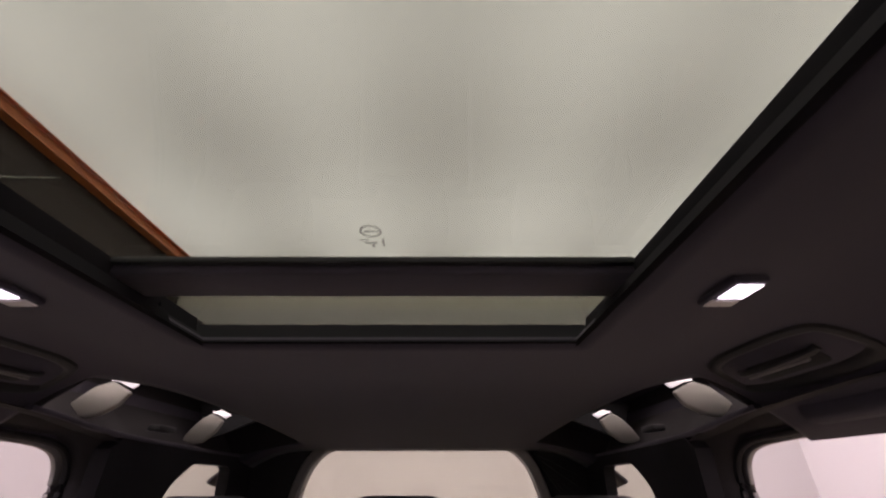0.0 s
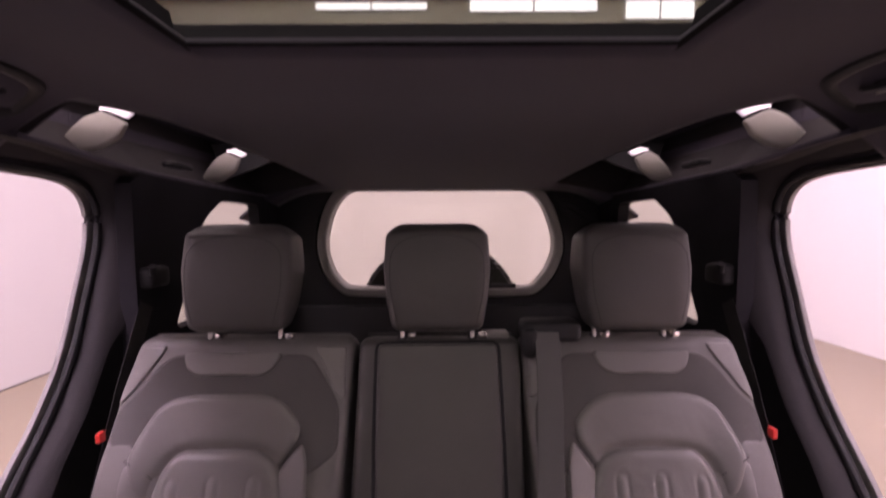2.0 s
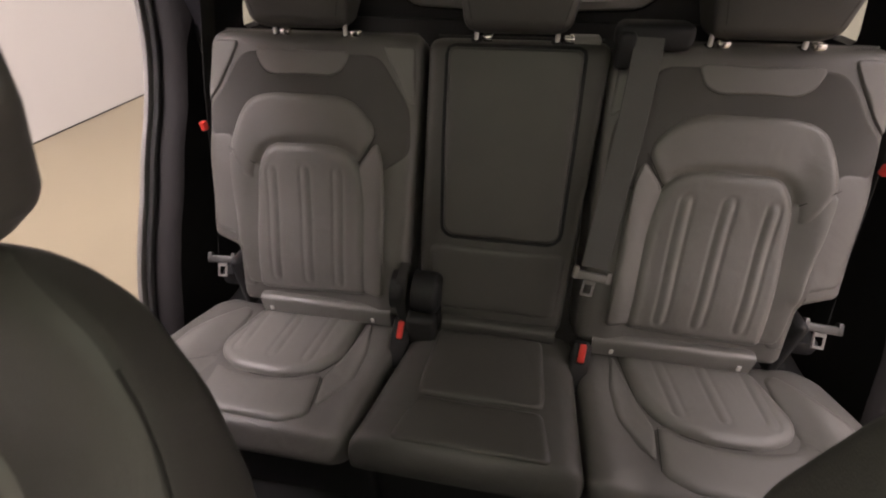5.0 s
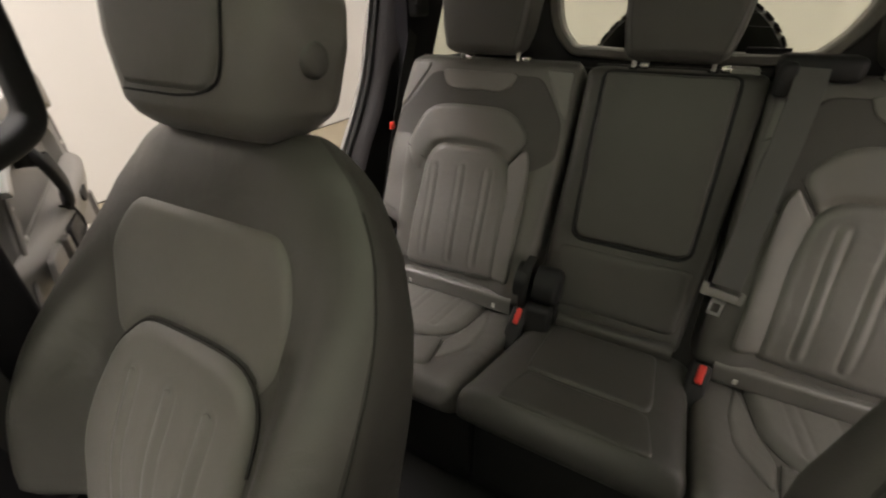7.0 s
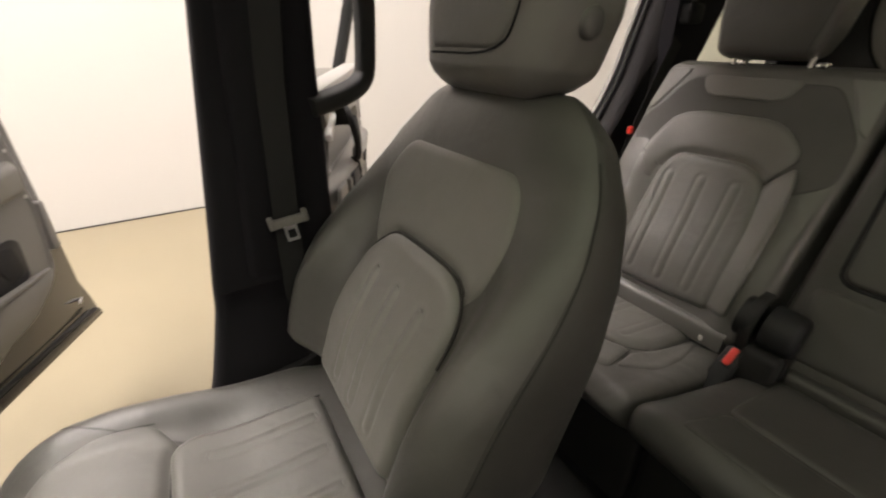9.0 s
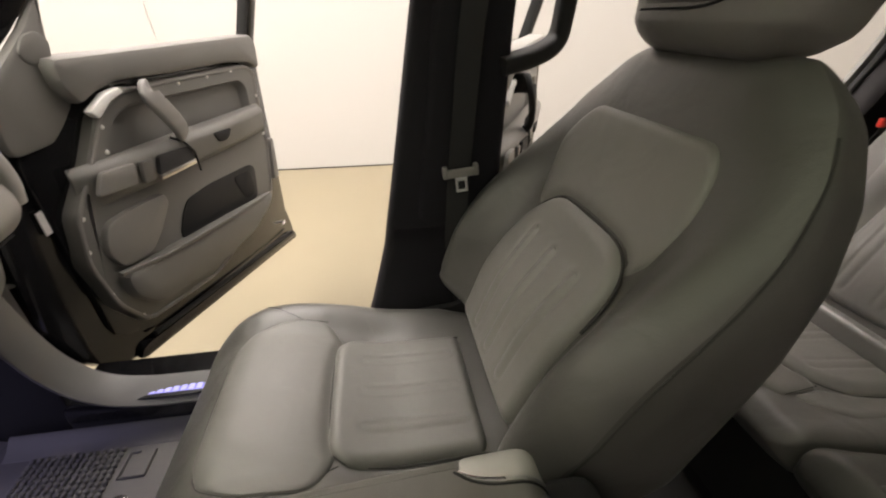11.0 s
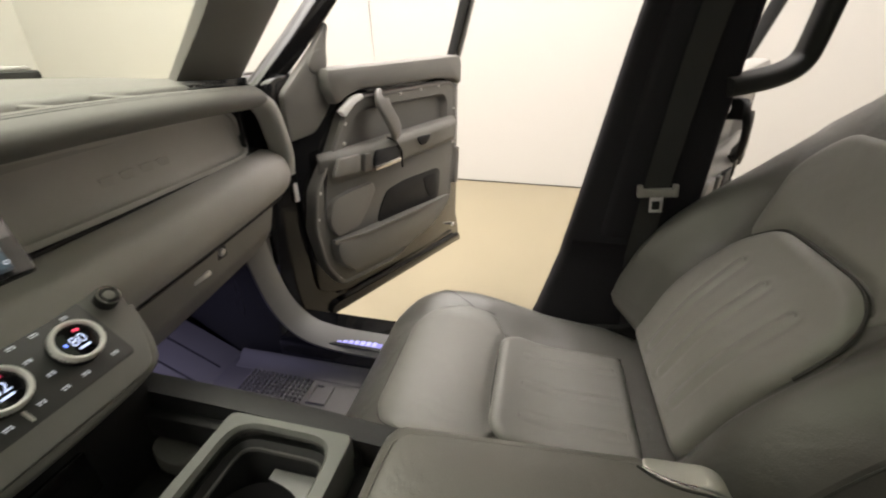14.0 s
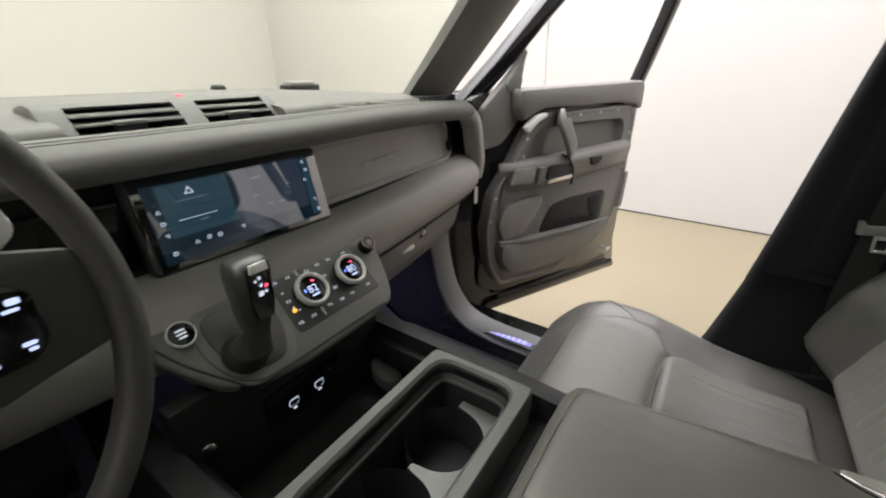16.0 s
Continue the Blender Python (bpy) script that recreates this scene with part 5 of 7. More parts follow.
    put("headrest_panel", *pad(resample(fillet([(-0.098, 0.055), (0.072, 0.055), (0.098, 0.10), (0.105, 0.215), (-0.105, 0.215), (-0.105, 0.09)], 0.02), 90), HS, 0.004, 0.012), FRONTPANEL, t)
    put("headrest_seam", *seam(HS, [(-0.100, 0.05), (0.074, 0.05), (0.101, 0.10), (0.107, 0.218)], 0.0015, 0.0016), PIPING, t)
    put("headrest_button", *disc(hf(0.150, 0.095, -0.055), (1, -0.1, 0), 0.019, 0.012, 24, 0.006), FRONTLEATHER, t)
    for sg in (-1, 1):
        put("headrest_post", *tube([(cx + sg * 0.065, 0.30, 1.36), (cx + sg * 0.065, 0.315, 1.43)], 0.0065, 12), CHROME, t, "chrome post")
    # cushion
    cf = frame_uv((cx - out * 0.022, 0.06, 0.838), (1, 0, 0), (0, -1, 0), (0, 0, 1))
    cw = lerp([(0, 0.22), (0.1, 0.262), (0.3, 0.268), (0.45, 0.262), (0.56, 0.235)])

    def cb_(u, v):
        a = abs(u)
        return 0.040 * sstep(0.14, 0.235, a) * (0.45 + 0.55 * sstep(0.05, 0.3, v)) + 0.045 * sstep(0.20, 0.42, v) - 0.05 * sstep(0.46, 0.60, v)
    body, CS = stuffed(cf, 0.60, lambda v: -cw(v), cw, lerp([(0, 0.15), (0.6, 0.17)]), cb_, n=4.5, r0=0.03, r1=0.09, m=80, steps=48)
    put("cushion", *body, FRONTLEATHER, t)
    fp = [(-0.13, 0.31), (0.13, 0.31), (0.178, 0.34), (0.180, 0.42), (0.155, 0.490), (0.11, 0.512), (-0.11, 0.512), (-0.155, 0.490), (-0.180, 0.42), (-0.178, 0.34)]
    si = [(-0.134, 0.075), (-0.138, 0.29), (-0.112, 0.322), (0.112, 0.322), (0.138, 0.29), (0.134, 0.075)]
    groove = [tuple(p) for p in resample(chaikin(si, 2, False), 30, False)]
    put("thigh_panel", *quilt(resample(fillet(fp, 0.02), 120), CS, 0.008, 0.014, 0.003, relief=channel(groove, 0.008, 0.010)), FRONTPANEL, t)
    put("thigh_seam", *seam(CS, fp[2:], 0.000, 0.0014), SEAMLEATHER, t)
    lines = [((u, 0.262), (u, 0.105)) for u in (-0.075, 0.0, 0.075)]
    put("seat_insert", *quilt(resample(fillet(si, 0.022), 120), CS, 0.017, 0.020, relief=fluting(lines, 0.0058, 0.0012, 0.0012), nu=100, nv=56), FRONTPANEL, t, "fluted seat insert")
    put("insert_seam", *seam(CS, si, 0.002, 0.0018), SEAMLEATHER, t)
    for u in (-0.075, 0.0, 0.075):
        for v in (0.270, 0.097):
            put("tuft", *seam(CS, [(u - 0.005, v), (u, v + 0.001), (u + 0.005, v)], 0.0172, 0.0013, n=8), FRONTPANEL, t)
    for sg in (-1, 1):
        put("wing_seam", *seam(CS, [(sg * 0.132, 0.305), (sg * 0.175, 0.38), (sg * 0.215, 0.45), (sg * 0.238, 0.475)], 0.0004, 0.0009), SEAMLEATHER, t)
    # plinth, side shields, recliner cover and rails
    put("plinth", *rbox(cx - 0.20, cx + 0.20, -0.42, 0.08, 0.56, 0.74, 0.02), PLASTIC, t)
    for sg in (-1, 1):
        sh = fillet([(-0.46, 0.70), (-0.46, 0.80), (-0.2, 0.815), (0.02, 0.84), (0.07, 0.92), (0.12, 0.92), (0.13, 0.80), (0.08, 0.68), (-0.2, 0.66)], 0.03)
        put("side_shield", *plate(resample(sh, 60), lambda u, v, h, s=sg: (cx + s * (0.222 + h), u, v), 0.02, 0.008), PLASTIC, t)
        put("floor_rail", *rbox(cx + sg * 0.19 - 0.02, cx + sg * 0.19 + 0.02, -0.50, 0.15, 0.50, 0.565, 0.006), DARKVOID, t)
    put("recliner_cover", *disc((cx + out * 0.235, 0.02, 0.90), (out, 0, 0), 0.04, 0.03, 24, 0.01), PLASTIC, t)
    put("back_shell", *pad(resample(fillet([(-0.24, 0.03), (0.24, 0.03), (0.255, 0.3), (0.21, 0.5), (0.13, 0.57), (-0.13, 0.57), (-0.21, 0.5), (-0.255, 0.3)], 0.04), 90), lambda u, v, h: fr(u, v, -0.125 + 0.03 * v - h), 0.012, 0.03), PLASTIC, t)


FSX = 0.460
front_seat(-FSX, -1, "dark grey leather front passenger seat with fluted panels")
front_seat(FSX, 1, "dark grey leather driver seat beside the console")

# front belt tongue parked on the door pillar
fb = thing("seat_belt", (-0.70, 0.0, 1.2), "black front seat belt with its tongue against the door pillar", "seat belt", group="seat belts")
pth = resample([(-0.690, 0.045, 1.62), (-0.699, 0.022, 1.40), (-0.703, 0.008, 1.17), (-0.700, 0.0, 1.0), (-0.70, 0.03, 0.80)], 24, False)
put("webbing", *sweep(pth, rrect(0.002, 0.046, 0.0009, 2), up=(0, 1, 0)), RUBBER, fb)
tongue(fb, (-0.694, 0.008, 1.165), (0.05, 1, 0.12), (1, 0, 0), 1.0)
put("slide_button", *disc((-0.698, 0.008, 1.0), (1, 0, 0), 0.006, 0.004, 12), PLASTIC, fb)

# ---------------------------------------------------------------- dashboard
def glow(name, col, power):
    return node_mat(name, tuple(min(1, c * 0.6) for c in col), 0.5, vary=0.01, emit=col, power=power)


ICON = glow("lit_white_symbol", (0.85, 0.9, 1.0), 0.75)
DIMBLUE = glow("blue_white_figure", (0.62, 0.72, 1.0), 1.1)
PANELFIELD = node_mat("dark_switch_field", (0.060, 0.060, 0.060), 0.4, vary=0.1, grain=900, bump=0.0003, spec=0.5)
ROLL = node_mat("stitched_roll", (0.155, 0.152, 0.143), 0.62, vary=0.12, grain=900, bump=0.0006, stains=6, spec=0.35)
DIMWHITE = glow("dim_white_symbol", (0.8, 0.84, 0.9), 0.5)
BLUE = glow("lit_blue_symbol", (0.15, 0.25, 1.0), 2.2)
REDL = glow("lit_red_symbol", (1.0, 0.08, 0.15), 1.6)
AMBER = glow("lit_amber_symbol", (1.0, 0.45, 0.05), 1.6)


def curve_y(x):
    """Plan curve of the dash: the ends lie a little further ahead."""
    return -0.085 * max(0.0, abs(x) - 0.12) ** 1.3 / 0.65 ** 1.3


def sag(x, z):
    """The upper dash drops a little towards the doors."""
    return -0.022 * max(0.0, (abs(x) - 0.25) / 0.5) ** 1.5 * min(1.0, max(0.0, (z - 1.20) / 0.10))


def dash_loft(profile, xs, r=0.012, seg=4, ends=None):
    sec = fillet(profile, r, seg)
    return loft([[(x, y + curve_y(x), z + sag(x, z)) for y, z in (sec if ends is None else [(sec.mean(0) + (p - sec.mean(0)) * ends(x)) for p in sec])] for x in xs])


XS = list(np.linspace(-0.745, 0.745, 61))
dash = thing("dashboard", (0, -0.95, 1.1), "dark grey soft-touch dashboard with a shelf and padded beams", "dashboard")
put("top_pad", *dash_loft([(-0.812, 1.332), (-0.804, 1.352), (-0.786, 1.355), (-0.757, 1.340), (-0.750, 1.324), (-0.765, 1.309), (-0.80, 1.303), (-0.90, 1.303), (-0.90, 1.33)], list(np.linspace(-0.722, 0.722, 59)), 0.010), ROLL, dash, "stitched padded upper roll")
for x0, x1 in ((-0.74, -0.160), (0.128, 0.74)):
    put("top_deck", *dash_loft([(-1.36, 1.362), (-0.97, 1.364), (-0.872, 1.355), (-0.862, 1.336), (-0.80, 1.334), (-0.80, 1.31), (-1.36, 1.25)], list(np.linspace(x0, x1, 19)), 0.012), DECK, dash, "matt grey dashboard top")
put("middle_deck", *dash_loft([(-1.36, 1.362), (-0.99, 1.364), (-0.980, 1.340), (-0.97, 1.331), (-0.80, 1.331), (-0.80, 1.31), (-1.36, 1.25)], list(np.linspace(-0.165, 0.133, 9)), 0.006), DECK, dash, "matt grey dashboard top")
for y, z, r in ((-0.7815, 1.3524, 0.0005), (-0.7765, 1.3503, 0.0004)):
    put("roll_seam", *sweep([(x, y + curve_y(x), z + sag(x, 1.35)) for x in np.linspace(-0.70, 0.70, 60)], circle(r, 6)), LEVERBLACK, dash)
for x0 in (-0.285, -0.392):
    y0 = curve_y(x0)
    put("deck_tab", *rbox(x0, x0 + 0.016, -0.868 + y0, -0.79 + y0, 1.333, 1.3505, 0.004), DECK, dash)
put("shelf_back", *dash_loft([(-0.846, 1.305), (-0.851, 1.17), (-0.95, 1.17), (-0.95, 1.305)], list(np.linspace(-0.690, -0.17, 25)), 0.004), SOFTDASH, dash)
put("shelf_back", *dash_loft([(-0.84, 1.305), (-0.845, 1.17), (-0.95, 1.17), (-0.95, 1.305)], list(np.linspace(-0.169, 0.690, 35)), 0.004), PLASTIC, dash)
# sunken insert of the passenger shelf with a rounded far end and a raised rim
shelf = lambda u, v, h: (u, -0.828 + curve_y(u) + h + (v - 1.24) * -0.15, v)
ip = resample(fillet([(-0.160, 1.300), (-0.650, 1.292), (-0.690, 1.262), (-0.695, 1.196), (-0.665, 1.188), (-0.160, 1.200)], 0.022, 6), 120)
put("shelf_panel", *quilt(ip, shelf, -0.013, 0.020, 0.0, nu=60, nv=24), LITSHELF, dash, "smooth sunken insert panel")
put("shelf_rim", *sweep([shelf(u, v, 0.0) for u, v in inset(ip, -0.003)], rrect(0.011, 0.012, 0.004, 3), closed=True, up=(0, 1, 0)), LITSHELF, dash, "raised rim of the shelf")
for k in range(4):
    u = -0.33 - k * 0.040
    put("worn_letter_mark", *rbox(u - 0.012, u + 0.012, -0.8392 + curve_y(u) - 0.0005, -0.8384 + curve_y(u) + 0.0005, 1.226, 1.240, 0.0003, 1), LITSHELF, dash, smooth=0)
put("shelf_groove", *dash_loft([(-0.815, 1.189), (-0.815, 1.172), (-0.86, 1.172), (-0.86, 1.189)], XS, 0.002), DARKVOID, dash)
put("lower_beam", *dash_loft([(-0.797, 1.1845), (-0.757, 1.170), (-0.744, 1.138), (-0.748, 1.10), (-0.775, 1.066), (-0.83, 1.05), (-0.90, 1.06), (-0.90, 1.180)], [-0.8005, -0.798, -0.792, -0.783, -0.772, -0.760] + list(np.linspace(-0.745, 0.745, 61)) + [0.760, 0.772, 0.783, 0.792, 0.798, 0.8005], 0.02, 5, ends=lambda x: math.sqrt(max(0.06, 1 - (max(0.0, abs(x) - 0.745) / 0.0565) ** 2))), SOFTDASH, dash, "round padded lower beam")
put("glovebox_lid", *dash_loft([(-0.782, 1.060), (-0.80, 0.99), (-0.842, 0.93), (-0.875, 0.925), (-0.90, 0.95), (-0.88, 1.055)], list(np.linspace(-0.70, -0.235, 20)), 0.012), LIDGREY, dash, "dark glovebox lid")
put("lid_gap", *sweep([(x, -0.7765 + curve_y(x), 1.0635) for x in np.linspace(-0.745, -0.225, 30)], circle(0.0022, 6)), PIPING, dash)
put("knee_panel", *dash_loft([(-0.79, 1.06), (-0.81, 0.98), (-0.86, 0.90), (-0.95, 0.90), (-0.90, 1.055)], list(np.linspace(0.24, 0.72, 20)), 0.012), PLASTIC, dash)
lk = put("lid_lock", *rbox(-0.488, -0.458, -0.845, -0.8225, 1.030, 1.058, 0.006, 3), PLASTIC, dash, "black lock bezel")
put("lock_barrel", *disc((-0.471, -0.8265, 1.047), (0, 1, -0.35), 0.008, 0.008, 20, 0.002), STEEL, lk, "small chrome lock")
put("lid_catch", *rbox(-0.430, -0.382, -0.838, -0.816, 1.018, 1.030, 0.005), STEEL, dash, "bright metal catch")
# rounded end caps joining the two beams, with the side air vent
for sgn in (-1, 1):
    yb = curve_y(0.745)
    path = chaikin([(sgn * 0.640, -0.790 + yb, 1.3155), (sgn * 0.705, -0.778 + yb, 1.311), (sgn * 0.742, -0.772 + yb, 1.285), (sgn * 0.760, -0.772 + yb, 1.225), (sgn * 0.776, -0.772 + yb, 1.165), (sgn * 0.776, -0.780 + yb, 1.12)], 3, False)
    put("end_cap", *sweep(path, rrect(0.034, 0.056, 0.014, 5), up=(0, 1, 0)), SOFTDASH, dash, "rounded padded end of the dashboard")
    put("end_lining", *loft([[(sgn * x, y, z) for y in (-0.985, -0.880)] + [(sgn * (x + 0.008), y, z) for y in (-0.880, -0.985)] for x, z in ((0.744, 1.30), (0.757, 1.23), (0.772, 1.165), (0.774, 1.10))]), DARKVOID, dash, "black lining of the side vent")
    put("end_block", *rbox(min(sgn * 0.70, sgn * 0.75), max(sgn * 0.70, sgn * 0.75), -1.25, -0.99, 0.95, 1.325, 0.03, 3), PLASTIC, dash)
    put("side_vent", *rbox(min(sgn * 0.685, sgn * 0.772), max(sgn * 0.685, sgn * 0.772), -0.985, -0.925, 1.150, 1.300, 0.006), DARKVOID, dash, "black side air vent")
    put("vent_wall", *rbox(min(sgn * 0.690, sgn * 0.696), max(sgn * 0.690, sgn * 0.696), -0.96, -0.888, 1.175, 1.300, 0.002), PLASTIC, dash)
    for k in range(2):
        put("vent_slat", *rbox(min(sgn * (0.712 + k * 0.020), sgn * (0.715 + k * 0.020)), max(sgn * (0.712 + k * 0.020), sgn * (0.715 + k * 0.020)), -0.930, -0.915, 1.18, 1.285, 0.0012), PLASTIC, dash)
# firewall and driver-side dark recess
put("bulkhead", *rbox(-0.78, 0.78, -1.42, -1.34, 0.46, 1.30, 0.0), DARKVOID, dash, smooth=0)
put("cluster_panel", *plate(fillet([(0.11, 1.185), (0.70, 1.185), (0.70, 1.275), (0.11, 1.275)], 0.01), lambda u, v, h: (u, -0.835 + curve_y(u) + h, v), 0.01, 0.003), GLOSSBLACK, dash, "gloss black instrument panel")

# centre air vents on top
vt = thing("air_vent", (-0.02, -0.93, 1.35), "dark centre air vents with wide slats on the dashboard top", "air vent")
hood = [(-1.00, 1.352), (-0.985, 1.369), (-0.945, 1.3745), (-0.922, 1.371), (-0.884, 1.339), (-0.89, 1.322), (-0.99, 1.322)]
for x0, x1 in ((-0.170, -0.152), (-0.044, -0.013), (0.109, 0.137)):
    put("hood", *loft([[(x, y, z) for y, z in fillet(hood, 0.006, 3)] for x in (x0, x1)]), DECK, vt)
put("hood_top", *loft([[(x, y, z) for y, z in fillet([(-1.00, 1.350), (-0.985, 1.3685), (-0.945, 1.374), (-0.924, 1.3705), (-0.926, 1.3675), (-0.975, 1.362)], 0.0015, 3)] for x in (-0.169, 0.136)]), DECK, vt)
put("duct", *rbox(-0.168, 0.135, -0.985, -0.962, 1.325, 1.362, 0.0), DARKVOID, vt, smooth=0)
put("duct_floor", *rbox(-0.168, 0.135, -0.970, -0.897, 1.330, 1.3355, 0.0), DARKVOID, vt, smooth=0)
for x0, x1 in ((-0.1525, -0.0435), (-0.0135, 0.1095)):
    for y, z in ((-0.916, 1.3612), (-0.904, 1.3520)):
        put("slat", *loft([[(x, y + a, z + b) for a, b in ((-0.011, 0.0022), (0.009, 0.0), (0.010, -0.0018), (0.008, -0.0030), (-0.010, -0.0010))] for x in (x0, x1)]), DECK, vt)
    put("lower_lip", *loft([[(x, y, z) for y, z in fillet([(-0.899, 1.330), (-0.899, 1.3400), (-0.884, 1.3385), (-0.880, 1.330)], 0.002, 3)] for x in (x0, x1)]), DECK, vt)
    c = (x0 + x1) / 2 + 0.006
    tab = put("slat_tab", *rbox(c - 0.018, c + 0.018, -0.905, -0.884, 1.3495, 1.3545, 0.002, 3), DECK, vt, "thumb tab of the slat")
    put("tab_body", *rbox(c - 0.017, c + 0.017, -0.904, -0.887, 1.3410, 1.3500, 0.002, 2), PLASTIC, tab)
put("hazard_mark", *rbox(-0.042, -0.034, -0.950, -0.944, 1.3755, 1.3772, 0.0003, 1), REDL, vt, "small red hazard mark", smooth=0)
sv = thing("air_vent", (-0.66, -0.93, 1.33), "narrow black demister vent near the windscreen pillar", "air vent")
for k in range(5):
    put("slat", *rbox(-0.715 + k * 0.022, -0.703 + k * 0.022, -1.03, -0.93, 1.331, 1.344, 0.003), PLASTIC, sv)
put("duct", *rbox(-0.725, -0.605, -1.04, -0.92, 1.326, 1.337, 0.003), DARKVOID, sv)
pk = thing("sensor_block", (-0.555, -1.32, 1.35), "low sensor block with a grey cap on the dashboard top", "sensor")
put("base", *rbox(-0.612, -0.503, -1.345, -1.300, 1.345, 1.366, 0.004, 2), PLASTIC, pk)
put("cap", *rbox(-0.602, -0.512, -1.342, -1.306, 1.362, 1.375, 0.006, 4), GREYTRIM, pk, "grey cap")
tagged(put("sensor_puck", *rbox(-0.335, -0.305, -1.35, -1.32, 1.35, 1.372, 0.008, 3), PLASTIC), "small black sensor at the windscreen foot", "sensor")
tagged(put("sensor_puck", *rbox(0.42, 0.50, -1.34, -1.30, 1.35, 1.374, 0.008, 3), PLASTIC), "small black sensor at the windscreen foot", "sensor")

# touch screen
ts = thing("touch_screen", (-0.026, -0.806, 1.19), "wide glossy touch screen showing a dark blue menu", "screen")
sf = frame_uv((-0.026, -0.806, 1.2415), (1, 0, 0), (0, -0.235, 0.972), (0, 0.972, 0.235))
put("housing", *plate(fillet([(-0.139, -0.063), (0.138, -0.061), (0.138, 0.060), (-0.138, 0.058)], 0.008), lambda u, v, h: sf(u, v, h - 0.012), 0.013, 0.003), LEVERBLACK, ts, "thin black rim")
GLOSSSCREEN = node_mat("screen_glass", (0.006, 0.007, 0.009), 0.03, vary=0.02, spec=1.0, coat=1.0)
GLOSSSCREEN.node_tree.nodes["Principled BSDF"].inputs["Coat IOR"].default_value = 2.2
put("glass", *plate(fillet([(-0.136, -0.060), (0.135, -0.058), (0.135, 0.057), (-0.135, 0.055)], 0.007), lambda u, v, h: sf(u, v, h), 0.003, 0.001), GLOSSSCREEN, ts, "black glass face")


def ui(name, u0, u1, v0, v1, mat, lift=0.0034, r=0.0008):
    put(name, *plate(fillet([(u0, v0), (u1, v0), (u1, v1), (u0, v1)], r, 3), lambda u, v, h: sf(u, v, h + lift - 0.0003), 0.0004, 0.0001), mat, ts, smooth=0)


def tri_icon(u, v, w, h):
    put("menu_icon", *plate(fillet([(u - w, v), (u + w, v), (u, v + h)], 0.0006, 2), lambda a, b, c: sf(a, b, c + 0.0035), 0.0004, 0.0001), UITEXT, ts, smooth=0)
    put("menu_icon", *plate(fillet([(u - w * 0.5, v + h * 0.16), (u + w * 0.5, v + h * 0.16), (u, v + h * 0.66)], 0.0003, 2), lambda a, b, c: sf(a, b, c + 0.0038), 0.0004, 0.0001), UIDARK, ts, smooth=0)


def screen_mat(name, col, power):
    mm = node_mat(name, tuple(c * 0.15 for c in col), 0.06, vary=0.02, emit=col, power=power, spec=1.0, coat=1.0)
    mm.node_tree.nodes["Principled BSDF"].inputs["Coat IOR"].default_value = 2.2
    mm.node_tree.nodes["Principled BSDF"].inputs["Roughness"].links[0].from_node.inputs["To Max"].default_value = 0.03
    return mm


UIDARK, UIMID, UISHEEN, UITEXT = screen_mat("menu_dark", (0.010, 0.030, 0.050), 0.4), screen_mat("menu_teal", (0.030, 0.075, 0.10), 0.6), screen_mat("menu_sheen", (0.05, 0.07, 0.10), 0.5), screen_mat("menu_text", (0.75, 0.85, 0.95), 0.65)
UIDIM = screen_mat("menu_dim_text", (0.35, 0.45, 0.52), 0.35)
ui("menu_ground", -0.118, 0.122, -0.050, 0.046, UIDARK, 0.0030, 0.001)
ui("menu_card", 0.018, 0.106, -0.020, 0.044, UIMID, 0.0034, 0.002)
# dim pane paints in part of the reflection on the screen
ui("sheen_pane", -0.100, 0.010, -0.030, 0.044, UISHEEN, 0.0034, 0.002)
ui("menu_column", -0.117, -0.103, -0.046, 0.043, UIMID, 0.0034, 0.001)
for u, v, k in ((0.111, 0.015, 1), (0.110, 0.0, 0), (0.110, -0.015, 2), (0.109, -0.038, 0), (0.080, -0.031, 1), (0.064, -0.030, 0), (0.050, -0.031, 0), (0.016, -0.030, 2), (-0.107, 0.037, 2), (-0.110, 0.025, 0), (-0.104, 0.011, 1), (-0.113, -0.023, 2), (-0.115, -0.040, 0)):
    if k == 0:
        ui("menu_icon", u - 0.0028, u + 0.0028, v - 0.0024, v + 0.0024, UITEXT, 0.0038, 0.0012)
        ui("menu_icon", u - 0.0015, u + 0.0015, v - 0.0011, v + 0.0011, UIDARK, 0.0041, 0.0005)
    elif k == 1:
        tri_icon(u, v - 0.0024, 0.0032, 0.0050)
    else:
        ui("menu_icon", u - 0.0026, u + 0.0026, v + 0.0006, v + 0.0020, UITEXT, 0.0038, 0.0005)
        ui("menu_icon", u - 0.0026, u + 0.0010, v - 0.0020, v - 0.0006, UITEXT, 0.0038, 0.0005)
tri_icon(0.069, 0.029, 0.0065, 0.010)
ui("menu_line", 0.049, 0.089, 0.0222, 0.0234, UIDIM, 0.0038, 0.0003)
ui("menu_line", 0.043, 0.092, -0.0010, 0.0, UITEXT, 0.0038, 0.0003)
ui("menu_line", 0.057, 0.067, -0.0066, -0.0050, UIDIM, 0.0038, 0.0003)
for u, v, w in ((-0.022, 0.030, 0.016), (-0.016, 0.006, 0.008), (-0.035, -0.010, 0.010), (-0.055, -0.012, 0.012), (-0.072, 0.012, 0.007)):
    ui("pane_mark", u - w / 2, u + w / 2, v - 0.0008, v + 0.0008, UIDIM, 0.0038, 0.0003)

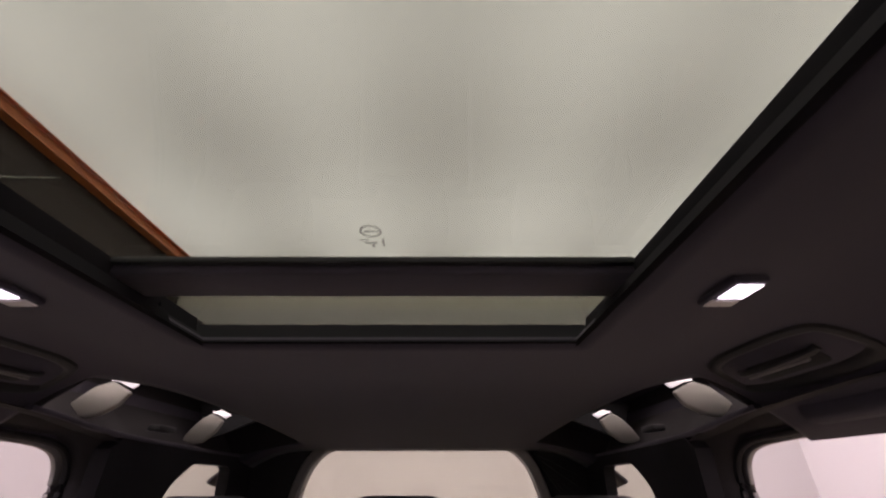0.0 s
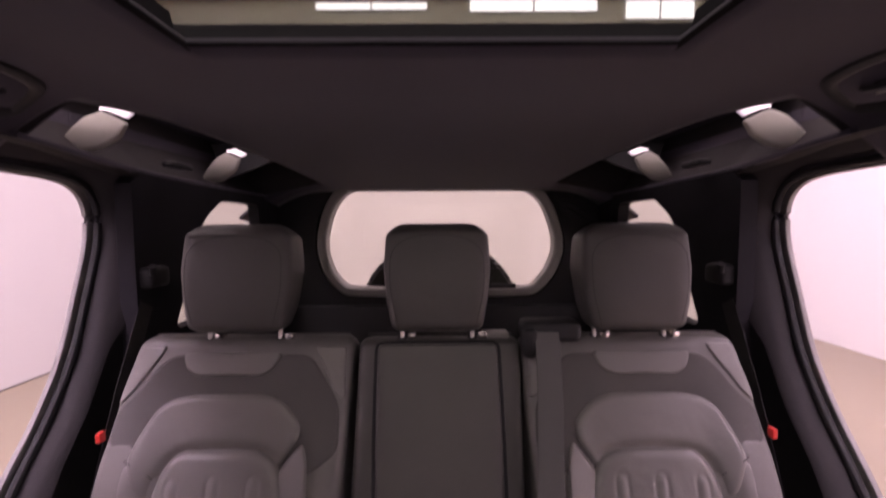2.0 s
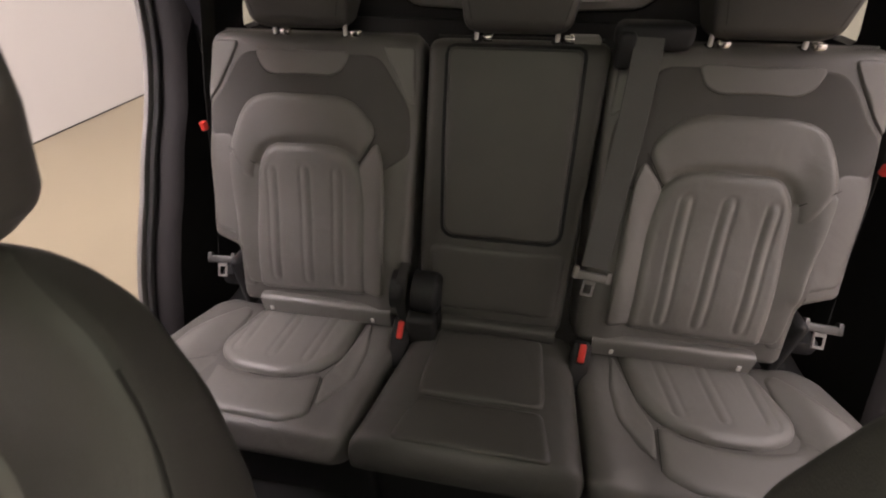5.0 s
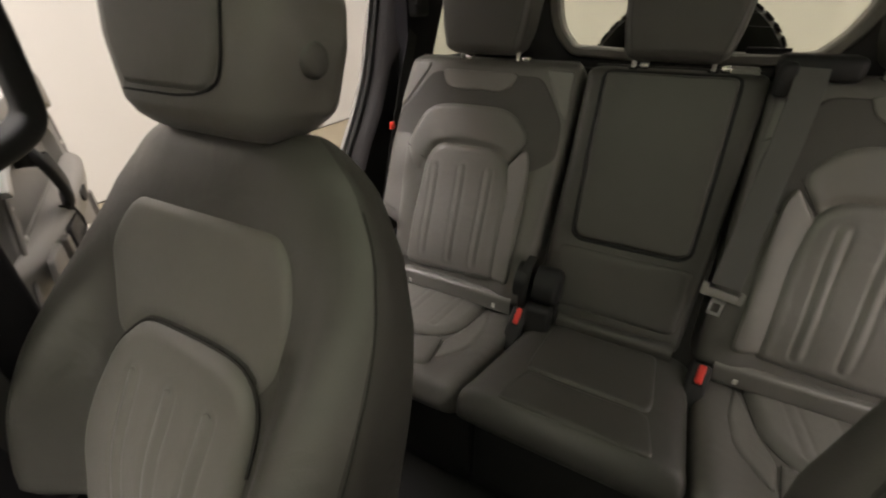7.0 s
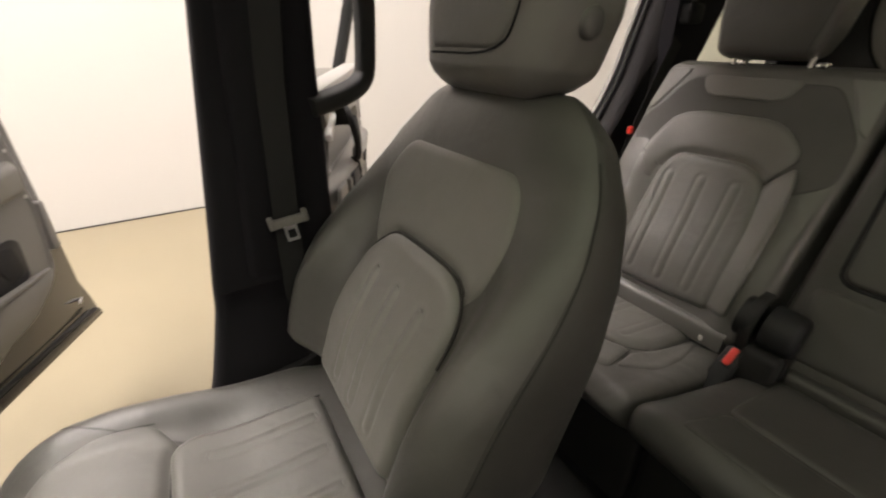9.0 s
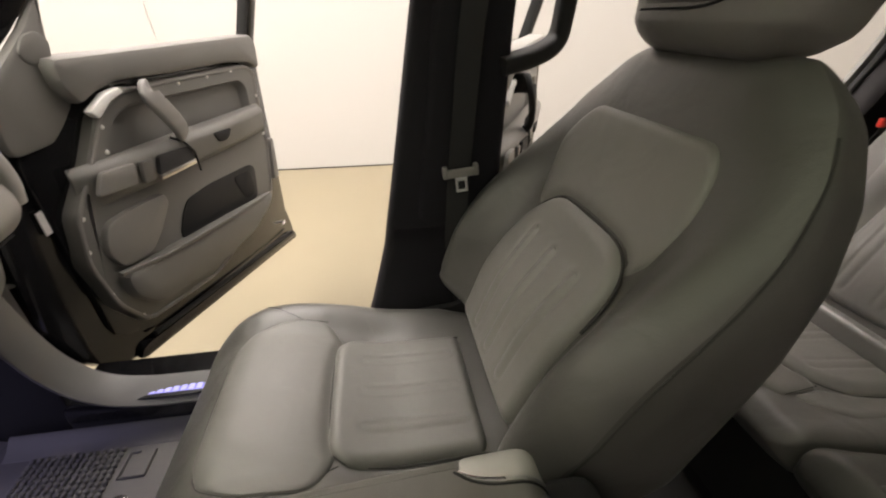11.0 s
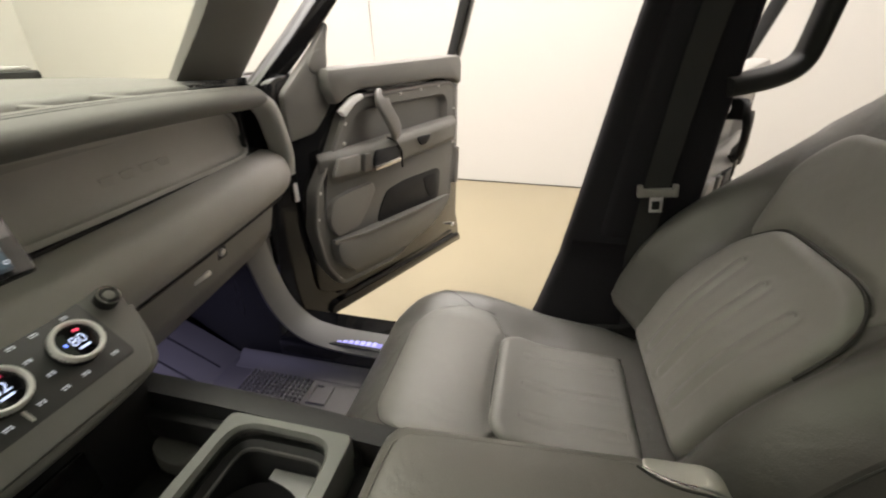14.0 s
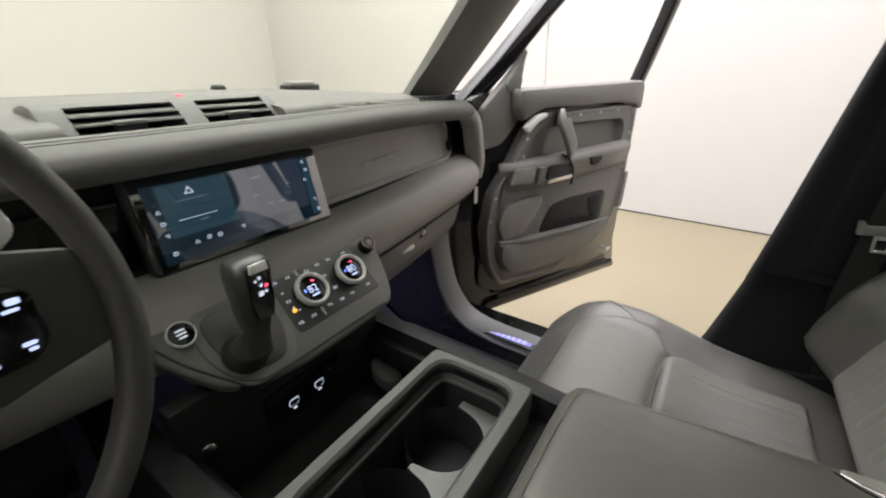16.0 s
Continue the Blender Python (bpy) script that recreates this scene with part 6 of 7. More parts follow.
# ---------------------------------------------------------------- centre stack and console
cs = thing("control_panel", (0, -0.70, 1.05), "sloping black climate control panel with two dials and lit symbols", "control panel")
pf = frame_uv((0, -0.711, 1.105), (1, 0, 0), (0, -0.716, 0.698), (0, 0.698, 0.716))
po = fillet([(-0.207, 0.052), (-0.195, 0.0), (-0.176, -0.04), (-0.158, -0.062), (0.088, -0.062), (0.135, 0.0), (0.160, 0.05), (0.15, 0.068), (-0.033, 0.066), (-0.190, 0.062)], 0.014, 5)
put("body", *plate(resample(inset(po, -0.002), 110), lambda u, v, h: pf(u, v, h - 0.034), 0.030, 0.006), PLASTIC, cs)
put("face", *plate(resample(po, 110), lambda u, v, h: pf(u, v, h - 0.006), 0.006, 0.004), CONSOLEGREY, cs, "dark satin panel face")
put("switch_field", *plate(fillet([(-0.160, -0.034), (0.002, -0.034), (0.002, 0.057), (-0.160, 0.057)], 0.008), lambda u, v, h: pf(u, v, h - 0.002), 0.0026, 0.0008), PANELFIELD, cs, "darker field of the switches")
put("front_lip", *sweep([pf(u, v, -0.016) for u, v in resample(chaikin([(-0.200, 0.02), (-0.180, -0.040), (-0.160, -0.063), (0.088, -0.063), (0.135, 0.0), (0.158, 0.045)], 3, False), 50, False)], rrect(0.016, 0.022, 0.007, 4), up=(0, 0.698, 0.716)), CONSOLEGREY, cs, "rounded lower lip of the panel")


def numeral(word, at, size, parent):
    """Figures drawn with the built-in font, laid on a plane."""
    cu = bpy.data.curves.new("figures", "FONT")
    cu.body, cu.size, cu.align_x = word, size, "CENTER"
    tmp = bpy.data.objects.new("figures", cu)
    scene.collection.objects.link(tmp)
    me = bpy.data.meshes.new_from_object(tmp.evaluated_get(bpy.context.evaluated_depsgraph_get()))
    pts, fac = [at(q.co.x, q.co.y) for q in me.vertices], [tuple(p.vertices) for p in me.polygons]
    bpy.data.objects.remove(tmp)
    put("figures", pts, fac, DIMBLUE, parent, "lit temperature figures", smooth=0)


def mark(u, v, w, h, mat=ICON, parent=None, lift=0.0012):
    put("symbol", *plate(fillet([(u - w / 2, v - h / 2), (u + w / 2, v - h / 2), (u + w / 2, v + h / 2), (u - w / 2, v + h / 2)], min(w, h) * 0.3, 3), lambda a, b, c: pf(a, b, c + lift), 0.0006, 0.0002), mat, parent or cs, smooth=0)


for u, v in ((-0.007, 0.046), (-0.029, 0.046), (-0.061, 0.043), (-0.083, 0.045), (-0.105, 0.045), (-0.137, 0.045), (-0.083, 0.024), (-0.087, 0.0), (-0.085, -0.021), (-0.107, -0.021), (-0.142, -0.021), (-0.030, -0.021), (-0.008, -0.021), (-0.010, 0.014), (-0.062, -0.019)):
    mark(u, v + 0.0014, 0.0078, 0.0011, DIMWHITE, lift=0.0008)
    mark(u - 0.0026, v - 0.0009, 0.0022, 0.0020, DIMWHITE, lift=0.0008)
    mark(u + 0.0020, v - 0.0009, 0.0030, 0.0012, DIMWHITE, lift=0.0008)
for u, v in ((-0.009, 0.028), (-0.017, -0.004), (-0.011, 0.003)):
    mark(u, v, 0.003, 0.002)
mark(-0.010, -0.0015, 0.0065, 0.0055, AMBER)
mark(-0.045, 0.049, 0.0035, 0.014, WHITEP)
mark(-0.047, -0.022, 0.0035, 0.014, WHITEP)


def dial(u, v, r, digits):
    c = pf(u, v, 0.0)
    ax = (0, 0.698, 0.716)
    d = put("dial", *disc(c, ax, r + 0.001, 0.013, 40, 0.002), PLASTIC, cs, "round climate dial")
    put("bezel", *ring_band(pf(u, v, 0.008), ax, r - 0.0045, r + 0.001, 0.010, 48), SATIN, d, "satin silver ring")
    put("display", *disc(pf(u, v, 0.008), ax, r - 0.004, 0.006, 40, 0.001), GLOSSBLACK, d, "black glass display")
    for du, dv, w, h, m in ((0.0, -0.0100, 0.012, 0.0026, DIMBLUE), (-0.0075, 0.0105, 0.003, 0.003, REDL), (0.0125, 0.001, 0.0025, 0.004, BLUE), (-0.0045, 0.0115, 0.0022, 0.003, REDL)):
        put("symbol", *plate(fillet([(u + du - w / 2, v + dv - h / 2), (u + du + w / 2, v + dv - h / 2), (u + du + w / 2, v + dv + h / 2), (u + du - w / 2, v + dv + h / 2)], 0.0006, 3), lambda a, b, c: pf(a, b, c + 0.0140), 0.0006, 0.0002), m, d, smooth=0)
    numeral(digits, lambda a, b: pf(u - a, v - 0.0055 + b, 0.0144), 0.0165, d)


dial(-0.0455, 0.0125, 0.0245, "82")
dial(-0.1225, 0.0125, 0.0245, "80")
kb = put("knob", *disc(pf(-0.183, 0.038, 0), (0, 0.698, 0.716), 0.013, 0.016, 28, 0.003), PLASTIC, cs, "small round volume knob")
put("knob_ring", *ring_band(pf(-0.183, 0.038, 0.013), (0, 0.698, 0.716), 0.0088, 0.0125, 0.005, 28), CHROME, kb)
put("knob_cap", *disc(pf(-0.183, 0.038, 0.013), (0, 0.698, 0.716), 0.0068, 0.004, 20), GREYTRIM, kb)
sb = put("start_button", *disc(pf(0.124, 0.037, 0), (0, 0.698, 0.716), 0.0150, 0.007, 36, 0.002), GLOSSBLACK, cs, "round start button")
put("button_ring", *ring_band(pf(0.124, 0.037, 0.002), (0, 0.698, 0.716), 0.0138, 0.0158, 0.007, 44), SATIN, sb)
for dv, w in ((0.0045, 0.010), (0.0, 0.011), (-0.0045, 0.009)):
    put("lettering_bar", *plate(fillet([(0.124 - w / 2, 0.037 + dv - 0.0011), (0.124 + w / 2, 0.037 + dv - 0.0011), (0.124 + w / 2, 0.037 + dv + 0.0011), (0.124 - w / 2, 0.037 + dv + 0.0011)], 0.0005, 2), lambda a, b, c: pf(a, b, c + 0.0070), 0.0006, 0.0002), DIMWHITE, sb, smooth=0)

# gear selector
gs = thing("gear_selector", (0.07, -0.69, 1.11), "black gear selector lever with a gloss face and lit gear marks", "gear lever")
bo = fillet([(0.105, 0.046), (0.025, 0.05), (0.012, 0.0), (0.030, -0.05), (0.085, -0.046), (0.105, -0.005)], 0.02, 5)
put("boot_ring", *plate(resample(inset(bo, -0.012), 70), lambda u, v, h: pf(u, v, h - 0.002), 0.005, 0.002), CONSOLEGREY, gs)
put("boot", *plate(resample(bo, 70), lambda u, v, h: pf(u, v, h), 0.006, 0.004), LEVERBLACK, gs)
put("collar", *disc((0.080, -0.688, 1.100), (0, 0.6, 0.8), 0.027, 0.016, 28, 0.006, 0.022), RUBBER, gs)
A, B = Vector((0.068, -0.674, 1.116)), Vector((0.060, -0.684, 1.212))
ax = (B - A).normalized()
sd = Vector((1, 0, 0))
fw = sd.cross(ax) * -1.0


def lever_ring(t, w, d, off=0.0):
    c = A.lerp(B, t) + fw * off
    return [tuple(c + sd * x + fw * y) for x, y in rrect(w, d, min(w, d) * 0.4, 5)]


put("lever", *loft([lever_ring(-0.15, 0.028, 0.028), lever_ring(0.0, 0.026, 0.028), lever_ring(0.18, 0.028, 0.030), lever_ring(0.42, 0.038, 0.040), lever_ring(0.75, 0.045, 0.047), lever_ring(0.92, 0.047, 0.049, -0.001), lever_ring(1.03, 0.043, 0.044, -0.003), lever_ring(1.085, 0.033, 0.034, -0.006), lever_ring(1.105, 0.019, 0.018, -0.007)]), LEVERBLACK, gs)
lf = lambda u, v, h: tuple(A + ax * (0.108 * v) + sd * u * 0.86 + Vector((0, 1, 0)) * (0.0240 - 0.004 * (0.9 - v) + h) - Vector((0, 0.20, 0)) * max(0.0, 0.11 * (v - 0.78)))
put("face", *plate(fillet([(-0.013, 0.36), (0.010, 0.36), (0.0155, 0.55), (0.0170, 0.95), (-0.0170, 0.95), (-0.0165, 0.55)], 0.007), lf, 0.003, 0.001), GLOSSBLACK, gs, "gloss black face")
put("top_mark", *plate(fillet([(-0.0135, 0.88), (0.0135, 0.88), (0.0125, 0.97), (-0.0125, 0.97)], 0.003), lambda u, v, h: lf(u, v, h + 0.0025), 0.002, 0.0008), SATIN, gs, "silver top plate")
for u, v, w, h, mt in ((-0.006, 0.72, 0.005, 0.035, REDL), (0.001, 0.74, 0.004, 0.03, ICON), (0.002, 0.65, 0.007, 0.05, ICON), (0.002, 0.82, 0.004, 0.03, ICON), (-0.005, 0.66, 0.004, 0.03, ICON), (0.008, 0.80, 0.003, 0.025, ICON)):
    put("gear_mark", *plate(fillet([(u - w / 2, v - h / 2), (u + w / 2, v - h / 2), (u + w / 2, v + h / 2), (u - w / 2, v + h / 2)], 0.0012, 2), lambda a, b, c: lf(a, b, c + 0.003), 0.0006, 0.0002), mt, gs, smooth=0)

# console: two side walls, storage bay, grey cup-holder frame, armrest box
co = thing("centre_console", (0, -0.4, 0.55), "dark centre console with a grey cup-holder frame and storage bay", "console")
for sgn in (-1, 1):
    prof = fillet([(-1.0, 0.50), (0.06, 0.50), (0.06, 0.95), (-0.34, 0.985), (-0.56, 1.000), (-0.74, 1.002), (-0.86, 1.02), (-1.0, 1.02)], 0.02)
    put("side_wall", *plate(resample(prof, 80), lambda u, v, h, s=sgn: (s * (0.166 + h), u, v), 0.036, 0.010), PLASTIC, co)
    put("inner_ledge", *rbox(min(sgn * 0.150, sgn * 0.168), max(sgn * 0.150, sgn * 0.168), -0.74, -0.40, 0.93, 0.975, 0.006), DARKVOID, co)
put("bay_floor", *rbox(-0.17, 0.17, -0.80, -0.56, 0.86, 0.885, 0.004), RUBBER, co)
put("bay_back", *rbox(-0.17, 0.17, -0.735, -0.708, 0.88, 1.06, 0.004), DARKVOID, co)
put("socket_panel", *plate(fillet([(-0.075, 0.935), (0.062, 0.935), (0.062, 1.0), (-0.075, 1.0)], 0.006), lambda u, v, h: (u, -0.708 + h, v), 0.004, 0.001), GLOSSBLACK, co, "black panel with two lit sockets")
for u in (-0.028, 0.019):
    sk = put("socket", *plate(fillet([(u - 0.0085, 0.9585), (u + 0.0085, 0.9585), (u + 0.0085, 0.9705), (u - 0.0085, 0.9705)], 0.004, 5), lambda a, b, h: (a, -0.704 + h, b), 0.0008, 0.0002), ICON, co, "lit socket outline")
    put("socket_slot", *plate(fillet([(u - 0.0074, 0.9596), (u + 0.0074, 0.9596), (u + 0.0074, 0.9694), (u - 0.0074, 0.9694)], 0.003, 5), lambda a, b, h: (a, -0.7034 + h, b), 0.0006, 0.0001), GLOSSBLACK, sk)
    put("socket_mark", *plate([(u - 0.003, 0.952), (u + 0.003, 0.952), (u + 0.003, 0.955), (u - 0.003, 0.955)], lambda a, b, h: (a, -0.704 + h, b), 0.001, 0.0002), ICON, co, smooth=0)


def tray_frame():
    n = 96
    out = resample(fillet([(-0.165, -0.576), (0.165, -0.576), (0.165, -0.405), (-0.165, -0.405)], 0.012), n)
    inn = resample(fillet([(-0.149, -0.556), (0.149, -0.556), (0.149, -0.427), (-0.149, -0.427)], 0.03), n)
    s = lambda P: np.roll(P, -int(np.argmin(np.arctan2(P[:, 1] + 0.49, P[:, 0]))), 0)
    A, B = s(out), s(inn)
    return loft([[(x, y, z) for x, y in P] for P, z in ((A, 0.93), (A, 0.998), (inset(A, 0.003), 1.002), (inset(B, -0.004), 1.002), (B, 0.997), (B, 0.985), (A, 0.93))], cap=False), B


fv, inner = tray_frame()
put("cup_frame", *fv, RAILGREY, co, "light grey metal cup-holder frame")
st2 = inset(inner, 0.010)
put("cup_liner", *loft([[(x, y, z) for x, y in P] for P, z in ((inner, 0.990), (inner, 0.978), (inset(inner, 0.006), 0.972), (st2, 0.968), (inset(inner, 0.012), 0.94), (inset(inner, 0.014), 0.88))], cap=False), PLASTIC, co, "black stepped rubber liner")
put("liner_step", *sweep([(x, y, 0.970) for x, y in inset(inner, 0.008)], circle(0.0025, 6), closed=True), LEVERBLACK, co)
put("cup_floor", *rbox(-0.14, 0.14, -0.54, -0.445, 0.872, 0.884, 0.002), DARKVOID, co)
WR, WY = 0.055, -0.4925


def well_edge(x):
    """Rear edge of the two round wells and the channel between them."""
    k = [WY + math.sqrt(WR ** 2 - (x - c) ** 2) for c in (-0.062, 0.062) if abs(x - c) < WR]
    return max(k + [WY - 0.012])


xs_ = np.linspace(-0.134, 0.134, 61)
deck = [(x, -0.4335) for x in xs_[::-1]] + [(x, well_edge(x)) for x in xs_]
nd = len(xs_)
V = [(x, y, z) for z in (0.950, 0.946) for x, y in deck]
F = [(i, i + 1, 2 * nd - 2 - i, 2 * nd - 1 - i) for i in range(nd - 1)] + [(2 * nd + nd + i, 2 * nd + nd + i + 1, nd + i + 1, nd + i) for i in range(nd - 1)]
put("cup_deck", V, F, LEVERBLACK, co, "grey deck behind the two cup wells")
for c in (-0.062, 0.062):
    rg = [[(c + WR * k * math.cos(a), WY + WR * k * math.sin(a), z) for a in np.linspace(0, 2 * math.pi, 36, endpoint=False)] for z, k in ((0.949, 1.0), (0.946, 0.985), (0.884, 0.96))]
    put("cup_well", *loft(rg, cap=False), DARKVOID, co, "deep black cup well")
    put("cup_tab", *rbox(c - 0.012, c + 0.012, WY + WR - 0.006, WY + WR + 0.001, 0.925, 0.931, 0.002), PLASTIC, co, "spring tab in the cup well")
put("rear_slot", *rbox(-0.16, 0.16, -0.404, -0.372, 0.90, 0.955, 0.004), DARKVOID, co)
put("slot_clip", *disc((0.03, -0.388, 0.952), (0, 0, 1), 0.016, 0.012, 20, 0.004), CHROME, co, "chrome key-like clip")
put("tunnel", *rbox(-0.15, 0.15, -0.40, 0.16, 0.50, 0.90, 0.02), RUBBER, co)

ar = thing("armrest", (0, -0.2, 0.95), "padded dark leather centre armrest with a stitched lid", "armrest")
afr = frame_uv((0, -0.365, 1.052), (1, 0, 0), (0, 1, 0.085), (0, -0.085, 1))
body, AS = stuffed(afr, 0.34, lambda v: -0.158, lambda v: 0.158, lambda v: 0.075, lambda u, v: 0.010 * (1 - (u / 0.16) ** 2), n=7, r0=0.03, r1=0.03, m=72)
put("lid", *body, LEATHER, ar)
put("lid_seam", *seam(AS, [(-0.143, 0.33), (-0.145, 0.032), (-0.128, 0.021), (0.128, 0.021), (0.145, 0.032), (0.143, 0.33)], -0.0002, 0.0008), LEATHER, ar)
put("bin", *rbox(-0.160, 0.160, -0.355, 0.05, 0.60, 1.012, 0.02, 3), PLASTIC, ar)
lt = resample(fillet([(-0.136, 0.262), (-0.128, 0.272), (-0.121, 0.290), (-0.118, 0.315), (-0.117, 0.338), (-0.1555, 0.338), (-0.1555, 0.264)], 0.008, 5), 70)
latch = put("latch", *pad(lt, lambda u, v, h: AS(max(u, -0.157), v, h), 0.0022, 0.004, rings=8, dip=0.002), LATCHGREY, ar, "brushed grey lid latch")
put("latch_edge", *seam(AS, [(-0.137, 0.262), (-0.129, 0.272), (-0.1225, 0.290), (-0.1195, 0.315), (-0.119, 0.336)], 0.0024, 0.0013), STEEL, latch, "bright latch edge")
put("latch_gap", *seam(AS, [(-0.139, 0.258), (-0.1265, 0.270), (-0.1185, 0.288), (-0.1155, 0.315), (-0.115, 0.338)], 0.0, 0.0012), PIPING, latch)

# grey moulded thing in the storage bay: a ribbed tray corner
tagged(put("charging_pad", *plate(fillet([(-0.166, -0.70), (-0.140, -0.705), (-0.122, -0.68), (-0.124, -0.645), (-0.160, -0.640)], 0.014, 5), lambda u, v, h: (u, v, 0.886 + h + (-v - 0.6) * 0.25), 0.022, 0.006), MATRUB), "small grey ribbed rubber pad in the storage bay", "pad")

# ---------------------------------------------------------------- steering wheel
sw_t = thing("steering_wheel", (0.42, -0.52, 1.28), "dark leather steering wheel with lit buttons on its spokes", "steering wheel")
WC = np.array((0.402, -0.60, 1.278))
tl = radians(16)
WU, WV, WN = np.array((1.0, 0, 0)), np.array((0, -math.sin(tl), math.cos(tl))), np.array((0, math.cos(tl), math.sin(tl)))
wf = frame_uv(WC, WU, WV, WN)
R = []
for k in range(72):
    a = 2 * math.pi * k / 72
    R.append([wf((0.201 + 0.0115 * math.cos(b)) * math.cos(a), (0.200 + 0.0115 * math.cos(b)) * math.sin(a), 0.0140 * math.sin(b)) for b in np.linspace(0, 2 * math.pi, 16, endpoint=False)])
put("rim", *loft(R + [R[0]], cap=False), CENTRELEATHER, sw_t, "stitched leather rim")
put("hub", *plate(resample(fillet([(-0.085, 0.06), (0.085, 0.06), (0.09, -0.03), (0.05, -0.075), (-0.05, -0.075), (-0.09, -0.03)], 0.03), 60), lambda u, v, h: wf(u, v, h - 0.03), 0.055, 0.012), PLASTIC, sw_t)
for sgn in (-1, 1):
    sp = put("spoke", *plate(resample(fillet([(sgn * 0.07, 0.055), (sgn * 0.150, 0.042), (sgn * 0.195, 0.030), (sgn * 0.197, -0.035), (sgn * 0.155, -0.042), (sgn * 0.12, -0.05), (sgn * 0.07, -0.045)], 0.012), 60), lambda u, v, h: wf(u, v, h - 0.022), 0.026, 0.006), LEVERBLACK, sw_t)
    put("button_pad", *plate(resample(fillet([(sgn * 0.075, 0.030), (sgn * 0.150, 0.022), (sgn * 0.161, 0.012), (sgn * 0.160, -0.018), (sgn * 0.150, -0.028), (sgn * 0.075, -0.034)], 0.012), 50), lambda u, v, h: wf(u, v, h + 0.002), 0.006, 0.002), GLOSSBLACK, sp, "button pad")
    for u, v, w, h in ((0.1505, 0.0105, 0.007, 0.004), (0.148, 0.0055, 0.008, 0.0022), (0.149, -0.0165, 0.007, 0.0026), (0.1495, -0.0202, 0.0045, 0.0024), (0.131, -0.0225, 0.005, 0.004), (0.118, 0.010, 0.010, 0.005), (0.118, -0.012, 0.010, 0.005)):
        put("symbol", *plate(fillet([(sgn * u - w / 2, v - h / 2), (sgn * u + w / 2, v - h / 2), (sgn * u + w / 2, v + h / 2), (sgn * u - w / 2, v + h / 2)], 0.0015, 3), lambda a, b, c: wf(a, b, c + 0.008), 0.0006, 0.0002), DIMBLUE, sp, smooth=0)
put("lower_spoke", *plate(resample(fillet([(-0.03, -0.06), (0.03, -0.06), (0.045, -0.178), (-0.045, -0.178)], 0.01), 50), lambda u, v, h: wf(u, v, h - 0.022), 0.024, 0.006), PLASTIC, sw_t)
put("chrome_badge", *plate(fillet([(-0.03, 0.012), (0.03, 0.012), (0.03, -0.008), (-0.03, -0.008)], 0.008), lambda u, v, h: wf(u, v, h + 0.024), 0.003, 0.001), CHROME, sw_t)
for sgn in (-1, 1):
    put("shift_paddle", *plate(fillet([(sgn * 0.10, 0.03), (sgn * 0.158, 0.038), (sgn * 0.172, 0.050), (sgn * 0.165, 0.085), (sgn * 0.13, 0.085)], 0.01), lambda u, v, h: wf(u, v, h - 0.028), 0.006, 0.002), SATIN, sw_t, "silver shift paddle")
put("column", *loft([[wf(a * k, b * k, h) for a, b in circle(0.05, 24, 1.2, 1.0)] for h, k in ((-0.03, 1.0), (-0.08, 1.1), (-0.28, 1.3))]), PLASTIC, sw_t)
for x, z in ((0.140, 0.983), (0.176, 0.985)):
    tagged(put("chrome_switch", *disc((x, -0.709, z), (0.3, 1, 0.2), 0.009, 0.006, 24, 0.002), CHROME), "small oval chrome switch on the console side", "switch", group="console switches")

# ---------------------------------------------------------------- footwell
fw_t = thing("floor_mat", (-0.46, -0.9, 0.50), "grey ribbed rubber floor mat with a raised grid", "floor mat")
put("base", *rbox(-0.690, -0.215, -1.075, -0.42, 0.500, 0.545, 0.004), MATRUB, fw_t)
put("rim", *loft([[(x, y, z) for x, z in fillet([(-0.692, 0.50), (-0.640, 0.50), (-0.640, 0.5455), (-0.652, 0.549), (-0.668, 0.558), (-0.680, 0.572), (-0.692, 0.578)], 0.008, 4)] for y in (-1.05, -0.90, -0.42)]), MATRUB, fw_t)
put("rim", *rbox(-0.225, -0.21, -1.075, -0.42, 0.50, 0.572, 0.005), MATRUB, fw_t)
stud = None
for i in range(13):
    for j in range(14):
        if stud is None:
            stud = put("stud", *rbox(-0.640, -0.6295, -0.985, -0.975, 0.543, 0.5545, 0.0028, 1), MATRUB, fw_t, smooth=0)
        else:
            other = new("stud", stud.data)
            other.parent, other.location = fw_t, (i * 0.0135, j * 0.0145, 0.0)
for k in range(5):
    put("drain_rib", *rbox(-0.43 + k * 0.03, -0.42 + k * 0.03, -0.98, -0.75, 0.543, 0.549, 0.0015), MATRUB, fw_t)
put("toe_board", *loft([[(x, y, z) for y, z in ((-1.07, 0.545), (-1.25, 0.64), (-1.34, 0.85), (-1.36, 0.85), (-1.29, 0.60), (-1.09, 0.51))] for x in (-0.70, -0.20)]), MATRUB, fw_t)
for k in range(6):
    x = -0.62 + k * 0.075
    put("toe_groove", *sweep([(x, -1.085, 0.552), (x, -1.16, 0.5915), (x, -1.248, 0.638)], circle(0.0035, 6)), DARKVOID, fw_t)
for a, b, c, d in ((-0.628, -0.560, -0.775, -0.769), (-0.628, -0.560, -0.722, -0.716), (-0.566, -0.560, -0.769, -0.722), (-0.628, -0.622, -0.769, -0.750)):
    put("badge_frame", *rbox(a, b, c, d, 0.543, 0.551, 0.002, 1), MATRUB, fw_t, smooth=0)
put("snap", *disc((-0.500, -0.745, 0.544), (0, 0, 1), 0.022, 0.006, 24), CHROME, fw_t, "round bright mat fastener")

